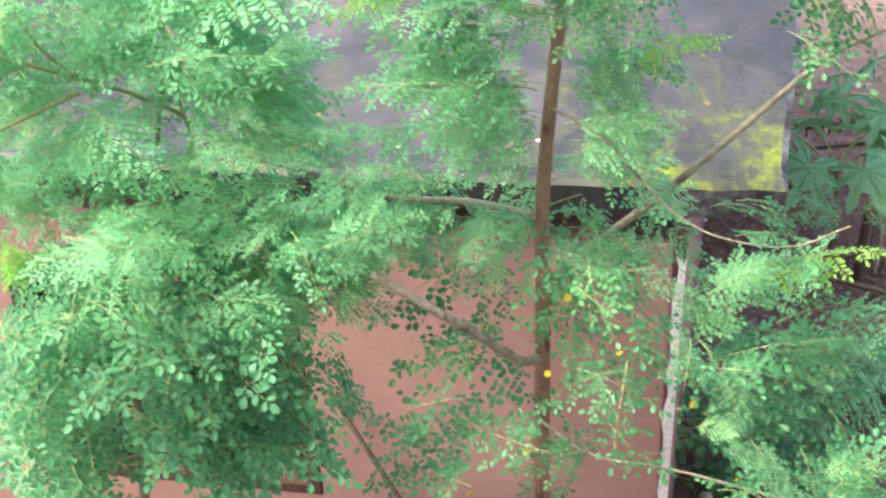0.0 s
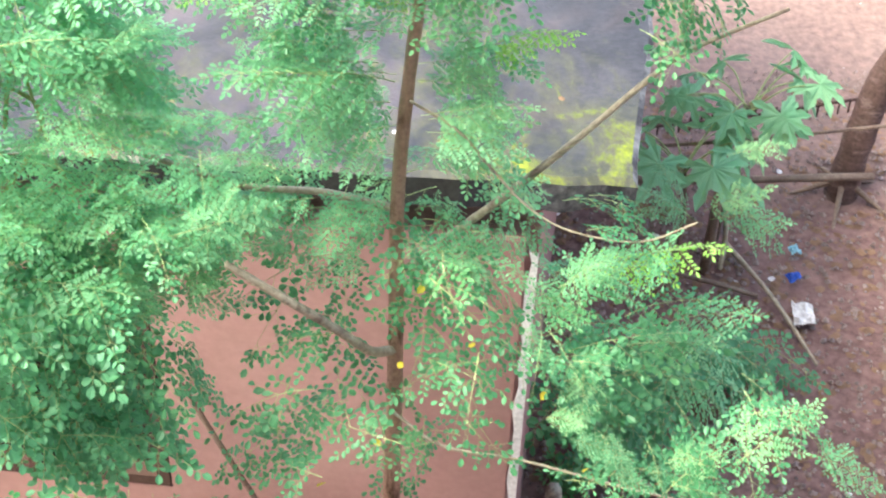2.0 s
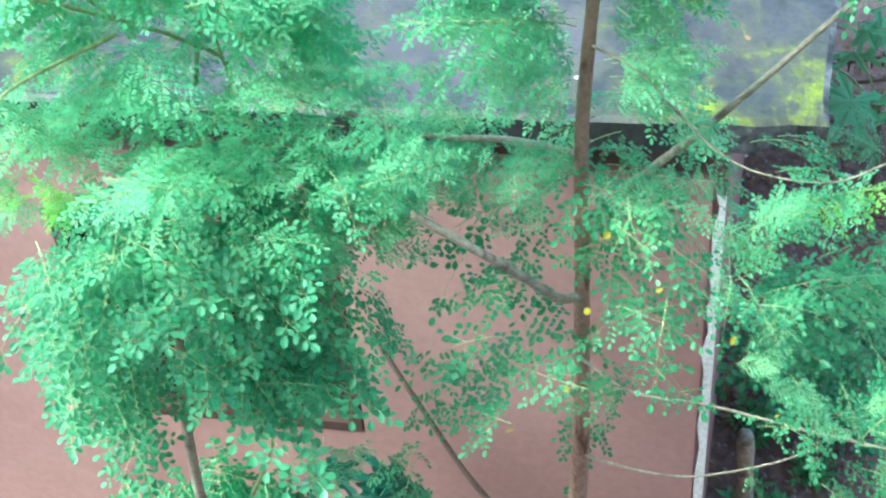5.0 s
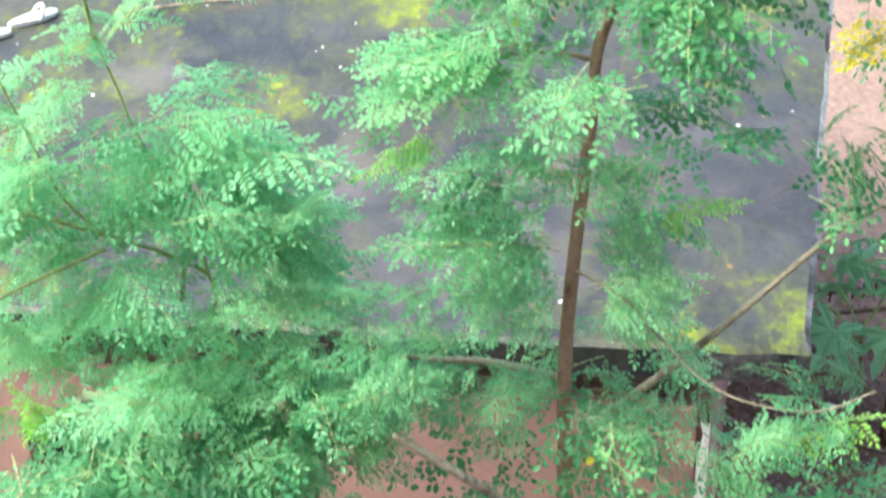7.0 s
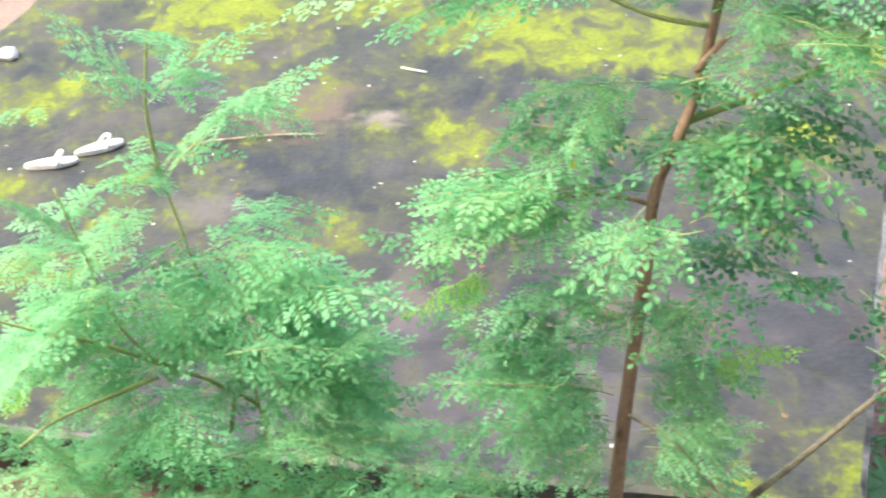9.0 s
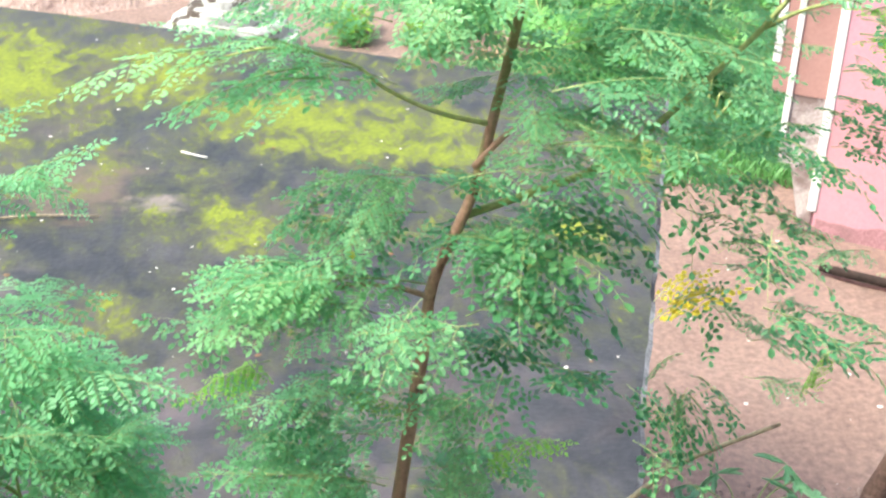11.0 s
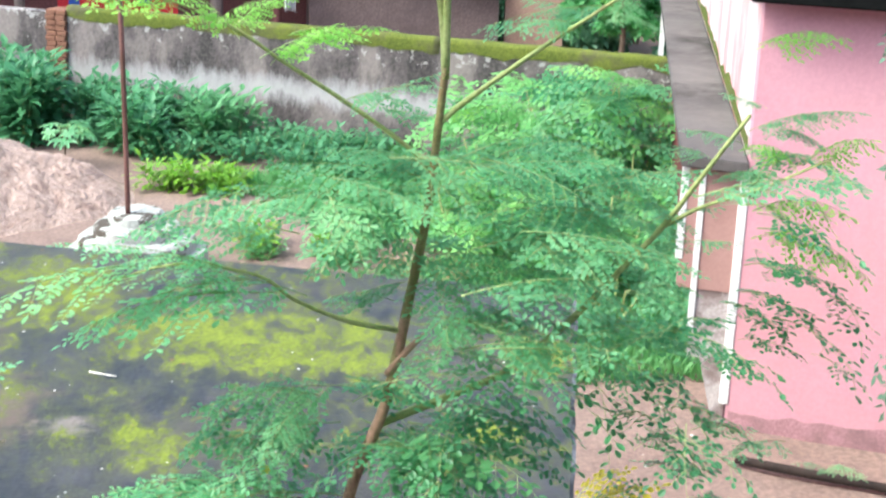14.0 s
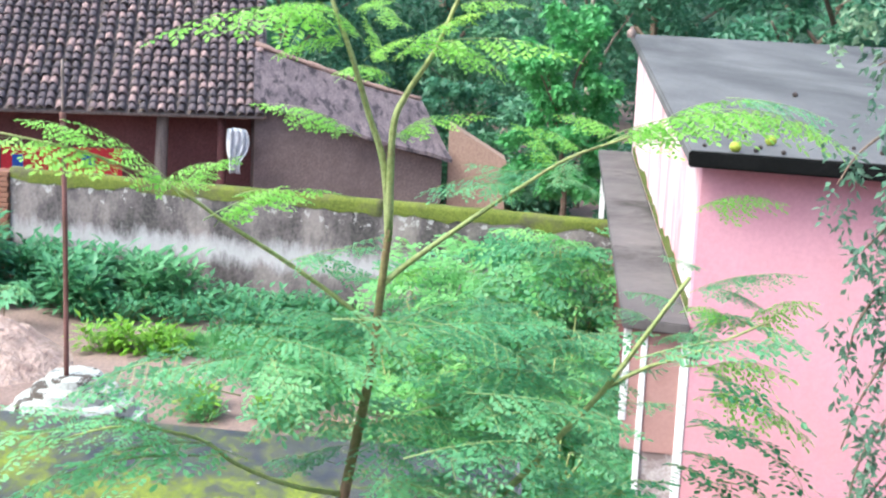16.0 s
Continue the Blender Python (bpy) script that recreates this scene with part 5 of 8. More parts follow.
frond(tree, (0.13, 2.36, 3.62), (0.01, 2.40, 3.65), "plain")
frond(tree, (0.19, 2.35, 3.62), (0.04, 2.20, 3.65), "plain")
frond(tree, (0.27, 2.34, 3.52), (0.19, 2.39, 3.55), "plain")
frond(tree, (0.31, 2.32, 3.58), (0.44, 2.16, 3.61), "deep")
frond(tree, (0.32, 2.32, 3.63), (0.46, 2.15, 3.66), "deep")
frond(tree, (0.36, 2.31, 3.67), (0.53, 2.13, 3.71), "deep")
frond(tree, (0.46, 2.29, 3.72), (0.40, 2.16, 3.69), "deep")
frond(tree, (0.52, 2.26, 3.79), (0.62, 2.06, 3.84), "sparse")
frond(tree, (0.43, 2.29, 3.84), (0.59, 2.33, 3.88), "fine")
frond(tree, (0.07, 2.40, 3.43), (-0.13, 2.40, 3.52), "plain")
frond(tree, (0.01, 2.40, 3.43), (-0.13, 2.30, 3.44), "plain")
frond(tree, (-0.02, 2.40, 3.33), (-0.17, 2.29, 3.30), "young")
frond(tree, (0.10, 2.40, 3.31), (0.00, 2.30, 3.29), "plain")
frond(tree, (0.11, 2.40, 3.28), (0.17, 2.29, 3.29), "young")
frond(tree, (0.10, 2.40, 3.13), (-0.05, 2.45, 3.15), "plain")
frond(tree, (0.17, 2.37, 3.12), (-0.07, 2.30, 3.13), "plain")
frond(tree, (0.11, 2.38, 3.09), (0.19, 2.29, 3.07), "plain")
frond(tree, (0.25, 2.35, 3.24), (0.12, 2.40, 3.26), "young")
frond(tree, (0.37, 2.35, 3.15), (0.53, 2.29, 3.21), "young")
frond(tree, (0.27, 2.34, 3.16), (0.40, 2.26, 3.08), "plain")
frond(tree, (0.27, 2.34, 3.00), (0.44, 2.26, 3.09), "plain")
frond(tree, (0.79, 2.16, 2.80), (0.59, 2.33, 2.58), "plain")
frond(tree, (0.71, 2.06, 2.11), (0.58, 2.12, 2.18), "sparse")
frond(tree, (0.84, 1.82, 2.51), (0.97, 1.86, 2.63), "plain")
frond(tree, (-0.19, 2.19, 2.07), (-0.25, 2.14, 1.93), "sparse")
frond(tree, (-0.21, 2.19, 1.94), (-0.18, 2.14, 1.80), "sparse")
frond(tree, (-0.03, 2.25, 2.39), (-0.08, 2.20, 2.13), "sparse")
frond(tree, (0.70, 2.30, 2.60), (0.86, 2.16, 2.75), "young")
frond(tree, (0.62, 2.34, 2.58), (0.78, 2.28, 2.66), "young")
frond(tree, (0.72, 2.20, 3.39), (0.68, 2.22, 3.28), "deep")
frond(tree, (0.73, 2.20, 3.37), (0.81, 2.25, 3.22), "deep")
frond(tree, (0.71, 2.20, 3.36), (0.74, 2.26, 3.17), "deep")
frond(tree, (0.74, 2.20, 3.41), (0.86, 2.29, 3.31), "deep")
frond(tree, (0.70, 2.20, 3.46), (0.66, 2.25, 3.39), "deep")
frond(tree, (0.77, 2.20, 3.62), (0.90, 2.28, 3.60), "deep")
frond(tree, (0.84, 2.20, 3.56), (0.91, 2.11, 3.59), "deep")
frond(tree, (0.68, 2.20, 3.39), (0.76, 2.19, 3.30), "deep")
frond(tree, (0.81, 2.15, 3.51), (0.97, 2.24, 3.47), "plain")
frond(tree, (0.82, 2.15, 3.71), (0.93, 2.18, 3.72), "plain")
frond(tree, (0.72, 2.15, 3.68), (0.83, 2.23, 3.70), "plain")
frond(tree, (0.80, 2.15, 3.44), (0.89, 2.07, 3.47), "plain")
frond(tree, (0.71, 2.15, 3.58), (0.83, 2.14, 3.56), "plain")
frond(tree, (0.89, 2.10, 3.43), (0.91, 2.05, 3.55), "young")
frond(tree, (0.12, 2.30, 3.54), (-0.13, 2.31, 3.55), "lush")
frond(tree, (0.11, 2.30, 3.53), (-0.14, 2.31, 3.46), "lush")
frond(tree, (0.14, 2.30, 3.52), (0.02, 2.22, 3.48), "lush")
frond(tree, (0.23, 2.30, 3.36), (0.04, 2.25, 3.39), "lush")
frond(tree, (0.21, 2.30, 3.31), (-0.08, 2.26, 3.33), "lush")
frond(tree, (0.22, 2.30, 3.23), (-0.02, 2.37, 3.19), "lush")
frond(tree, (-0.39, 2.30, 3.76), (-0.56, 2.34, 3.70), "lush")
frond(tree, (-0.33, 2.30, 3.78), (-0.48, 2.25, 3.76), "lush")
frond(tree, (-0.42, 2.30, 3.54), (-0.37, 2.35, 3.53), "lush")
frond(tree, (1.09, 2.20, 3.61), (1.12, 2.13, 3.63), "lush")
frond(tree, (1.10, 2.20, 3.60), (1.05, 2.22, 3.61), "lush")
frond(tree, (1.01, 2.20, 3.66), (0.90, 2.13, 3.69), "lush")
AX = (0.3, 2.34)
MIXED, DARKER, SPARSE = ["plain", "deep", "deep"], ["plain", "deep", "deep"], ["sparse", "sparse", "deep"]
for c in (((0.06, 2.40, 3.14), 0.14, 0.08, 4), ((0.09, 2.40, 2.99), 0.18, 0.07, 6), ((-0.01, 2.40, 2.93), 0.13, 0.06, 4), ((0.36, 2.37, 2.96), 0.10, 0.10, 8),
          ((0.32, 2.33, 2.85), 0.09, 0.06, 4), ((0.00, 2.35, 2.77), 0.17, 0.04, 9), ((0.45, 2.38, 2.70), 0.10, 0.04, 5), ((-0.12, 2.36, 2.70), 0.12, 0.05, 6)):
    cloud(tree, c[0], c[1], c[2], max(2, int(c[3] * 0.7)), ["plain"], AX, (0.15, 0.25))
for c in (((0.11, 2.30, 2.76), 0.14, 0.07, 4), ((0.34, 2.22, 2.73), 0.14, 0.07, 6), ((0.36, 2.17, 2.59), 0.14, 0.07, 6), ((0.30, 2.18, 2.47), 0.11, 0.07, 5), ((0.01, 2.30, 2.59), 0.11, 0.07, 4),
          ((-0.02, 2.30, 2.48), 0.10, 0.07, 3), ((0.02, 2.25, 2.31), 0.16, 0.10, 7), ((0.34, 2.17, 2.30), 0.10, 0.06, 4), ((0.03, 2.30, 2.16), 0.07, 0.08, 3), ((-0.09, 2.25, 2.11), 0.08, 0.11, 3),
          ((-0.24, 2.19, 1.95), 0.05, 0.07, 2), ((0.30, 2.18, 2.15), 0.12, 0.08, 5), ((0.16, 2.29, 1.70), 0.06, 0.09, 2), ((0.46, 2.15, 2.56), 0.11, 0.08, 5)):
    cloud(tree, c[0], c[1], c[2], max(2, int(c[3] * 0.85)), SPARSE, AX, (0.15, 0.23))
for c in (((-0.01, 2.40, 3.49), 0.12, 0.03, 4), ((-0.07, 2.40, 3.41), 0.08, 0.04, 3), ((-0.10, 2.40, 3.27), 0.09, 0.04, 2), ((0.09, 2.40, 3.23), 0.09, 0.08, 4), ((0.11, 2.40, 3.12), 0.12, 0.04, 3),
          ((0.38, 2.37, 3.24), 0.13, 0.03, 4), ((0.36, 2.37, 3.13), 0.11, 0.04, 3), ((0.41, 2.31, 3.46), 0.13, 0.06, 8), ((0.12, 2.40, 3.62), 0.11, 0.07, 6), ((0.48, 2.35, 3.59), 0.15, 0.07, 8),
          ((0.43, 2.36, 3.71), 0.13, 0.05, 5), ((0.56, 2.28, 3.39), 0.04, 0.06, 2), ((0.20, 2.34, 3.36), 0.06, 0.04, 2), ((0.27, 2.22, 3.46), 0.09, 0.07, 5), ((0.33, 2.22, 3.66), 0.09, 0.06, 5)):
    cloud(tree, c[0], c[1], c[2], max(2, int(c[3] * 0.9)), MIXED, AX, (0.14, 0.24), 0.3)
for c in (((0.70, 2.14, 3.86), 0.08, 0.06, 5), ((0.70, 2.14, 3.76), 0.08, 0.06, 4), ((0.76, 2.06, 3.85), 0.07, 0.07, 4), ((0.77, 2.06, 3.72), 0.09, 0.06, 5), ((0.69, 2.09, 3.62), 0.06, 0.04, 3),
          ((0.86, 2.02, 3.90), 0.11, 0.05, 4), ((0.91, 2.00, 4.01), 0.08, 0.03, 3), ((0.91, 2.11, 4.10), 0.07, 0.03, 3), ((0.82, 2.04, 3.78), 0.06, 0.03, 3), ((0.82, 1.99, 3.59), 0.11, 0.06, 5), ((0.93, 1.94, 3.67), 0.06, 0.06, 3)):
    cloud(tree, c[0], c[1], c[2], max(1, int(c[3] * 0.6)), ["deep", "deep", "sparse"], AX, (0.13, 0.22), 0.3)
for c in (((0.50, 2.30, 3.94), 0.17, 0.07, 9), ((0.60, 2.25, 3.99), 0.13, 0.07, 8), ((0.28, 2.33, 4.02), 0.16, 0.06, 7), ((0.40, 2.30, 4.10), 0.16, 0.03, 6), ((0.60, 2.28, 4.11), 0.16, 0.04, 8),
          ((0.70, 2.21, 4.04), 0.12, 0.06, 8), ((0.08, 2.35, 4.05), 0.14, 0.04, 5), ((0.66, 2.15, 3.84), 0.14, 0.07, 8), ((0.46, 2.2, 3.84), 0.14, 0.05, 6), ((0.88, 2.15, 4.18), 0.10, 0.05, 4)):
    cloud(tree, c[0], c[1], c[2], max(2, int(c[3] * 0.6)), ["fine", "fine", "fine", "plain"], AX, (0.18, 0.29), 0.6)
for c in (((0.67, 2.41, 2.52), 0.14, 0.06, 7), ((0.58, 2.23, 2.48), 0.10, 0.09, 5), ((0.75, 1.96, 2.35), 0.18, 0.07, 7), ((0.93, 1.83, 2.59), 0.10, 0.06, 2), ((0.82, 1.94, 2.07), 0.16, 0.08, 5),
          ((1.00, 1.79, 2.23), 0.10, 0.07, 4), ((0.62, 2.06, 2.40), 0.10, 0.07, 4), ((0.67, 2.31, 2.78), 0.14, 0.04, 6), ((0.71, 2.24, 3.25), 0.07, 0.06, 5), ((0.92, 1.78, 2.65), 0.09, 0.03, 2)):
    cloud(tree, c[0], c[1], c[2], max(2, int(c[3] * 0.95)), ["sparse", "sparse", "sparse", "deep", "plain"], AX, (0.11, 0.18))
# single yellowed leaflets that have not yet fallen
V, Fc = [], []
leaflet(V, Fc, Vector((0, 0, 0)), Vector((1, 0, 0)), Vector((0, 0, 1)), 0.026, 0.017)
YELLOW_ME = bpy.data.meshes.new("yellow_leaf")
YELLOW_ME.from_pydata(V, [], Fc)
YELLOW_ME.materials.append(LEAF_YELLOW)
for x, y, z in ((0.24, 2.21, 2.65), (0.15, 2.21, 2.21), (0.63, 2.13, 2.16), (0.04, 2.22, 2.06), (0.36, 2.19, 2.52), (0.20, 2.21, 2.45), (0.51, 2.16, 2.36), (0.11, 2.28, 3.6), (0.2, 2.2, 3.5)):
    ob = new("yellow_leaf", YELLOW_ME)
    ob.parent = tree
    ob.matrix_basis = pose(x, y, z, PICK.uniform(15, 50), PICK.uniform(-25, 25), PICK.uniform(0, 360))
# ---- second moringa, beside the shed window ----
bush = thing("moringa_bush", "dense leafy moringa of many thin shoots beside the shed", "tree")
stem("trunk", [(-0.78, 2.28, -0.05), (-0.76, 2.25, 1.0), (-0.73, 2.23, 1.99), (-0.68, 2.25, 2.46), (-0.64, 2.30, 2.9)], 0.020, 0.006, LIMB, bush)
for pts in ([(-0.90, 2.3, -0.05), (-0.86, 2.25, 1.2), (-0.84, 2.2, 2.17), (-0.8, 2.25, 2.7)],
            [(-0.66, 2.29, 2.75), (-0.48, 2.37, 3.00), (-0.56, 2.35, 3.12), (-0.65, 2.33, 3.18), (-0.72, 2.31, 3.28), (-0.76, 2.30, 3.44), (-0.79, 2.29, 3.58)],
            [(-0.55, 2.36, 3.0), (-0.52, 2.39, 3.20), (-0.58, 2.38, 3.36), (-0.60, 2.38, 3.46), (-0.62, 2.37, 3.56)], [(-0.62, 2.37, 3.55), (-0.62, 2.34, 3.71), (-0.60, 2.34, 3.84)],
            [(-0.60, 2.3, 2.6), (-0.45, 2.36, 2.76), (-0.47, 2.35, 2.95), (-0.49, 2.35, 3.11), (-0.50, 2.35, 3.24)], [(-0.65, 2.33, 3.18), (-0.75, 2.28, 3.26), (-0.86, 2.24, 3.32), (-0.94, 2.21, 3.37)],
            [(-0.66, 2.29, 3.18), (-0.83, 2.20, 3.15), (-0.90, 2.17, 3.11)], [(-0.6, 2.2, 1.9), (-0.51, 2.14, 2.16), (-0.48, 2.15, 2.38), (-0.45, 2.15, 2.54)], [(-0.42, 2.4, 2.75), (-0.39, 2.45, 2.86), (-0.37, 2.45, 3.00), (-0.36, 2.45, 3.15)],
            [(-0.7, 2.24, 2.4), (-0.5, 2.28, 2.62), (-0.3, 2.32, 2.75), (-0.2, 2.36, 2.8)], [(-0.72, 2.23, 2.1), (-0.58, 2.2, 2.35), (-0.42, 2.18, 2.5), (-0.3, 2.2, 2.55)]):
    stem("shoot", pts, 0.005, 0.0022, TWIG, bush, "", 6)
frond(bush, (-0.62, 2.37, 3.56), (-0.32, 2.48, 3.71), "lush")
frond(bush, (-0.63, 2.37, 3.69), (-0.75, 2.39, 3.85), "lush")
frond(bush, (-0.63, 2.37, 3.70), (-0.48, 2.50, 3.82), "lush")
frond(bush, (-0.75, 2.28, 3.46), (-0.80, 2.21, 3.61), "lush")
frond(bush, (-0.75, 2.28, 3.46), (-0.67, 2.36, 3.51), "lush")
frond(bush, (-0.79, 2.27, 3.50), (-0.85, 2.19, 3.63), "lush")
frond(bush, (-0.58, 2.38, 3.38), (-0.37, 2.47, 3.46), "lush")
frond(bush, (-0.50, 2.45, 3.25), (-0.23, 2.49, 3.29), "lush")
frond(bush, (-0.54, 2.39, 3.25), (-0.35, 2.58, 3.27), "lush")
frond(bush, (-0.48, 2.45, 3.11), (-0.27, 2.49, 3.15), "lush")
frond(bush, (-0.60, 2.37, 3.57), (-0.69, 2.20, 3.63), "lush")
frond(bush, (-0.60, 2.38, 3.43), (-0.65, 2.21, 3.46), "deep")
frond(bush, (-0.76, 2.28, 3.74), (-0.87, 2.24, 3.75), "lush")
frond(bush, (-0.57, 2.38, 3.14), (-0.77, 2.38, 3.31), "lush")
frond(bush, (-0.52, 2.45, 3.22), (-0.66, 2.46, 3.31), "lush")
frond(bush, (-0.39, 2.47, 3.01), (-0.25, 2.44, 3.04), "lush")
frond(bush, (-0.18, 2.34, 2.59), (-0.35, 2.27, 2.73), "lush")
frond(bush, (-0.13, 2.35, 2.61), (-0.27, 2.39, 2.70), "lush")
frond(bush, (-0.45, 2.20, 2.48), (-0.25, 2.14, 2.35), "broad")
frond(bush, (-0.47, 2.15, 2.52), (-0.62, 2.01, 2.50), "broad")
frond(bush, (-0.46, 2.20, 2.54), (-0.29, 2.18, 2.45), "broad")
frond(bush, (-0.45, 2.15, 2.49), (-0.51, 2.04, 2.36), "broad")
frond(bush, (-0.58, 2.12, 2.54), (-0.45, 2.05, 2.33), "deep")
frond(bush, (-0.56, 2.13, 2.46), (-0.39, 2.06, 2.36), "deep")
frond(bush, (-0.53, 2.14, 2.52), (-0.68, 2.09, 2.48), "broad")
frond(bush, (-0.35, 2.22, 2.52), (-0.19, 2.19, 2.43), "deep")
frond(bush, (-0.81, 2.20, 2.80), (-0.85, 2.14, 2.97), "young")
frond(bush, (-0.75, 2.23, 2.86), (-0.80, 2.16, 2.87), "young")
frond(bush, (-0.39, 2.15, 2.16), (-0.40, 2.10, 1.90), "plain")
frond(bush, (-0.41, 2.15, 2.15), (-0.50, 2.19, 1.90), "plain")
frond(bush, (-0.35, 2.15, 2.14), (-0.34, 2.12, 1.99), "plain")
frond(bush, (-0.26, 2.15, 2.53), (-0.16, 2.12, 2.45), "broad")
frond(bush, (-0.27, 2.15, 2.61), (-0.18, 2.20, 2.54), "broad")
frond(bush, (-0.25, 2.15, 2.60), (-0.16, 2.19, 2.45), "broad")
frond(bush, (-0.28, 2.25, 2.69), (-0.14, 2.23, 2.73), "lush")
frond(bush, (-0.25, 2.25, 2.78), (-0.10, 2.30, 2.76), "lush")
frond(bush, (-0.25, 2.25, 2.64), (-0.12, 2.25, 2.64), "lush")
frond(bush, (-0.87, 2.25, 2.93), (-1.00, 2.24, 3.03), "plain")
frond(bush, (-0.89, 2.25, 2.88), (-1.04, 2.22, 2.96), "plain")
frond(bush, (-0.81, 2.25, 2.99), (-0.92, 2.18, 3.15), "plain")
frond(bush, (-0.93, 2.25, 2.80), (-1.10, 2.32, 2.78), "plain")
frond(bush, (-0.86, 2.25, 2.83), (-0.95, 2.15, 2.86), "plain")
frond(bush, (-0.90, 2.25, 3.02), (-1.01, 2.25, 3.10), "lush")
frond(bush, (-0.89, 2.20, 2.85), (-1.00, 2.28, 2.88), "young")
frond(bush, (-0.83, 2.20, 2.81), (-0.82, 2.12, 2.98), "young")
frond(bush, (-0.85, 2.20, 3.23), (-0.97, 2.21, 3.15), "young")
frond(bush, (-0.45, 2.35, 3.37), (-0.23, 2.38, 3.32), "lush")
frond(bush, (-0.47, 2.35, 3.33), (-0.24, 2.24, 3.44), "lush")
frond(bush, (-0.49, 2.35, 3.28), (-0.27, 2.32, 3.25), "lush")
frond(bush, (-0.46, 2.35, 3.20), (-0.27, 2.40, 3.22), "lush")
frond(bush, (-0.53, 2.35, 3.33), (-0.34, 2.34, 3.40), "lush")
frond(bush, (-0.44, 2.35, 3.13), (-0.26, 2.40, 3.12), "lush")
frond(bush, (-0.47, 2.35, 3.37), (-0.56, 2.27, 3.44), "lush")
frond(bush, (-0.50, 2.35, 3.42), (-0.34, 2.29, 3.48), "lush")
frond(bush, (-0.50, 2.35, 3.23), (-0.57, 2.26, 3.33), "lush")
frond(bush, (-0.41, 2.35, 3.28), (-0.53, 2.35, 3.33), "lush")
frond(bush, (-0.46, 2.35, 3.15), (-0.64, 2.45, 3.06), "lush")
frond(bush, (-0.36, 2.35, 3.20), (-0.20, 2.37, 3.20), "lush")
frond(bush, (-0.43, 2.35, 3.08), (-0.20, 2.42, 3.06), "lush")
frond(bush, (-0.63, 2.35, 3.38), (-0.37, 2.32, 3.46), "lush")
frond(bush, (-0.57, 2.35, 3.29), (-0.33, 2.41, 3.33), "lush")
frond(bush, (-0.68, 2.35, 3.23), (-0.44, 2.25, 3.36), "lush")
frond(bush, (-0.56, 2.35, 3.17), (-0.29, 2.30, 3.25), "lush")
frond(bush, (-0.78, 2.35, 3.31), (-0.94, 2.39, 3.34), "lush")
frond(bush, (-0.67, 2.35, 3.13), (-0.87, 2.40, 3.12), "lush")
frond(bush, (-0.50, 2.35, 3.12), (-0.25, 2.33, 3.15), "lush")
frond(bush, (-0.75, 2.35, 3.25), (-0.88, 2.25, 3.33), "lush")
frond(bush, (-0.31, 2.20, 3.05), (-0.44, 2.23, 3.12), "lush")
frond(bush, (-0.25, 2.20, 3.00), (-0.42, 2.25, 3.00), "lush")
frond(bush, (-0.36, 2.20, 2.95), (-0.51, 2.20, 2.99), "lush")
frond(bush, (-0.18, 2.20, 3.02), (-0.28, 2.20, 3.09), "lush")
frond(bush, (-0.28, 2.20, 2.92), (-0.44, 2.18, 2.93), "lush")
frond(bush, (-0.38, 2.20, 3.08), (-0.51, 2.28, 3.07), "lush")
frond(bush, (-0.17, 2.20, 2.94), (-0.27, 2.17, 2.99), "lush")
frond(bush, (-0.12, 2.20, 3.06), (-0.20, 2.14, 3.16), "lush")
frond(bush, (-0.35, 2.20, 2.88), (-0.47, 2.16, 2.87), "lush")
frond(bush, (-0.22, 2.20, 2.89), (-0.33, 2.16, 2.87), "lush")
frond(bush, (-0.09, 2.20, 2.96), (-0.18, 2.17, 2.96), "lush")
frond(bush, (-0.41, 2.20, 3.01), (-0.50, 2.16, 3.08), "lush")
frond(bush, (-0.14, 2.20, 2.85), (-0.24, 2.14, 2.93), "lush")
frond(bush, (-0.06, 2.20, 3.08), (-0.14, 2.17, 3.17), "lush")
frond(bush, (-0.73, 2.22, 2.89), (-0.82, 2.19, 3.01), "lush")
frond(bush, (-0.57, 2.22, 2.91), (-0.71, 2.23, 2.95), "lush")
frond(bush, (-0.66, 2.22, 2.81), (-0.79, 2.17, 2.90), "lush")
frond(bush, (-0.49, 2.22, 2.85), (-0.59, 2.15, 2.97), "lush")
frond(bush, (-0.39, 2.22, 2.87), (-0.48, 2.17, 2.96), "lush")
frond(bush, (-0.52, 2.22, 2.76), (-0.65, 2.23, 2.79), "lush")
frond(bush, (-0.37, 2.22, 2.78), (-0.47, 2.20, 2.83), "lush")
frond(bush, (-0.73, 2.22, 3.06), (-0.82, 2.26, 3.08), "lush")
frond(bush, (-0.57, 2.22, 3.05), (-0.70, 2.27, 3.07), "lush")
frond(bush, (-0.44, 2.22, 3.02), (-0.52, 2.21, 3.12), "lush")
frond(bush, (-0.35, 2.22, 2.99), (-0.40, 2.16, 3.12), "lush")
BX = (-0.66, 2.28)
# lower clumps take darker leaves: the bush's shade is put into colour
for c in (((-0.33, 2.30, 2.96), 0.10, 0.05, 4), ((-0.22, 2.28, 2.86), 0.11, 0.05, 5), ((-0.29, 2.26, 2.75), 0.11, 0.05, 5), ((-0.16, 2.28, 2.76), 0.09, 0.05, 3), ((-0.35, 2.26, 2.66), 0.10, 0.05, 4)):
    cloud(bush, *c, ["lush", "plain"] if c[0][2] > 2.82 else ["plain"], BX, (0.15, 0.24))
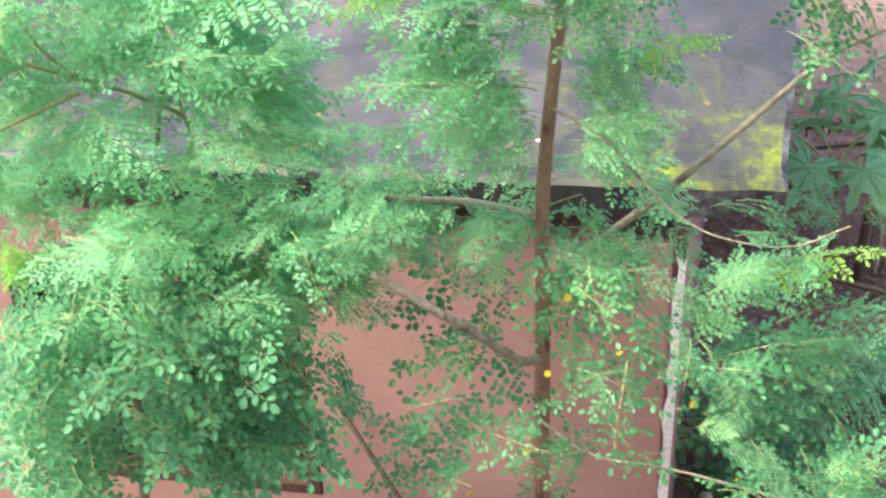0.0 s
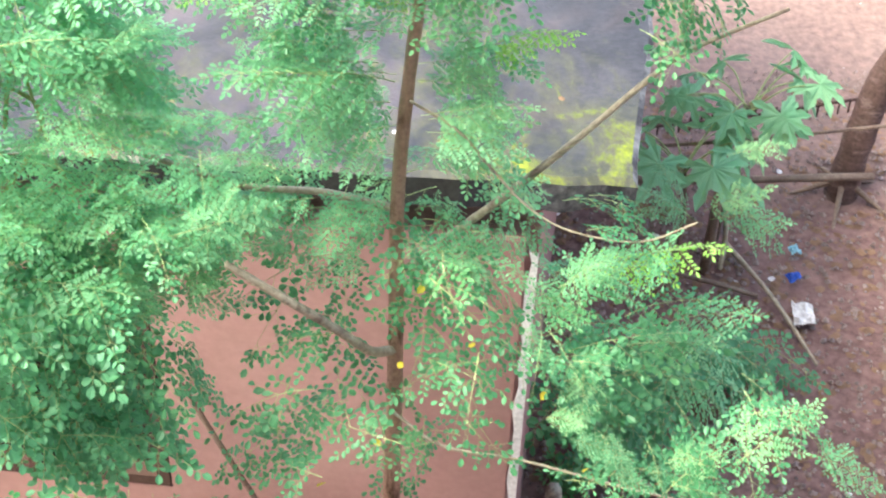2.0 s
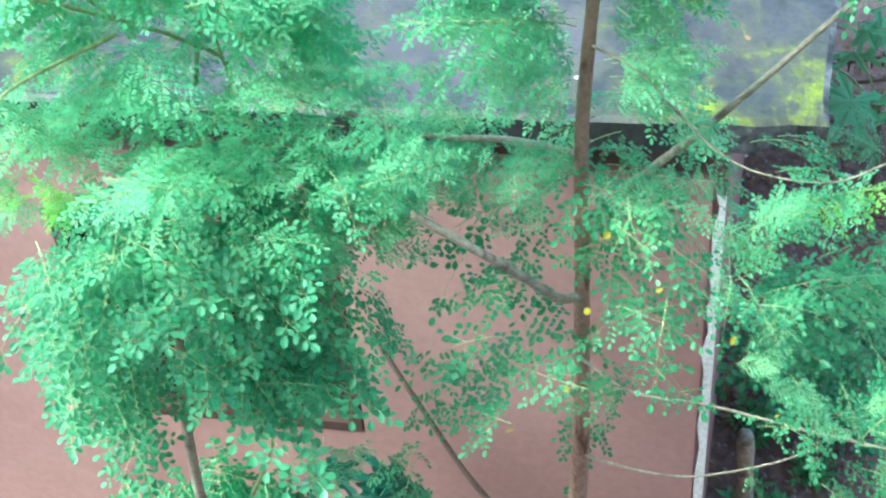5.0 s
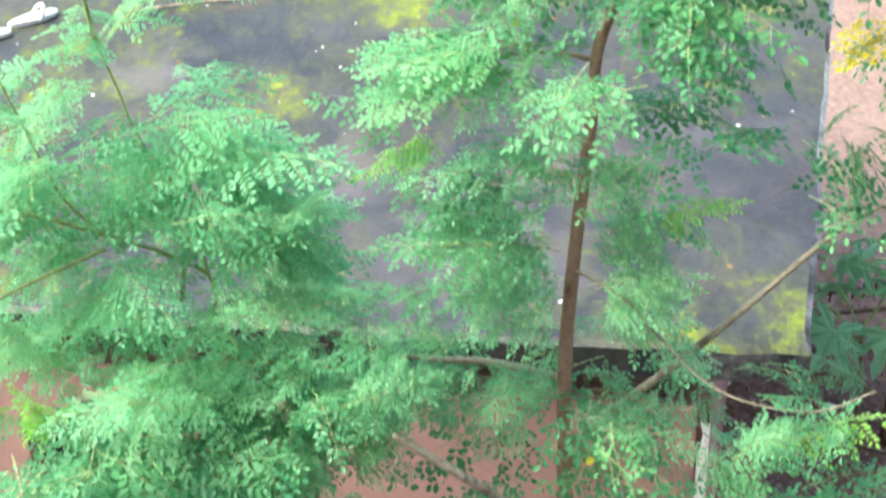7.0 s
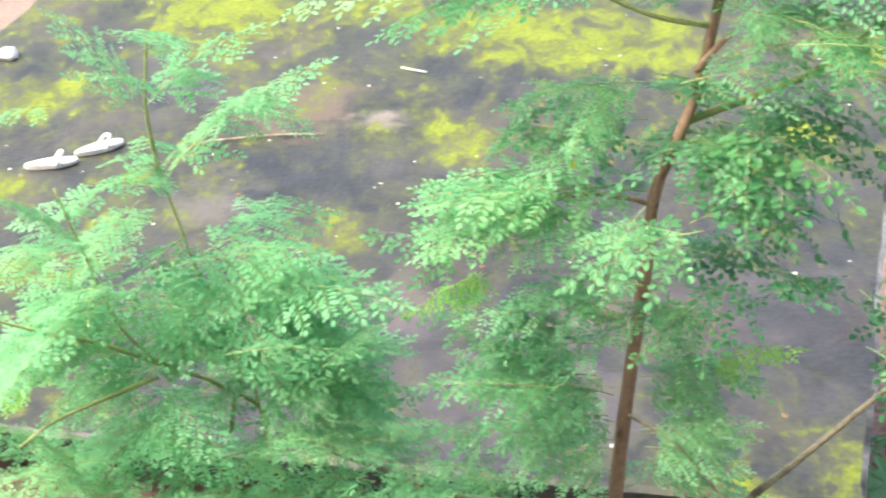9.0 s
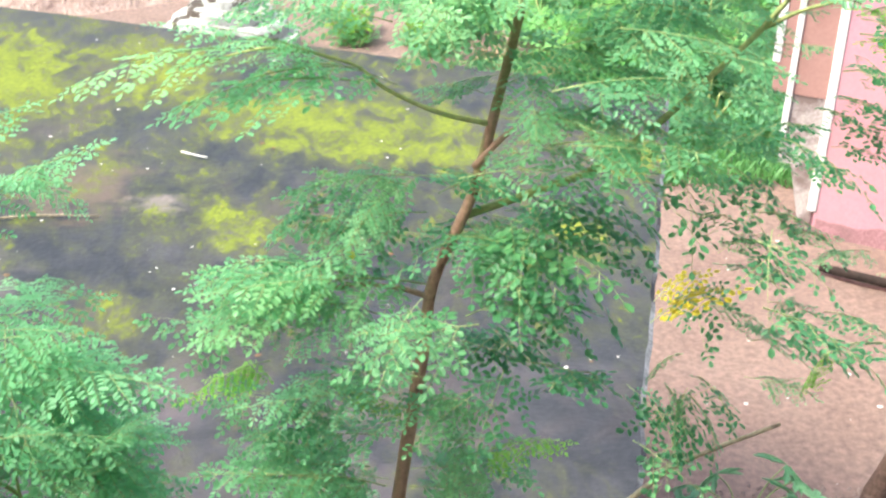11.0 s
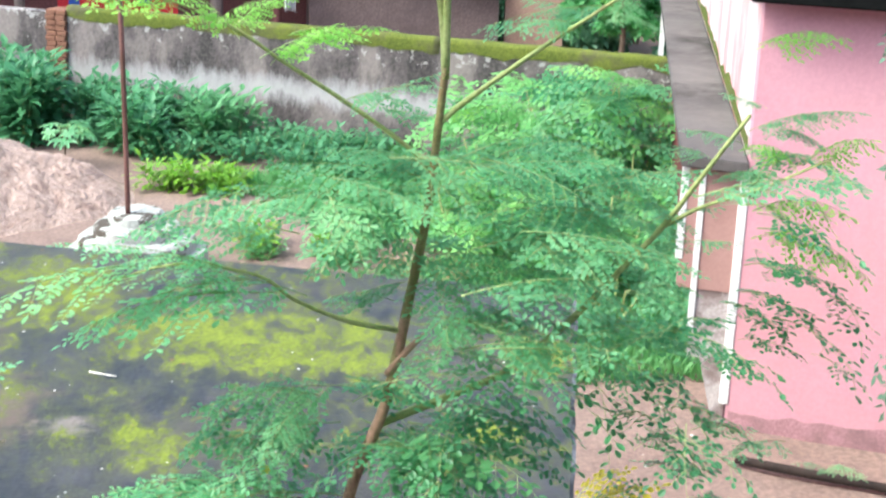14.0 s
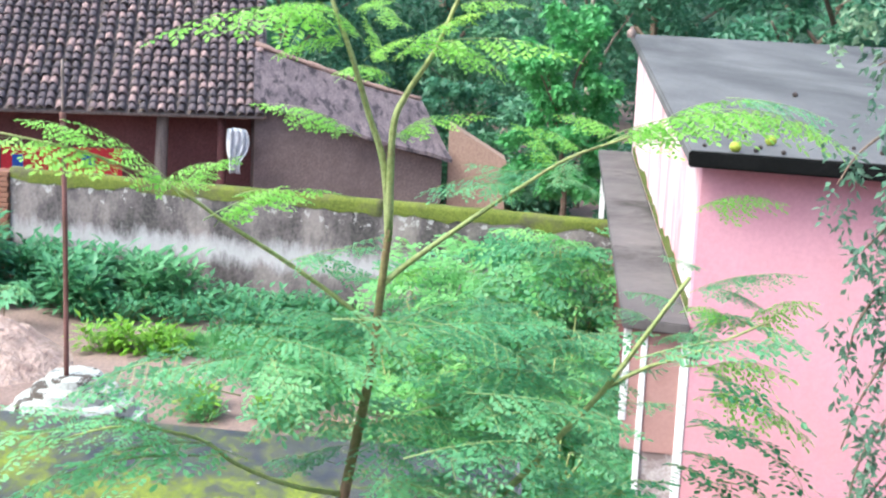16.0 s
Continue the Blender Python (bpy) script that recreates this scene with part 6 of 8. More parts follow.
for c in (((-0.66, 2.14, 2.93), 0.10, 0.05, 5), ((-0.52, 2.14, 2.86), 0.10, 0.05, 5), ((-0.36, 2.16, 2.86), 0.10, 0.05, 4), ((-0.58, 2.12, 2.76), 0.12, 0.05, 5), ((-0.78, 2.10, 2.80), 0.10, 0.06, 5)):
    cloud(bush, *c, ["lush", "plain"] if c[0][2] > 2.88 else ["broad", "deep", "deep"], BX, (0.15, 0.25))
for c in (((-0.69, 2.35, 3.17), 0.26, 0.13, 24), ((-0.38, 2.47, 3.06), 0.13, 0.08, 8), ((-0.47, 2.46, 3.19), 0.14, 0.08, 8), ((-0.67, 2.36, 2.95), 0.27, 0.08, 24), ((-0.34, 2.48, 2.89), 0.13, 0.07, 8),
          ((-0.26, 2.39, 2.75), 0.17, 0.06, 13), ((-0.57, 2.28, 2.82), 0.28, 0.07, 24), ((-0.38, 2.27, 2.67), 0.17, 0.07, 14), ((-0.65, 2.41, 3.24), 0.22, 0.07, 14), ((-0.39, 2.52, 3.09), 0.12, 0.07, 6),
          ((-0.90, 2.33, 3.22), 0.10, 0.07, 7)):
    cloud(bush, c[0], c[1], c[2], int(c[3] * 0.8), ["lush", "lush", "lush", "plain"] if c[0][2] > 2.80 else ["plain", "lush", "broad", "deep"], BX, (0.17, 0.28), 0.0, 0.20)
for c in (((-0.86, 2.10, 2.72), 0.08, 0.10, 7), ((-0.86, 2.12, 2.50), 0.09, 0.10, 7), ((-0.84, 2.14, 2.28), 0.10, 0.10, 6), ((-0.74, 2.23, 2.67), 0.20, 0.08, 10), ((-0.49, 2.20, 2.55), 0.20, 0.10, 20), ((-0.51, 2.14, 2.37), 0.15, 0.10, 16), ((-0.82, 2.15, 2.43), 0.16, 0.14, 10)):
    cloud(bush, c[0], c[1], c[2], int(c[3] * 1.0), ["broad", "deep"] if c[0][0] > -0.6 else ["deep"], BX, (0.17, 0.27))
for c in (((-0.82, 2.36, 3.37), 0.13, 0.11, 7), ((-0.62, 2.42, 3.78), 0.14, 0.05, 4), ((-0.47, 2.46, 3.67), 0.09, 0.03, 3), ((-0.62, 2.42, 3.62), 0.09, 0.06, 4), ((-0.77, 2.38, 3.48), 0.09, 0.06, 4), ((-0.45, 2.51, 3.43), 0.08, 0.02, 2)):
    cloud(bush, *c, ["lush"], BX, (0.12, 0.2), 0.4)
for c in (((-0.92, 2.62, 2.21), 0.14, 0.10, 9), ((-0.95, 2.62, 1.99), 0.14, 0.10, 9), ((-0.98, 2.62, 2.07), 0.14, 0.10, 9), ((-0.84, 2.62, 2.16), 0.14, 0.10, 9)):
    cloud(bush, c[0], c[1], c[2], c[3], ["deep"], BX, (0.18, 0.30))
# later leaves over the slab front, along its edge and low beside the wall
frond(tree, (0.05, 2.30, 3.20), (-0.09, 2.34, 3.21), "fine")
frond(tree, (0.05, 2.30, 3.16), (-0.07, 2.32, 3.26), "fine")
frond(tree, (0.20, 2.30, 3.11), (-0.07, 2.25, 3.16), "fine")
frond(tree, (0.19, 2.30, 3.07), (-0.07, 2.28, 3.06), "lush")
frond(tree, (0.20, 2.30, 3.13), (0.06, 2.35, 3.11), "fine")
frond(tree, (0.20, 2.30, 3.02), (-0.00, 2.25, 3.01), "lush")
frond(tree, (0.20, 2.30, 2.94), (0.05, 2.27, 2.93), "fine")
frond(tree, (0.24, 2.30, 3.16), (0.41, 2.35, 3.12), "fine")
frond(tree, (0.25, 2.30, 3.04), (0.45, 2.26, 3.08), "fine")
frond(tree, (0.26, 2.30, 2.99), (0.43, 2.26, 3.00), "lush")
frond(tree, (0.25, 2.30, 2.94), (0.39, 2.33, 2.87), "fine")
frond(tree, (0.24, 2.30, 3.12), (0.40, 2.34, 3.05), "fine")
frond(tree, (0.09, 2.30, 3.11), (-0.03, 2.35, 3.13), "fine")
frond(tree, (0.11, 2.30, 3.03), (0.03, 2.24, 3.00), "fine")
frond(tree, (0.24, 2.30, 3.27), (0.39, 2.33, 3.29), "fine")
frond(tree, (0.13, 2.30, 3.26), (0.00, 2.34, 3.26), "fine")
frond(tree, (0.26, 2.30, 3.21), (0.49, 2.34, 3.17), "fine")
frond(tree, (-0.42, 2.24, 3.15), (-0.24, 2.27, 3.18), "fine")
frond(tree, (-0.38, 2.24, 3.11), (-0.21, 2.27, 3.05), "fine")
frond(tree, (-0.34, 2.24, 3.23), (-0.24, 2.27, 3.30), "fine")
frond(tree, (-0.45, 2.24, 3.09), (-0.29, 2.20, 3.05), "fine")
frond(tree, (-0.27, 2.24, 2.95), (-0.44, 2.20, 2.89), "lush")
frond(tree, (-0.11, 2.24, 2.91), (-0.24, 2.21, 2.89), "fine")
frond(tree, (0.04, 2.24, 2.89), (-0.08, 2.27, 2.83), "lush")
frond(tree, (-0.50, 2.24, 2.97), (-0.64, 2.19, 2.93), "lush")
frond(tree, (-0.44, 2.24, 2.95), (-0.54, 2.19, 2.91), "fine")
frond(tree, (-0.37, 2.24, 2.97), (-0.23, 2.27, 2.86), "fine")
frond(tree, (-0.69, 2.24, 2.97), (-0.85, 2.19, 2.93), "lush")
frond(tree, (-0.77, 2.24, 3.02), (-0.98, 2.20, 3.00), "fine")
frond(tree, (-0.09, 2.24, 3.00), (-0.20, 2.26, 2.97), "fine")
frond(tree, (-0.00, 2.24, 2.94), (-0.13, 2.27, 2.98), "fine")
frond(tree, (0.76, 2.02, 2.28), (0.92, 1.99, 2.38), "plain")
frond(tree, (0.77, 2.02, 2.17), (1.00, 1.99, 2.14), "plain")
frond(tree, (0.79, 2.02, 2.08), (0.98, 1.98, 1.99), "plain")
frond(tree, (0.86, 2.02, 1.95), (1.12, 1.98, 1.88), "plain")
frond(tree, (0.71, 2.02, 2.05), (0.86, 1.97, 1.91), "fine")
frond(tree, (0.75, 1.98, 2.34), (0.83, 1.93, 2.42), "plain")
frond(tree, (0.54, 1.98, 2.43), (0.61, 1.93, 2.45), "plain")
frond(tree, (0.77, 1.98, 2.27), (0.87, 1.93, 2.30), "plain")
frond(tree, (0.73, 1.98, 2.18), (0.80, 1.93, 2.13), "sparse")
frond(tree, (0.54, 1.98, 2.30), (0.60, 1.93, 2.38), "sparse")
frond(tree, (0.64, 1.98, 2.31), (0.71, 1.93, 2.32), "plain")
frond(tree, (0.62, 1.98, 1.98), (0.68, 1.93, 1.98), "sparse")
frond(tree, (0.75, 1.98, 2.01), (0.82, 1.93, 2.03), "sparse")
frond(tree, (1.02, 1.98, 1.98), (1.14, 1.93, 2.07), "fine")
frond(tree, (0.87, 1.98, 2.03), (0.99, 1.93, 2.02), "fine")
frond(tree, (0.48, 1.98, 2.50), (0.54, 1.93, 2.54), "plain")
frond(tree, (0.65, 1.98, 2.20), (0.70, 1.93, 2.16), "sparse")
frond(tree, (0.52, 1.98, 2.18), (0.56, 1.93, 2.14), "sparse")
for t_ in (tree, bush):
    join_spare(t_)


# ---- broad-leaved plants ----
def blade(V, Fc, base, way, normal, length, width, fold=0.12):
    """A pointed leaf blade in four faces."""
    side = way.cross(normal).normalized()
    k = len(V)
    V.extend((base, base + way * length * 0.45 + side * width * 0.5 + normal * width * fold, base + way * length * 0.45, base + way * length * 0.45 - side * width * 0.5 + normal * width * fold, base + way * length - normal * length * 0.12))
    Fc.extend(((k, k + 1, k + 2), (k, k + 2, k + 3), (k + 1, k + 4, k + 2), (k + 2, k + 4, k + 3)))


def from_lists(name, V, Fc, material, parent=None, label=""):
    me = bpy.data.meshes.new(name)
    me.from_pydata(V, [], Fc)
    me.materials.append(material)
    ob = new(name, me)
    ob.parent = parent
    return tagged(ob, label)


def papaya_leaf(size, seed, material=PAPAYA):
    """A deeply cut palmate leaf lying in the xy plane, its stalk end at the origin: seven lobes, each with side teeth."""
    rnd = random.Random(seed)
    bm = bmesh.new()
    c = bm.verts.new((0, 0, 0.03 * size))
    ring = []
    for i in range(7):
        a = radians(-135 + 45 * i)
        ln = size * (1.0, 0.95, 0.85)[min(2, abs(i - 3))] * rnd.uniform(0.9, 1.05)
        d, s = Vector((math.cos(a), math.sin(a), 0)), Vector((-math.sin(a), math.cos(a), 0))
        for f, w, z in ((0.22, -0.08, 0.02), (0.45, -0.20, -0.04), (0.57, -0.09, -0.06), (0.75, -0.15, -0.14), (1.0, 0.0, -0.30), (0.75, 0.15, -0.14), (0.57, 0.09, -0.06), (0.45, 0.20, -0.04)):
            p = d * ln * f + s * ln * w
            ring.append(bm.verts.new((p.x, p.y, z * size)))
    k = len(ring)
    for i in range(k):
        if i == k - 1:
            continue
        bm.faces.new((c, ring[i], ring[i + 1]))
    return mesh_of("leaf", bm, material)


LEAVES = [papaya_leaf(0.17, 1), papaya_leaf(0.145, 2), papaya_leaf(0.195, 3)]
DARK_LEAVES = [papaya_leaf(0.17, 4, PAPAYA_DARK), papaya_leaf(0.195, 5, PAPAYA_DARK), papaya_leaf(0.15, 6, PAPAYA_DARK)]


def papaya(at, height, n, seed, reach=0.32, label="young papaya plant with large deeply cut leaves", up=(0.1, 0.6), leaves=LEAVES):
    rnd = random.Random(seed)
    t = thing("papaya_plant", label, "plant", "papaya plants")
    x, y, z = at
    top = Vector((x + rnd.uniform(-0.05, 0.05), y, z + height))
    stem("stalk", [(x, y, z - 0.05), (x + 0.01, y, z + height * 0.5), tuple(top)], 0.013, 0.008, DRY, t)
    for i in range(n):
        a = 2.4 * i + rnd.uniform(-0.3, 0.3)
        e = rnd.uniform(*up)
        ln = reach * rnd.uniform(0.7, 1.15)
        end = top + Vector((math.cos(a) * math.cos(e), math.sin(a) * math.cos(e), math.sin(e))) * ln
        stem("leaf_stalk", [tuple(top - Vector((0, 0, rnd.uniform(0, 0.1)))), tuple(top.lerp(end, 0.5) + Vector((0, 0, 0.03))), tuple(end)], 0.005, 0.003, STALK, t, "", 5)
        ob = new("leaf", leaves[rnd.randrange(3)])
        ob.parent = t
        ob.matrix_basis = Matrix.Translation(end) @ pose(0, 0, 0, rnd.uniform(-30, 30), rnd.uniform(5, 45), math.degrees(a)) @ Matrix.Scale(rnd.uniform(0.8, 1.15), 4)
    return t


papaya((1.80, 5.15, 0.0), 0.66, 11, 3)
papaya((2.08, 5.38, 0.0), 0.80, 11, 6, 0.32)
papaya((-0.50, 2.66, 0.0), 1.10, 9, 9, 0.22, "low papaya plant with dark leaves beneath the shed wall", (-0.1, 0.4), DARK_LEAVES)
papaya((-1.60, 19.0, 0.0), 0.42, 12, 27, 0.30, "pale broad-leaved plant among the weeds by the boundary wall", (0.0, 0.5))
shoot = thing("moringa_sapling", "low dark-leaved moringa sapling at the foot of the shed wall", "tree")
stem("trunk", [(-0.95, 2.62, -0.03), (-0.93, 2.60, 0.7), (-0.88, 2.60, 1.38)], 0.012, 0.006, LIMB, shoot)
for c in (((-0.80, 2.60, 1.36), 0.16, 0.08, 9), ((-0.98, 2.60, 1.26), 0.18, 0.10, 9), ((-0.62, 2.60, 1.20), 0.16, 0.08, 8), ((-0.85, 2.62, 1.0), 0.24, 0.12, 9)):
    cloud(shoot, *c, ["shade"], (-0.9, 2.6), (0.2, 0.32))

low = thing("moringa_sapling", "low dark-leaved moringa sapling on the bare soil", "tree")
stem("trunk", [(1.45, 4.05, -0.03), (1.48, 4.05, 0.3), (1.55, 4.1, 0.6)], 0.012, 0.006, LIMB, low)
for c in (((1.55, 4.15, 0.42), 0.34, 0.14, 18), ((1.25, 3.75, 0.45), 0.22, 0.12, 10), ((1.75, 4.25, 0.30), 0.2, 0.08, 7), ((1.15, 3.6, 0.75), 0.2, 0.1, 7)):
    cloud(low, *c, ["deep"], (1.5, 4.1), (0.3, 0.5))


def weed(seed, height, spread, n_stems, leaf, material, name, label, category="plant", group="weeds along the wall"):
    """A leafy weed: a few stems with leaves all the way up."""
    rnd = random.Random(seed)
    t = thing(name, label, category, group)
    V, Fc = [], []
    for s in range(n_stems):
        a, r = rnd.uniform(0, 6.28), spread * math.sqrt(rnd.random())
        foot = Vector((math.cos(a) * r * 0.5, math.sin(a) * r * 0.5, -0.03))
        top = Vector((math.cos(a) * r, math.sin(a) * r, height * rnd.uniform(0.65, 1.0)))
        part("stem", tube(bmesh.new(), [tuple(foot), tuple(foot.lerp(top, 0.5) + Vector((0, 0, 0.02))), tuple(top)], 0.009, 0.004, 5, 2), STALK, t)
        k = int(height * 95)
        for i in range(k):
            f = 0.12 + 0.88 * i / k
            p = foot.lerp(top, f)
            b = i * 2.4 + rnd.uniform(-0.5, 0.5)
            e = rnd.uniform(-0.5, 0.5) + 0.4 * f
            way = Vector((math.cos(b) * math.cos(e), math.sin(b) * math.cos(e), math.sin(e)))
            nn = (Vector((0, 0, 1)) - way * way.z).normalized()
            ln = leaf * rnd.uniform(0.6, 1.15)
            blade(V, Fc, p + way * leaf * rnd.uniform(0.05, 0.9), way, nn, ln, ln * 0.42)
    from_lists("foliage", V, Fc, material, t)
    return t


WEED_BRIGHT = leaf_material("bright_weed_leaf", (0.10, 0.28, 0.02), (0.26, 0.46, 0.05), 0.35)
WEED_MID = leaf_material("shrub_leaf", (0.05, 0.22, 0.06), (0.13, 0.40, 0.12), 0.35)
WEED_GRASS = leaf_material("ground_weed_leaf", (0.055, 0.21, 0.055), (0.19, 0.43, 0.15), 0.35)
w1 = weed(1, 1.0, 0.45, 12, 0.26, WEED, "weed", "tall leafy green weed at the foot of the boundary wall")
w2 = weed(2, 0.66, 0.48, 12, 0.24, WEED, "weed", "leafy green weed at the foot of the boundary wall")
w3 = weed(3, 0.36, 0.5, 12, 0.16, WEED, "weed", "low green weed at the foot of the boundary wall")
spots = {w1: [], w2: [], w3: []}
for i, d in enumerate((-0.7, 0.25, 1.0, 1.75, 2.5, 3.2, 3.9, 4.6, 5.2)):
    spots[(w1, w1, w2, w2, w2, w2, w3, w3, w3)[i]].append((*along(F0, F1, d, -0.75 - 0.25 * (i % 2)), i * 50))
for i, d in enumerate((-1.4, -0.4, 0.6, 1.5, 2.3, 3.0, 3.8, 4.7, 5.6, 6.3)):
    spots[(w1, w2, w1, w3, w2, w3, w3, w3, w3, w3)[i]].append((*along(F0, F1, d, -1.5 - 0.2 * (i % 3)), i * 77))
for w, L in spots.items():
    for j, (x, y, a) in enumerate(L):
        if j:
            copy_thing(w, pose(x, y, 0, 0, 0, a))
        else:
            w.matrix_basis = pose(x, y, 0, 0, 0, a)
b1 = weed(5, 0.34, 0.30, 12, 0.15, WEED_BRIGHT, "bright_weed", "low yellow-green weed on the bare ground", group="bright weeds")
b1.matrix_basis = pose(0.19, 17.8, 0)
for x, y, k in ((-0.3, 17.9, 1.0), (0.72, 15.3, 0.85), (0.5, 17.6, 0.9), (4.3, 15.6, 0.8), (1.5, 15.0, 0.7)):
    copy_thing(b1, pose(x, y, 0, 0, 0, x * 90) @ Matrix.Scale(k, 4))
def moringa_shrub(at, height, reach, n, seed, kinds, label):
    """A bushy moringa sapling: pale stems rising from one foot, large divided leaves along them."""
    rnd = random.Random(seed)
    t = thing("moringa_shrub", label, "shrub", "shrubs by the lean-to")
    x, y = at
    for k in range(5):
        a = k * 1.26 + rnd.uniform(-0.3, 0.3)
        top = Vector((x + math.cos(a) * reach * 0.6, y + math.sin(a) * reach * 0.6, height * rnd.uniform(0.6, 0.85)))
        pts = [Vector((x, y, -0.05)), Vector((x, y, 0)).lerp(top, 0.5) + Vector((math.cos(a) * 0.08, math.sin(a) * 0.08, -0.05)), top]
        stem("branch", [tuple(p) for p in pts], 0.020, 0.008, TWIG, t, "", 6)
        for i in range(n // 5):
            f = 1.0 if i < 3 else rnd.uniform(0.25, 1.0)
            b = pts[0].lerp(pts[1], f * 2) if f < 0.5 else pts[1].lerp(pts[2], f * 2 - 1)
            h = a + rnd.uniform(-1.7, 1.7)
            ln = rnd.uniform(0.5, 0.95)
            frond(t, b, b + Vector((math.cos(h), math.sin(h), rnd.uniform(-0.25, 0.45))) * ln, kinds[rnd.randrange(len(kinds))], rnd.uniform(-20, 20), ln, (rnd.gauss(0, 0.15), rnd.gauss(-0.30, 0.15), 1.0))
    return t


for x, y, h, r, n, seed, kinds in ((4.6, 17.4, 1.75, 1.0, 65, 1, ["far", "far_bright"]), (5.5, 17.3, 1.95, 0.9, 60, 2, ["far", "far_bright", "far_dark"]), (4.0, 18.3, 1.3, 0.9, 45, 9, ["far_bright", "far"]), (3.7, 16.6, 1.1, 0.9, 40, 3, ["far_bright", "far"]), (4.9, 15.6, 1.3, 0.8, 40, 4, ["far", "far_dark"]),
                                  (4.3, 14.2, 0.95, 0.7, 35, 5, ["far", "far_bright"]), (3.9, 12.6, 0.75, 0.55, 30, 6, ["far", "far_dark"]), (5.9, 18.2, 1.7, 0.7, 30, 7, ["far_dark", "far"]), (3.0, 15.4, 0.6, 0.7, 25, 8, ["far_bright"])):
    moringa_shrub((x, y), h, r, n, seed, kinds, "bushy moringa sapling with bright feathery leaves" if "far_bright" in kinds else "bushy moringa sapling with deep green leaves")
dry_tuft = thing("grass_tuft", "dry straw-coloured tuft of grass on the yard", "grass")
V, Fc = [], []
rnd = random.Random(8)
for i in range(420):
    a, r_ = rnd.uniform(0, 6.28), 0.35 * math.sqrt(rnd.random())
    p = Vector((2.35 + math.cos(a) * r_, 14.0 + math.sin(a) * r_, -0.02))
    blade(V, Fc, p, Vector((math.cos(a) * 0.6, math.sin(a) * 0.6, 0.8)).normalized(), Vector((-math.sin(a), math.cos(a), 0)), rnd.uniform(0.15, 0.38), 0.014)
from_lists("foliage", V, Fc, leaf_material("straw", (0.30, 0.20, 0.10), (0.48, 0.36, 0.20), 0.2, 0.8), dry_tuft)


g1 = weed(9, 0.26, 0.34, 10, 0.13, WEED_GRASS, "ground_weed", "low leafy green weed on the yard", group="ground weeds")
for i, (x, y) in enumerate(((1.9, 13.9), (1.55, 14.7), (1.3, 13.4), (2.0, 12.9), (2.7, 15.2), (1.9, 15.6), (2.3, 14.3), (2.5, 13.4), (2.9, 14.1), (3.4, 15.0), (3.1, 13.1),
                            (2.4, 16.3), (3.1, 16.2), (3.7, 16.6), (4.1, 16.2), (2.6, 17.3), (3.3, 17.6), (1.9, 16.9), (2.9, 18.4), (3.6, 12.6), (2.6, 12.2), (3.3, 11.6), (0.72, 15.0), (3.7, 14.1),
                            (0.98, 3.42), (1.12, 3.28), (1.22, 3.62), (1.40, 3.30), (1.05, 3.85), (1.62, 3.45))):
    m = pose(x, y, 0, 0, 0, i * 67) @ Matrix.Scale((0.75 + 0.12 * (i % 5)) * (0.42 if y < 5 else 1.0), 4)
    if i:
        copy_thing(g1, m)
    else:
        g1.matrix_basis = m


def grass():
    rnd = random.Random(12)
    V, Fc = [], []
    for _ in range(46000):
        x, y = rnd.uniform(0.2, 5.2), rnd.uniform(11.2, 20.2)
        if noise.noise(Vector((x * 0.7, y * 0.55, 5))) < -0.2 or (x < 1.6 and y < 16.8):
            continue
        h, a = rnd.uniform(0.05, 0.20), rnd.uniform(0, 6.28)
        d = Vector((math.cos(a), math.sin(a), 0)) * h * rnd.uniform(0.2, 0.8)
        s = Vector((-math.sin(a), math.cos(a), 0)) * rnd.uniform(0.008, 0.018)
        p = Vector((x, y, ground_height(x, y) - 0.01))
        k = len(V)
        V.extend((p - s, p + s, p + d * 0.6 + s * 0.8 + Vector((0, 0, h * 0.75)), p + d + Vector((0, 0, h))))
        Fc.extend(((k, k + 1, k + 2), (k, k + 2, k + 3)))
    ob = from_lists("grass", V, Fc, WEED_GRASS, None, "patchy green grass and ground weeds on the yard")
    return tagged(ob, category="grass", kind="stuff")


grass()


def scatter(name, n, box, size, material, label, category, flat=0.5, seed=3, z=None, keep=None):
    """Small loose bits strewn over a stretch of ground or roof."""
    rnd = random.Random(seed)
    V, Fc = [], []
    for _ in range(n):
        x, y = rnd.uniform(box[0], box[1]), rnd.uniform(box[2], box[3])
        if keep and not keep(x, y):
            continue
        s = size * rnd.uniform(0.4, 1.4)
        c = Vector((x, y, (ground_height(x, y) if z is None else z) + s * flat * 0.35))
        a = rnd.uniform(0, 6.28)
        k = len(V)
        for i in range(6):
            t = a + i * 1.047
            r = s * rnd.uniform(0.35, 0.6)
            V.append(c + Vector((math.cos(t) * r, math.sin(t) * r, rnd.uniform(-0.3, 0.1) * s * flat)))
        V.append(c + Vector((0, 0, s * flat * 0.5)))
        for i in range(6):
            Fc.append((k + i, k + (i + 1) % 6, k + 6))
    return tagged(from_lists(name, V, Fc, material, None, label), category=category, kind="stuff")


STONE = surface("grey_stone", (0.16, 0.11, 0.09), (0.34, 0.26, 0.23), 9, 60, 0.9, 0.4, 0.005)
PALE = surface("pale_flake", (0.55, 0.50, 0.46), (0.75, 0.72, 0.68), 9, 60, 0.8)
DEADLEAF = leaf_material("dead_leaf", (0.10, 0.05, 0.03), (0.30, 0.18, 0.10), 0.2, 0.8)
scatter("gravel", 5200, (0.8, 3.6, 2.6, 6.8), 0.027, STONE, "small stones and clods on damp soil", "gravel", 0.8, 3)
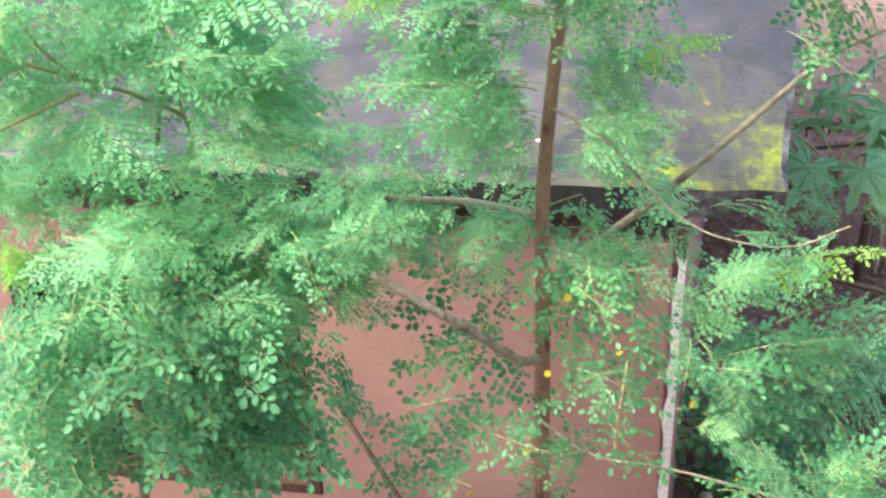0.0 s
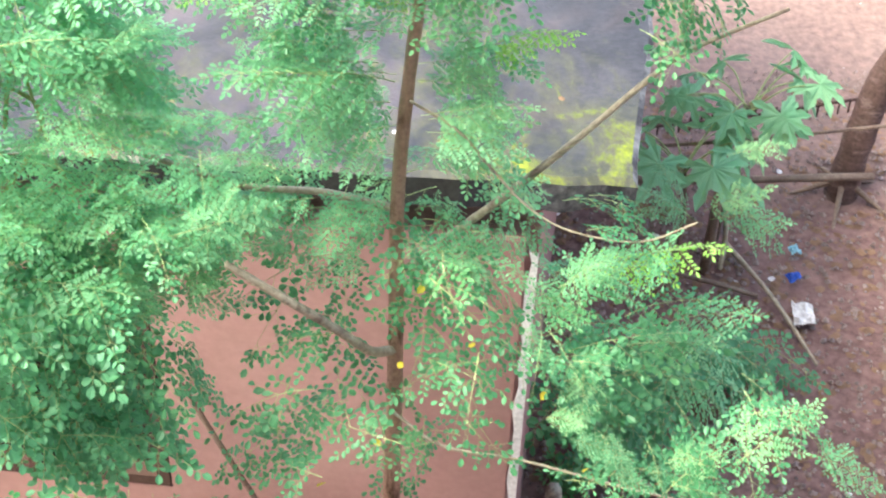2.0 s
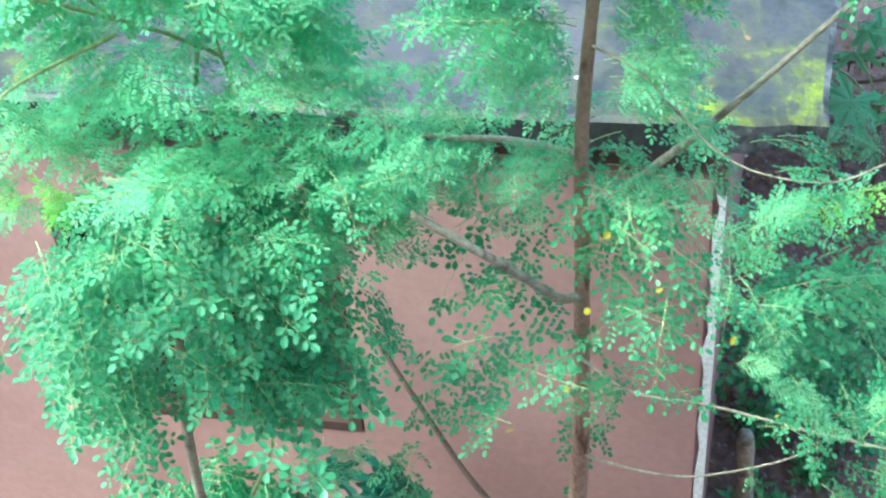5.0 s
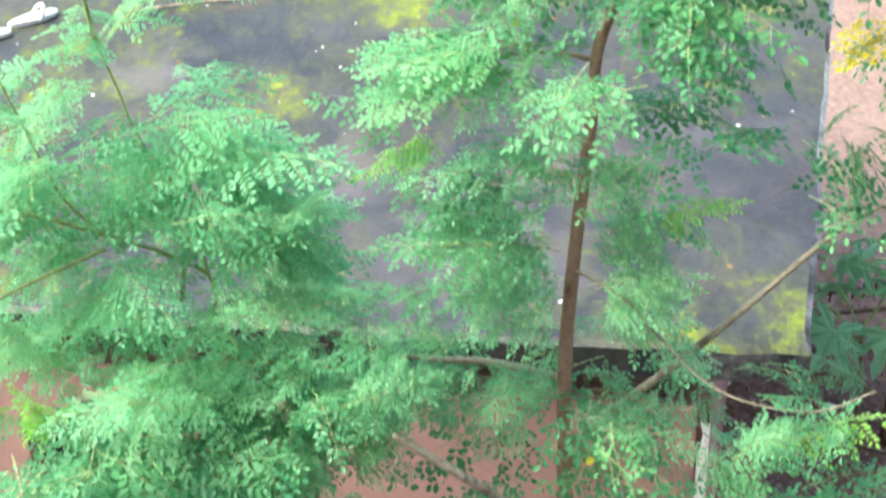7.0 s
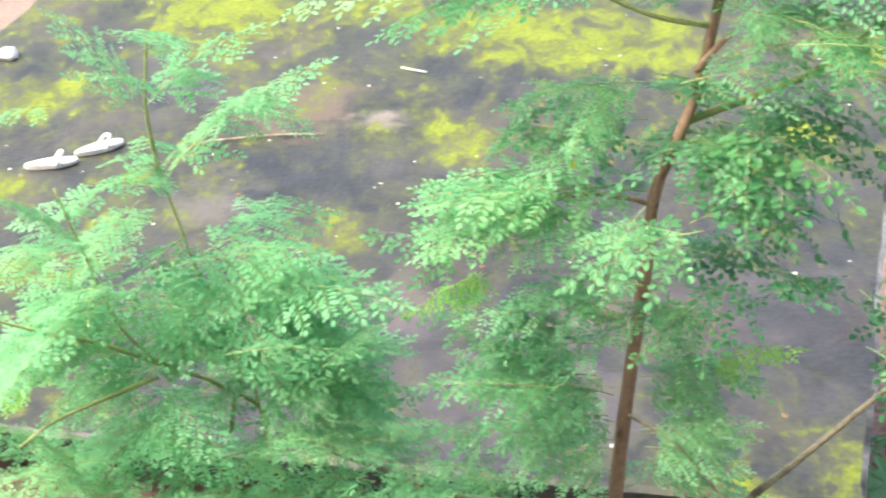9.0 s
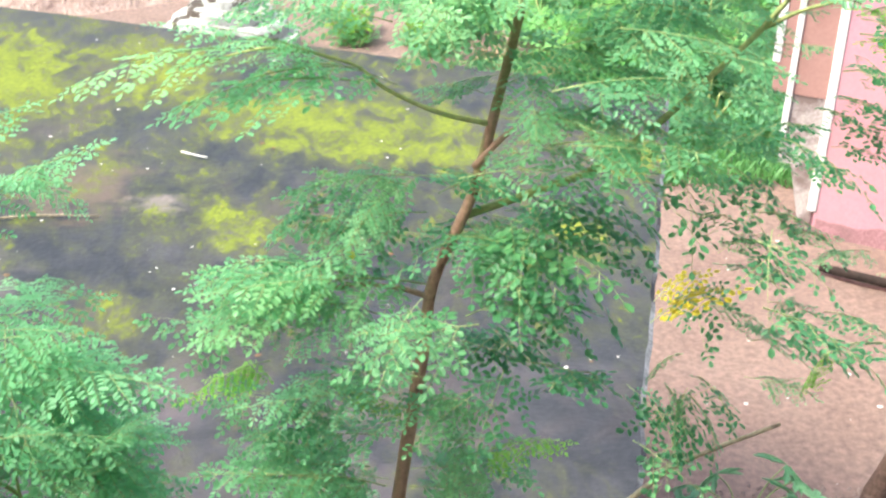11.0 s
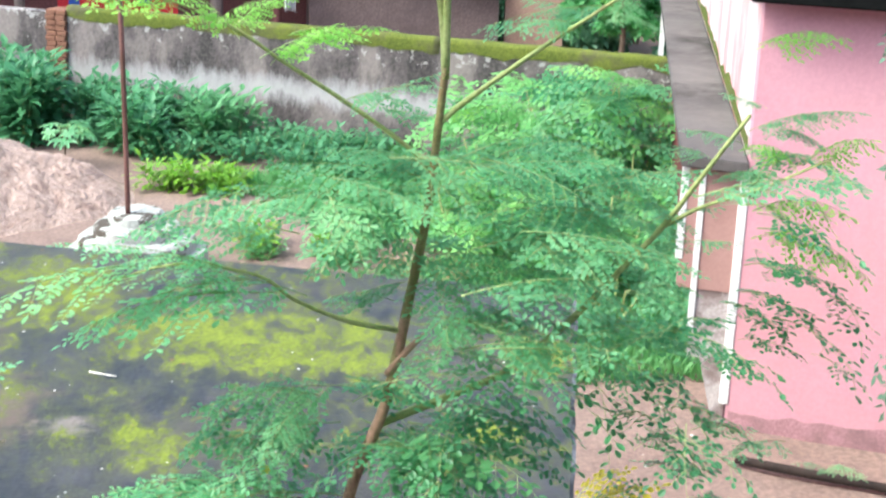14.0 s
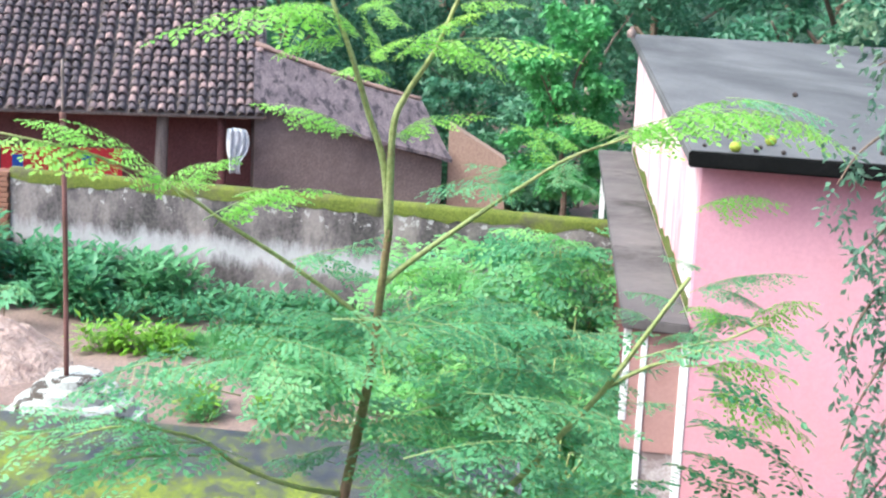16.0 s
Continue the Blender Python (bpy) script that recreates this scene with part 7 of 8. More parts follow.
scatter("leaf_litter", 2400, (0.8, 3.4, 2.4, 6.6), 0.045, DEADLEAF, "brown dead leaves strewn on the soil", "litter", 0.2, 4)
scatter("paper_scraps", 90, (0.9, 4.0, 2.6, 11.0), 0.035, PALE, "scattered pale scraps on the soil", "litter", 0.25, 5)


def on_slab(x, y):
    return x < 0.8 + 0.256 * (y - 2.9) and y > 3.1 - 0.1 * x


scatter("roof_flakes", 190, (-2.0, 1.8, 3.0, 7.6), 0.012, PALE, "tiny pale flakes of litter on the mossy roof", "litter", 0.2, 6, SLAB_Z + 0.002, on_slab)
scatter("roof_dead_leaves", 90, (-2.0, 1.8, 3.0, 7.6), 0.018, DEADLEAF, "small dead leaves on the mossy roof", "litter", 0.2, 7, SLAB_Z + 0.002, on_slab)


def twig_thing(name, pts, r0, r1, material, label, category="stick", group=""):
    t = part(name, tube(bmesh.new(), pts, r0, r1, 6, 4, 0.08, len(label)), material, None, label, True)
    return tagged(t, category=category, group=group)


twig_thing("stick", [(-0.42, 5.76, 2.412), (-0.36, 5.72, 2.414), (-0.31, 5.70, 2.412)], 0.005, 0.004, PALE, "short bleached stick lying on the mossy roof")
twig_thing("stick", [(0.25, 4.91, 2.412), (0.31, 4.92, 2.413)], 0.005, 0.005, PALE, "short bleached stick lying on the mossy roof")
twig_thing("stick", [(-1.15, 5.05, 2.41), (-0.9, 5.09, 2.415), (-0.68, 5.10, 2.412)], 0.006, 0.004, LIMB, "thin dry stick lying on the mossy roof")
twig_thing("stick", [(-0.385, 3.07, 1.60), (-0.25, 3.02, 1.28), (-0.12, 2.97, 0.98), (0.03, 2.91, 0.66), (0.15, 2.8, 0.0)], 0.009, 0.012, DRY, "dark dry stick leaning against the pink wall")
twig_thing("stick", [(2.08, 5.26, 0.06), (2.2, 4.85, 0.07), (2.30, 4.43, 0.03)], 0.014, 0.008, LIMB, "pale dry stick lying on damp soil")
twig_thing("stick", [(2.05, 5.25, 0.30), (2.06, 5.2, 0.1), (2.03, 5.13, 0.0)], 0.012, 0.014, LIMB, "short stake in the soil")
twig_thing("pole", [(1.67, 5.35, 0.60), (2.1, 5.32, 0.64), (2.75, 5.25, 0.74)], 0.009, 0.009, DRY, "thin dark rod tied across the plants", "pole")
twig_thing("pole", [(1.55, 5.55, 0.25), (2.1, 5.55, 0.22), (2.9, 5.55, 0.2)], 0.022, 0.02, DRY, "dark pole lying over the soil", "pole")
twig_thing("pole", [(1.5, 5.1, 0.12), (1.9, 4.95, 0.10), (2.15, 4.9, 0.03)], 0.014, 0.012, DRY, "dark pole lying over the soil", "pole")
grille = thing("fallen_grille", "rusty iron rod with short broken bars lying across the soil", "grille")
RUST = surface("rusty_iron", (0.035, 0.018, 0.014), (0.10, 0.05, 0.038), 12, 80, 0.85)
stem("rod", [(1.35, 5.72, 0.42), (2.1, 5.75, 0.44), (2.9, 5.85, 0.47)], 0.008, 0.008, RUST, grille, "", 6, 0.0)
for i in range(26):
    x = 1.42 + i * 0.056
    stem("bar", [(x, 5.73 + 0.08 * (x - 1.4), 0.43 + 0.03 * (x - 1.4)), (x + 0.004, 5.735 + 0.08 * (x - 1.4), 0.34 + 0.03 * (x - 1.4))], 0.006, 0.005, RUST, grille, "", 5, 0.0)
for x in (1.38, 2.86):
    stem("upright", [(x, 5.73 + 0.08 * (x - 1.4), -0.05), (x, 5.73 + 0.08 * (x - 1.4), 0.45)], 0.010, 0.010, RUST, grille, "", 6, 0.0)
twig_thing("stake", [(0.90, 3.29, -0.05), (0.88, 3.29, 0.35), (0.86, 3.29, 0.68)], 0.033, 0.03, LIMB, "grey wooden stake in the soil", "stake")
twig_thing("stake", [(1.62, 3.21, -0.05), (1.59, 3.17, 0.35), (1.56, 3.13, 0.66)], 0.034, 0.03, DRY, "dark wooden stake in the soil", "stake")
twig_thing("stake", [(1.96, 5.14, -0.05), (1.95, 5.12, 0.5)], 0.028, 0.024, DRY, "dark wooden stake in the soil", "stake")
twig_thing("post", [(1.66, 6.0, -0.05), (1.66, 5.99, 1.2), (1.665, 5.98, 2.30)], 0.03, 0.028, MOSS_CAP, "mossy post under the shed roof", "post")
twig_thing("log", [(4.02, 9.58, 0.04), (4.5, 9.25, 0.05), (5.2, 8.85, 0.045), (5.9, 8.5, 0.04)], 0.034, 0.045, surface("black_log", (0.02, 0.016, 0.015), (0.05, 0.036, 0.032), 5, 50, 0.97, spec=0.1), "dark fallen log before the pink wall", "log")


def crumpled(name, at, size, material, label, category, seed):
    rnd = random.Random(seed)
    bm = bmesh.new()
    bmesh.ops.create_grid(bm, x_segments=7, y_segments=5, size=0.5)
    for v in bm.verts:
        n_ = noise.noise(v.co * 5 + Vector((seed, 0, 0)))
        v.co = Vector((v.co.x * size[0], v.co.y * size[1], abs(n_) * size[2]))
    r = bmesh.ops.extrude_face_region(bm, geom=list(bm.faces))
    bmesh.ops.translate(bm, verts=[e for e in r["geom"] if isinstance(e, bmesh.types.BMVert)], vec=(0, 0, 0.004))
    ob = part(name, bm, material, None, label)
    ob.matrix_basis = pose(*at, 0, 0, seed * 40)
    return tagged(ob, category=category)


BLUE = surface("blue_plastic", (0.02, 0.06, 0.32), (0.04, 0.12, 0.5), 8, 60, 0.4)
TEAL = surface("teal_plastic", (0.20, 0.42, 0.50), (0.35, 0.6, 0.66), 8, 60, 0.4)
crumpled("plastic_bag", (2.33, 4.75, 0.03), (0.15, 0.10, 0.05), PALE, "crumpled white plastic bag on damp soil", "litter", 2)
crumpled("plastic_scrap", (2.36, 5.01, 0.03), (0.07, 0.055, 0.045), BLUE, "crumpled blue plastic scrap on damp soil", "litter", 5)
crumpled("plastic_scrap", (2.42, 5.2, 0.03), (0.06, 0.05, 0.04), TEAL, "crumpled teal plastic scrap on damp soil", "litter", 7)
crumpled("plank", (1.78, 5.75, 0.12), (0.34, 0.16, 0.03), surface("faded_board", (0.34, 0.22, 0.18), (0.48, 0.34, 0.29), 5, 50, 0.9), "faded broken board lying among poles", "board", 0)


def slipper(at, turn):
    """A worn sole with a rounded toe and heel and a strap over it."""
    t = thing("slipper", "worn white slipper lying on the mossy roof", "slipper", "slippers on the roof")
    ring = []
    for i in range(20):
        a = 2 * math.pi * i / 20
        w = 0.043 + 0.012 * math.cos(a)
        ring.append((0.125 * math.cos(a), w * math.sin(a)))
    bm = prism(bmesh.new(), ring, 0.0, 0.022)
    part("sole", softened(bm, 0.005), PALE, t)
    bm = bmesh.new()
    tube(bm, [(0.02, -0.05, 0.012), (0.045, -0.03, 0.05), (0.06, 0.0, 0.06), (0.045, 0.03, 0.05), (0.02, 0.05, 0.012)], 0.009, 0.009, 6, 3)
    part("strap", bm, PALE, t, smooth=True)
    t.matrix_basis = pose(*at, 0, 0, turn) @ Matrix.Scale(0.8, 4)


slipper((-1.68, 4.89, SLAB_Z + 0.004), 15)
slipper((-1.53, 5.02, SLAB_Z + 0.004), 35)
bm = bmesh.new()
bmesh.ops.create_icosphere(bm, subdivisions=2, radius=0.05)
for v in bm.verts:
    v.co *= 1 + 0.25 * noise.noise(v.co * 25)
    v.co.z *= 0.6
st = tagged(part("stone", bm, PALE, None, "small pale stone on the mossy roof"), category="stone")
st.location = (-2.17, 6.02, SLAB_Z + 0.02)

# papaya trunk at the yard's edge
pt = thing("papaya_tree", "leaning papaya trunk with ringed leaf scars", "tree")
stem("trunk", [(2.80, 5.66, -0.12), (2.84, 5.69, 0.35), (2.93, 5.72, 0.8), (3.2, 5.7, 1.4), (3.7, 5.6, 2.0)], 0.085, 0.05, surface("papaya_bark", (0.060, 0.036, 0.030), (0.145, 0.090, 0.075), 9.0, 60, 0.85, 0.5, 0.006, (0.20, 0.14, 0.12), 7.0, (0.55, 0.66), (1, 1, 3.5)), pt, "ringed brown trunk", 9, 0.10)
for i in range(5):
    a = i * 1.3 + 0.4
    stem("root", [(2.80, 5.66, 0.12), (2.80 + 0.12 * math.cos(a), 5.66 + 0.12 * math.sin(a), 0.05), (2.80 + 0.3 * math.cos(a), 5.66 + 0.3 * math.sin(a), -0.03)], 0.022, 0.008, DRY, pt, "", 6)
for i in range(6):
    a = i * 1.05
    ob = new("leaf", LEAVES[i % 3])
    ob.parent = pt
    ob.matrix_basis = Matrix.Translation((3.7 + 0.3 * math.cos(a), 5.6 + 0.3 * math.sin(a), 2.1)) @ pose(0, 0, 0, 0, 20, math.degrees(a)) @ Matrix.Scale(1.2, 4)
    stem("leaf_stalk", [(3.7, 5.6, 1.95), (3.7 + 0.3 * math.cos(a), 5.6 + 0.3 * math.sin(a), 2.1)], 0.008, 0.005, STALK, pt, "", 5)


# ---- flag pedestal, pole and sand heap ----
def lathe(bm, rings, seg=36, wobble=0.0, seed=0):
    rows = []
    for j, (r, z) in enumerate(rings):
        rows.append([bm.verts.new((math.cos(a) * r * (1 + wobble * noise.noise(Vector((math.cos(a) * 2, math.sin(a) * 2, z * 6 + seed)))), math.sin(a) * r * (1 + wobble * noise.noise(Vector((math.cos(a) * 2, math.sin(a) * 2, z * 6 + seed)))), z + 0.3 * wobble * noise.noise(Vector((math.cos(a) * 3, math.sin(a) * 3, seed + j))))) for a in (2 * math.pi * i / seg for i in range(seg))])
    for a, b in zip(rows, rows[1:]):
        for i in range(seg):
            bm.faces.new((a[i], a[(i + 1) % seg], b[(i + 1) % seg], b[i]))
    bm.faces.new(rows[-1])
    return bm


PED = surface("flaking_whitewash", (0.31, 0.31, 0.29), (0.47, 0.47, 0.44), 3.0, 30, 0.9, 0.5, 0.01, (0.075, 0.06, 0.05), 4.0, (0.53, 0.57), (1, 1, 2.0))
ped = thing("flag_pedestal", "low round whitewashed pedestal with chipped black-stained edges", "pedestal", at=(-0.54, 14.55, 0))
part("base_tier", lathe(bmesh.new(), [(0.70, -0.05), (0.70, 0.22), (0.68, 0.26), (0.55, 0.275)], 44, 0.035, 1), PED, ped, smooth=False)
part("middle_tier", lathe(bmesh.new(), [(0.60, 0.24), (0.585, 0.37), (0.55, 0.40), (0.40, 0.415)], 40, 0.04, 2), PED, ped)
part("middle_tier", lathe(bmesh.new(), [(0.44, 0.39), (0.43, 0.50), (0.39, 0.53), (0.25, 0.54)], 36, 0.04, 5), PED, ped)
part("top_tier", lathe(bmesh.new(), [(0.29, 0.52), (0.28, 0.62), (0.24, 0.65), (0.05, 0.655)], 30, 0.04, 3), PED, ped)
POLE_RED = surface("rusty_red_paint", (0.12, 0.052, 0.045), (0.23, 0.115, 0.10), 3, 60, 0.6, 0.2, 0.002, (0.10, 0.05, 0.035), 2.0, (0.5, 0.6), (1, 1, 0.3))
flag = thing("flag_pole", "rusty red iron flag pole on the pedestal", "pole")
stem("lower_tube", [(-0.62, 14.45, 0.56), (-0.63, 14.45, 2.0), (-0.65, 14.45, 3.22)], 0.026, 0.025, POLE_RED, flag, "", 10, 0.0)
stem("collar", [(-0.65, 14.45, 3.16), (-0.65, 14.45, 3.25)], 0.031, 0.031, POLE_RED, flag, "", 10, 0.0)
stem("upper_tube", [(-0.65, 14.45, 3.22), (-0.655, 14.45, 3.75)], 0.016, 0.015, WOOD, flag, "", 8, 0.0)


def sand_heap():
    bm = bmesh.new()
    bmesh.ops.create_grid(bm, x_segments=90, y_segments=70, size=1.0)
    for v in bm.verts:
        x, y = v.co.x, v.co.y
        r = math.hypot(x, y)
        h = max(0.0, 1 - r * r) ** 1.1
        p = Vector((x * 2.9, y * 2.0, 0))
        z = 1.0 * h * (1 + 0.3 * noise.noise(p * 0.9)) + (0.09 * noise.noise(p * 3.2) + 0.05 * noise.noise(p * 8)) * min(1, h * 5) - 0.03
        v.co = Vector((p.x, p.y, z))
    ob = part("sand_heap", bm, SAND, None, "trodden heap of reddish building sand", True)
    ob.location = (-3.55, 17.5, 0)
    return tagged(ob, category="sand heap", kind="stuff")


sand_heap()

# ---- things at the house ----
CLOTH = surface("grey_towel", (0.45, 0.45, 0.48), (0.68, 0.67, 0.69), 6, 60, 0.95, 0.3, 0.01, (0.10, 0.10, 0.13), 5.0, (0.54, 0.6), (5, 5, 0.6))


def towel():
    bm = bmesh.new()
    rows = []
    for j in range(12):
        z = 1.80 - j * 0.075
        w = 0.10 + 0.11 * math.sin(math.pi * min(1, (j + 1.5) / 9)) ** 0.7
        rows.append([bm.verts.new((1.86 + (i / 12 - 0.5) * 2 * w + 0.03 * math.sin(j * 0.5), 26.84 + 0.05 * math.sin(i * 1.9 + j * 0.2), z - 0.05 * abs(i / 12 - 0.4))) for i in range(13)])
    for a, b in zip(rows, rows[1:]):
        for i in range(12):
            bm.faces.new((a[i], b[i], b[i + 1], a[i + 1]))
    r = bmesh.ops.extrude_face_region(bm, geom=list(bm.faces))
    bmesh.ops.translate(bm, verts=[e for e in r["geom"] if isinstance(e, bmesh.types.BMVert)], vec=(0, 0.012, 0))
    bmesh.ops.recalc_face_normals(bm, faces=list(bm.faces))
    return tagged(part("towel", bm, CLOTH, None, "striped grey and white towel hung from the eave", True), category="towel")


towel()
RED = surface("red_cloth", (0.50, 0.02, 0.035), (0.65, 0.05, 0.06), 3, 50, 0.9)
banner = thing("painted_banner", "red and blue painted cloth hung on the verandah wall", "banner")
for nm, d0, d1, z0, z1, o, m in (("cloth", HW - 4.8, HW - 2.6, 0.45, 1.24, 0.86, RED), ("blue_patch", HW - 3.35, HW - 3.1, 0.88, 1.12, 0.845, BLUE), ("blue_patch", HW - 4.6, HW - 4.4, 0.85, 1.08, 0.845, BLUE), ("yellow_patch", HW - 3.95, HW - 3.75, 0.86, 1.0, 0.845, LEAF_YELLOW)):
    bm = bmesh.new()
    wall_block(bm, H0, H1, d0, d1, o, o + 0.012, z0, z1)
    part(nm, softened(bm, 0.003), m, banner)

# ---- fruit and clutter on the pink building's roof ----
def roof_z(x, y):
    """Height of the sloping roof at a plan point."""
    s = (Vector((x, y)) - E0)
    n_ = Vector((-FRONT.y, FRONT.x))
    return 3.53 + 0.42 * s.dot(n_) / (Vector(B0) - E0).dot(n_)


GREENFRUIT = surface("green_fruit", (0.22, 0.30, 0.03), (0.42, 0.46, 0.06), 10, 60, 0.5)
DARKFRUIT = surface("rotten_fruit", (0.03, 0.022, 0.02), (0.07, 0.05, 0.045), 10, 60, 0.7)
for i, (x, y, r) in enumerate(((4.30, 9.98, 0.046), (4.72, 10.3, 0.046), (4.45, 9.95, 0.02), (4.56, 10.12, 0.017), (4.62, 9.85, 0.02), (4.70, 10.75, 0.017), (4.32, 10.85, 0.018), (4.53, 10.66, 0.017), (4.15, 10.2, 0.017), (5.3, 10.1, 0.017), (5.6, 10.6, 0.017), (6.4, 13.5, 0.03), (5.4, 9.85, 0.02), (5.2, 10.6, 0.017))):
    bm = bmesh.new()
    bmesh.ops.create_icosphere(bm, subdivisions=2, radius=r)
    for v in bm.verts:
        v.co.z *= 0.9
        v.co *= 1 + 0.05 * noise.noise(v.co * 40)
    ob = part("fruit", bm, GREENFRUIT if i < 2 else DARKFRUIT, None, "ripe yellow-green fruit fallen on the roof" if i < 2 else "dark rotten fruit fallen on the roof", True)
    ob.location = (x, y, roof_z(x, y) + r * 0.85)
    tagged(ob, category="fruit", group="fruit on the roof")
pot = thing("pot", "small dull metal pot at the roof's back corner", "pot", at=(7.22, 20.9, roof_z(7.22, 20.9)))
part("body", lathe(bmesh.new(), [(0.05, 0.0), (0.07, 0.04), (0.06, 0.10), (0.03, 0.13), (0.02, 0.17)], 16), STONE, pot, smooth=True)


# ---- trees behind and beside ----
def leaf_clumps(n, seed, shape, size, clumps=40, tilt=0.8):
    """Leaves gathered in clumps inside a shape; shape() gives a clump's centre and radius."""
    rnd = random.Random(seed)
    V, Fc = [], []
    for c in range(clumps):
        p, r = shape(rnd)
        for _ in range(n // clumps):
            d = Vector((rnd.gauss(0, 1), rnd.gauss(0, 1), rnd.gauss(0, 0.7)))
            q = p + d.normalized() * r * rnd.random() ** 0.45
            a, e = rnd.uniform(0, 6.28), rnd.uniform(-1.0, 0.4)
            way = Vector((math.cos(a) * math.cos(e), math.sin(a) * math.cos(e), math.sin(e)))
            nn = Vector((rnd.gauss(0, tilt), rnd.gauss(0, tilt), 1)).normalized()
            nn = (nn - way * way.dot(nn)).normalized()
            ln = size * rnd.uniform(0.6, 1.3)
            blade(V, Fc, q, way, nn, ln, ln * 0.45)
    return V, Fc


def far_tree(at, height, spread, leaf, n, seed, material, label, trunk_r=0.12, low=0.25, trunk_mat=None):
    t = thing("tree", label, "tree", "trees behind the houses")
    x, y, z = at
    rnd = random.Random(seed)
    stem("trunk", [(x, y, z - 0.1), (x + 0.1, y, z + height * 0.3), (x + rnd.uniform(-0.3, 0.3), y, z + height * 0.75)], trunk_r, trunk_r * 0.35, trunk_mat or DRY, t)
    for i in range(4):
        a = i * 1.6 + rnd.random()
        stem("limb", [(x + 0.1, y, z + height * (0.3 + 0.1 * i)), (x + math.cos(a) * spread * 0.4, y + math.sin(a) * spread * 0.4, z + height * (0.45 + 0.1 * i)), (x + math.cos(a) * spread * 0.8, y + math.sin(a) * spread * 0.8, z + height * (0.55 + 0.1 * i))], trunk_r * 0.4, trunk_r * 0.12, DRY, t, "", 6)

    def shape(r_):
        f = r_.uniform(low, 1.0)
        w = spread * math.sqrt(max(0.05, 1 - ((f - 0.55) / 0.55) ** 2))
        a, q = r_.uniform(0, 6.28), math.sqrt(r_.random()) * w
        return Vector((x + math.cos(a) * q, y + math.sin(a) * q, z + f * height)), spread * r_.uniform(0.14, 0.30)

    V, Fc = leaf_clumps(n, seed, shape, leaf, 60)
    from_lists("crown", V, Fc, material, t)
    return t


far_tree((6.95, 23.3, 0), 4.3, 0.95, 0.13, 15000, 31, WEED_MID, "leafy green tree behind the boundary wall", 0.07, 0.3)
far_tree((9.2, 29.5, 0), 7.5, 1.3, 0.3, 2500, 37, FOREST, "tall tree with a pale trunk behind the houses", 0.09, 0.75, LIMB)
for i, (x, y, h, s) in enumerate(((3.5, 36, 7.5, 2.6), (8.0, 38, 8.5, 3.0), (12.5, 35, 8, 2.8), (16, 32, 7.5, 2.8), (19.5, 30, 8, 3.0), (13, 27.5, 5.5, 2.0), (-2, 39, 8, 3), (17, 25.5, 5.0, 1.8), (-8, 40, 8, 3))):
    far_tree((x, y, 0), h, s, 0.21, 13000, 50 + i, FOREST, "dense dark green tree behind the houses", 0.18, 0.08)


for k, (x, y, h, w) in enumerate(((6.6, 29.5, 2.6, 1.0), (8.0, 28.5, 2.4, 1.1), (7.4, 32.0, 3.6, 1.4), (8.9, 24.6, 2.0, 0.9))):
    far_tree((x, y, 0), h, w, 0.15, 7000, 70 + k, FOREST, "dense dark undergrowth between the houses", 0.05, 0.02)


def woods():
    """The far woods: a deep bank of leaves to the horizon."""
    def shape(r_):
        a = r_.uniform(-0.75, 1.0)
        d = r_.uniform(46, 58)
        return Vector((math.sin(a) * d, math.cos(a) * d, r_.uniform(0.3, 13))), r_.uniform(1.2, 2.4)
    V, Fc = leaf_clumps(80000, 90, shape, 0.45, 420)
    ob = from_lists("woods", V, Fc, FOREST, None, "far bank of dense dark green woods")
    return tagged(ob, category="woods", kind="stuff")


woods()
bm = bmesh.new()
rows = []
for j in range(6):
    rows.append([bm.verts.new((math.sin(a) * (60 + j * 9), math.cos(a) * (60 + j * 9), (0, 6, 10, 13, 15, 16)[j] + 1.5 * noise.noise(Vector((a * 9, j, 0))))) for a in (-2.2 + 0.1 * i for i in range(51))])
for a, b in zip(rows, rows[1:]):
    for i in range(50):
        bm.faces.new((a[i], a[i + 1], b[i + 1], b[i]))
tagged(part("backdrop_hill", bm, surface("wooded_slope", (0.012, 0.035, 0.02), (0.035, 0.075, 0.04), 0.4, 2.0, 0.95, 0.8, 0.5), None, "dark wooded slope beyond the village", True), category="hill", kind="structure")

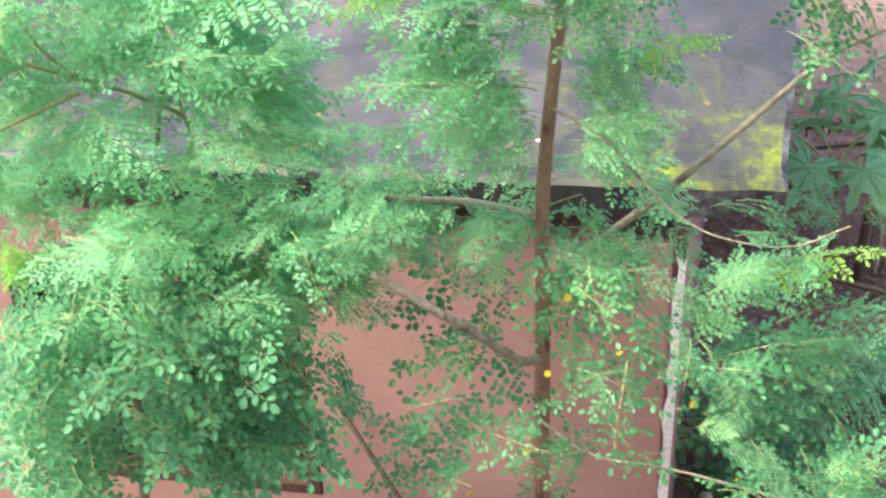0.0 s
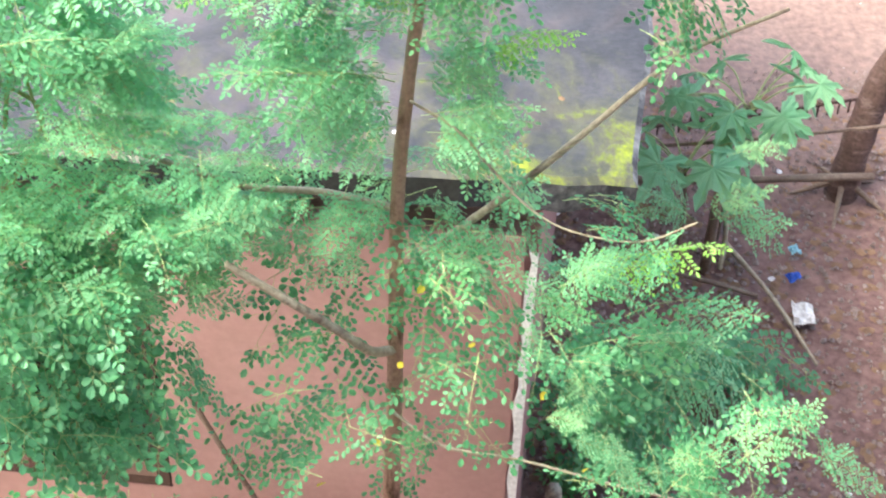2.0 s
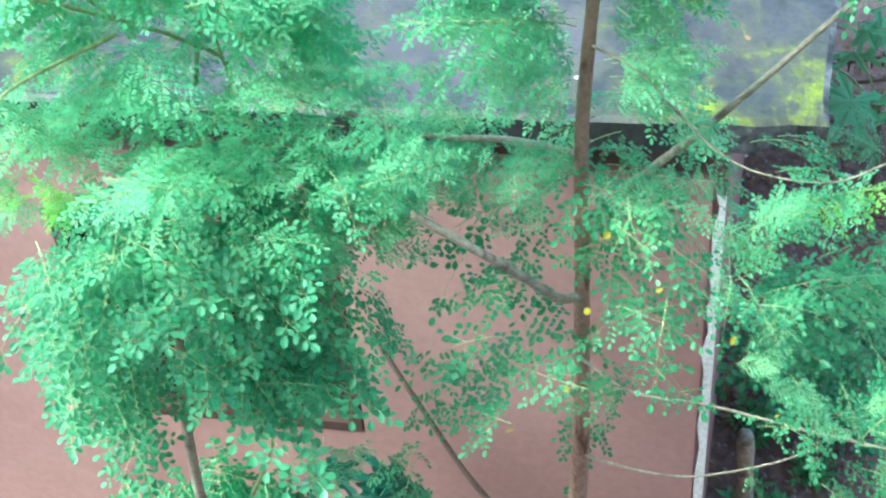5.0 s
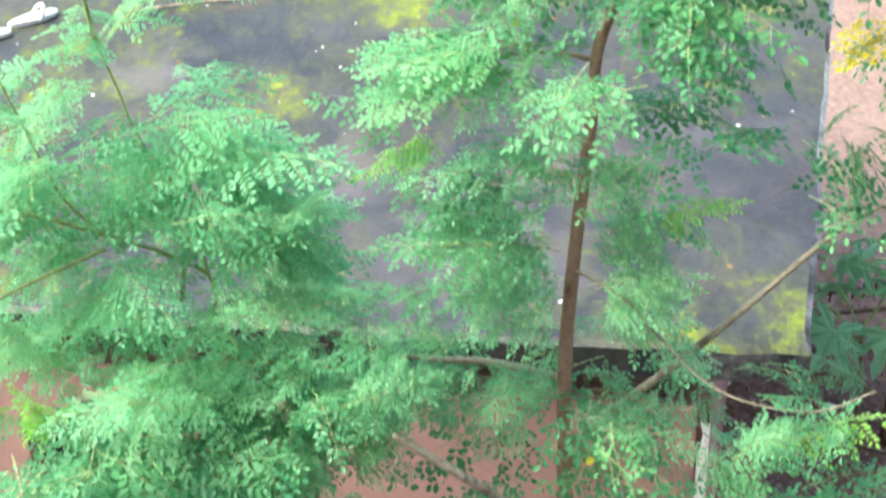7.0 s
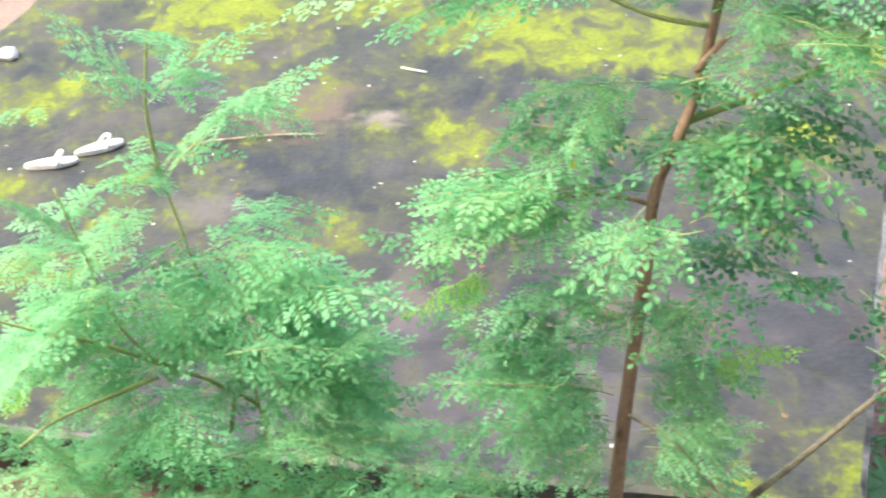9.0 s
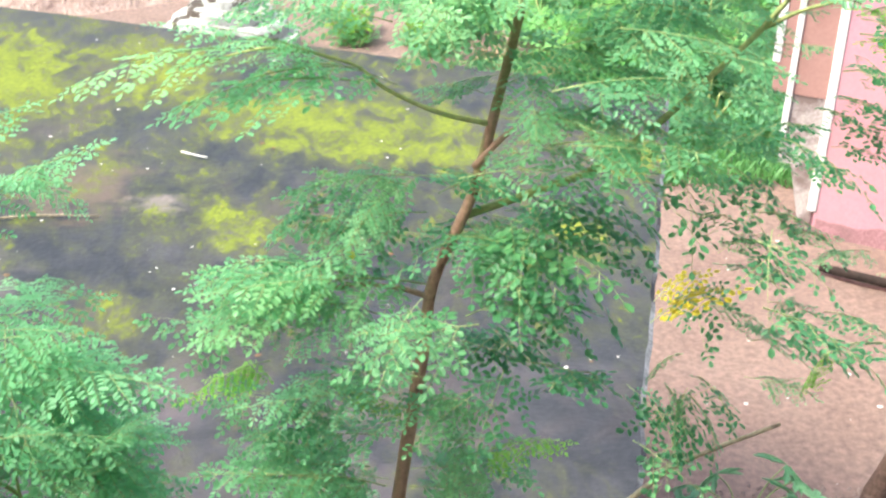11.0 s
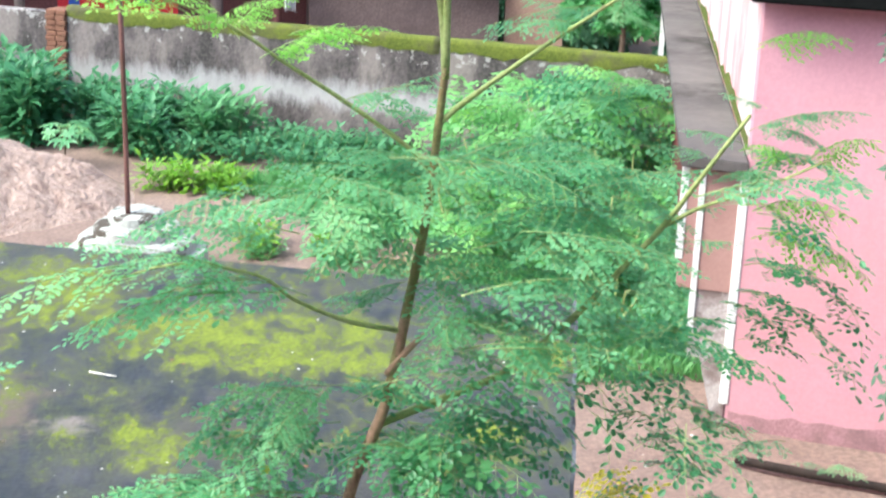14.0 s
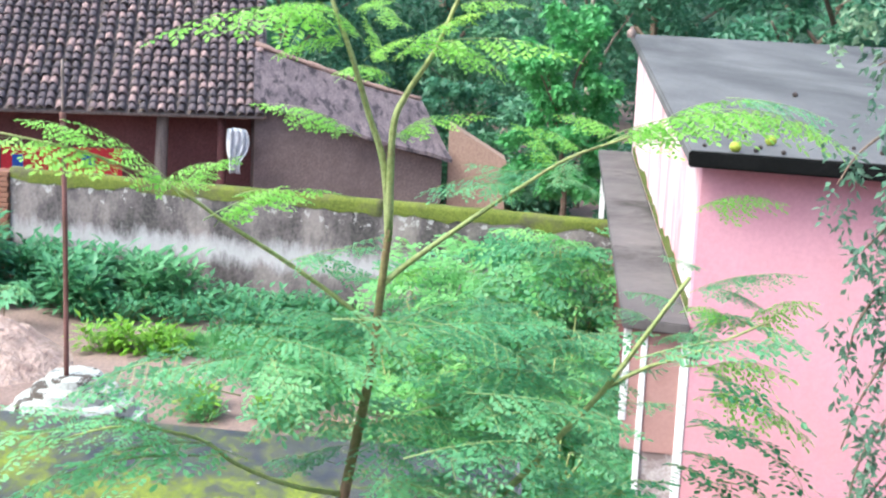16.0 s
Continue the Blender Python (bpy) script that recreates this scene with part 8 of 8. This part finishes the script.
# tree with hanging twigs in front of the pink wall
side = thing("side_tree", "dark small-leaved tree with hanging twigs before the pink wall", "tree")
stem("trunk", [(5.25, 8.1, -0.05), (5.2, 8.1, 1.6), (5.05, 8.05, 3.0), (4.9, 8.0, 4.6)], 0.06, 0.02, DRY, side)
SIDE_LEAF = leaf_material("grey_green_leaf", (0.055, 0.13, 0.075), (0.20, 0.34, 0.22), 0.3, 0.5)
for k, pts in enumerate(([(5.1, 8.07, 2.6), (4.7, 7.95, 2.7), (4.35, 7.85, 2.35), (4.2, 7.8, 2.0)], [(5.0, 8.03, 3.3), (4.6, 7.95, 3.45), (4.25, 7.88, 3.2)], [(5.2, 8.1, 1.8), (4.75, 7.95, 1.9), (4.4, 7.85, 1.6), (4.35, 7.83, 1.3)], [(4.95, 8.0, 4.2), (4.6, 7.95, 4.45), (4.25, 7.9, 4.3)],
                          [(4.9, 8.0, 4.5), (4.55, 8.0, 4.75), (4.2, 8.0, 4.72), (4.0, 8.0, 4.62)], [(5.0, 8.0, 3.9), (4.5, 7.95, 3.95), (4.2, 7.9, 3.8), (4.05, 7.88, 3.6)], [(5.1, 8.0, 3.0), (4.6, 7.95, 3.05), (4.3, 7.9, 2.8), (4.22, 7.88, 2.5)],
                          [(5.2, 8.1, 2.2), (4.7, 7.9, 2.3), (4.4, 7.88, 1.95), (4.3, 7.85, 1.6)])):
    stem("branch", pts, 0.014, 0.005, DRY, side, "", 6)
    rnd = random.Random(k)
    V, Fc = [], []
    path = smooth_path(pts, 8)
    for w in range(26):
        c = path[rnd.randrange(8, len(path))] + Vector((rnd.gauss(0.05, 0.10), rnd.gauss(0, 0.08), rnd.gauss(-0.12, 0.17)))
        for i in range(9):
            a, e = rnd.uniform(0, 6.28), rnd.uniform(-1.2, 0.2)
            way = Vector((math.cos(a) * math.cos(e), math.sin(a) * math.cos(e), math.sin(e)))
            nn = Vector((rnd.gauss(0, 0.7), rnd.gauss(0, 0.7), 1))
            nn = (nn - way * way.dot(nn)).normalized()
            blade(V, Fc, c + way * 0.02 + Vector((0, 0, 0.018 * (i - 4))), way, nn, 0.068 * rnd.uniform(0.7, 1.2), 0.036)
    from_lists("leaves", V, Fc, SIDE_LEAF, side)
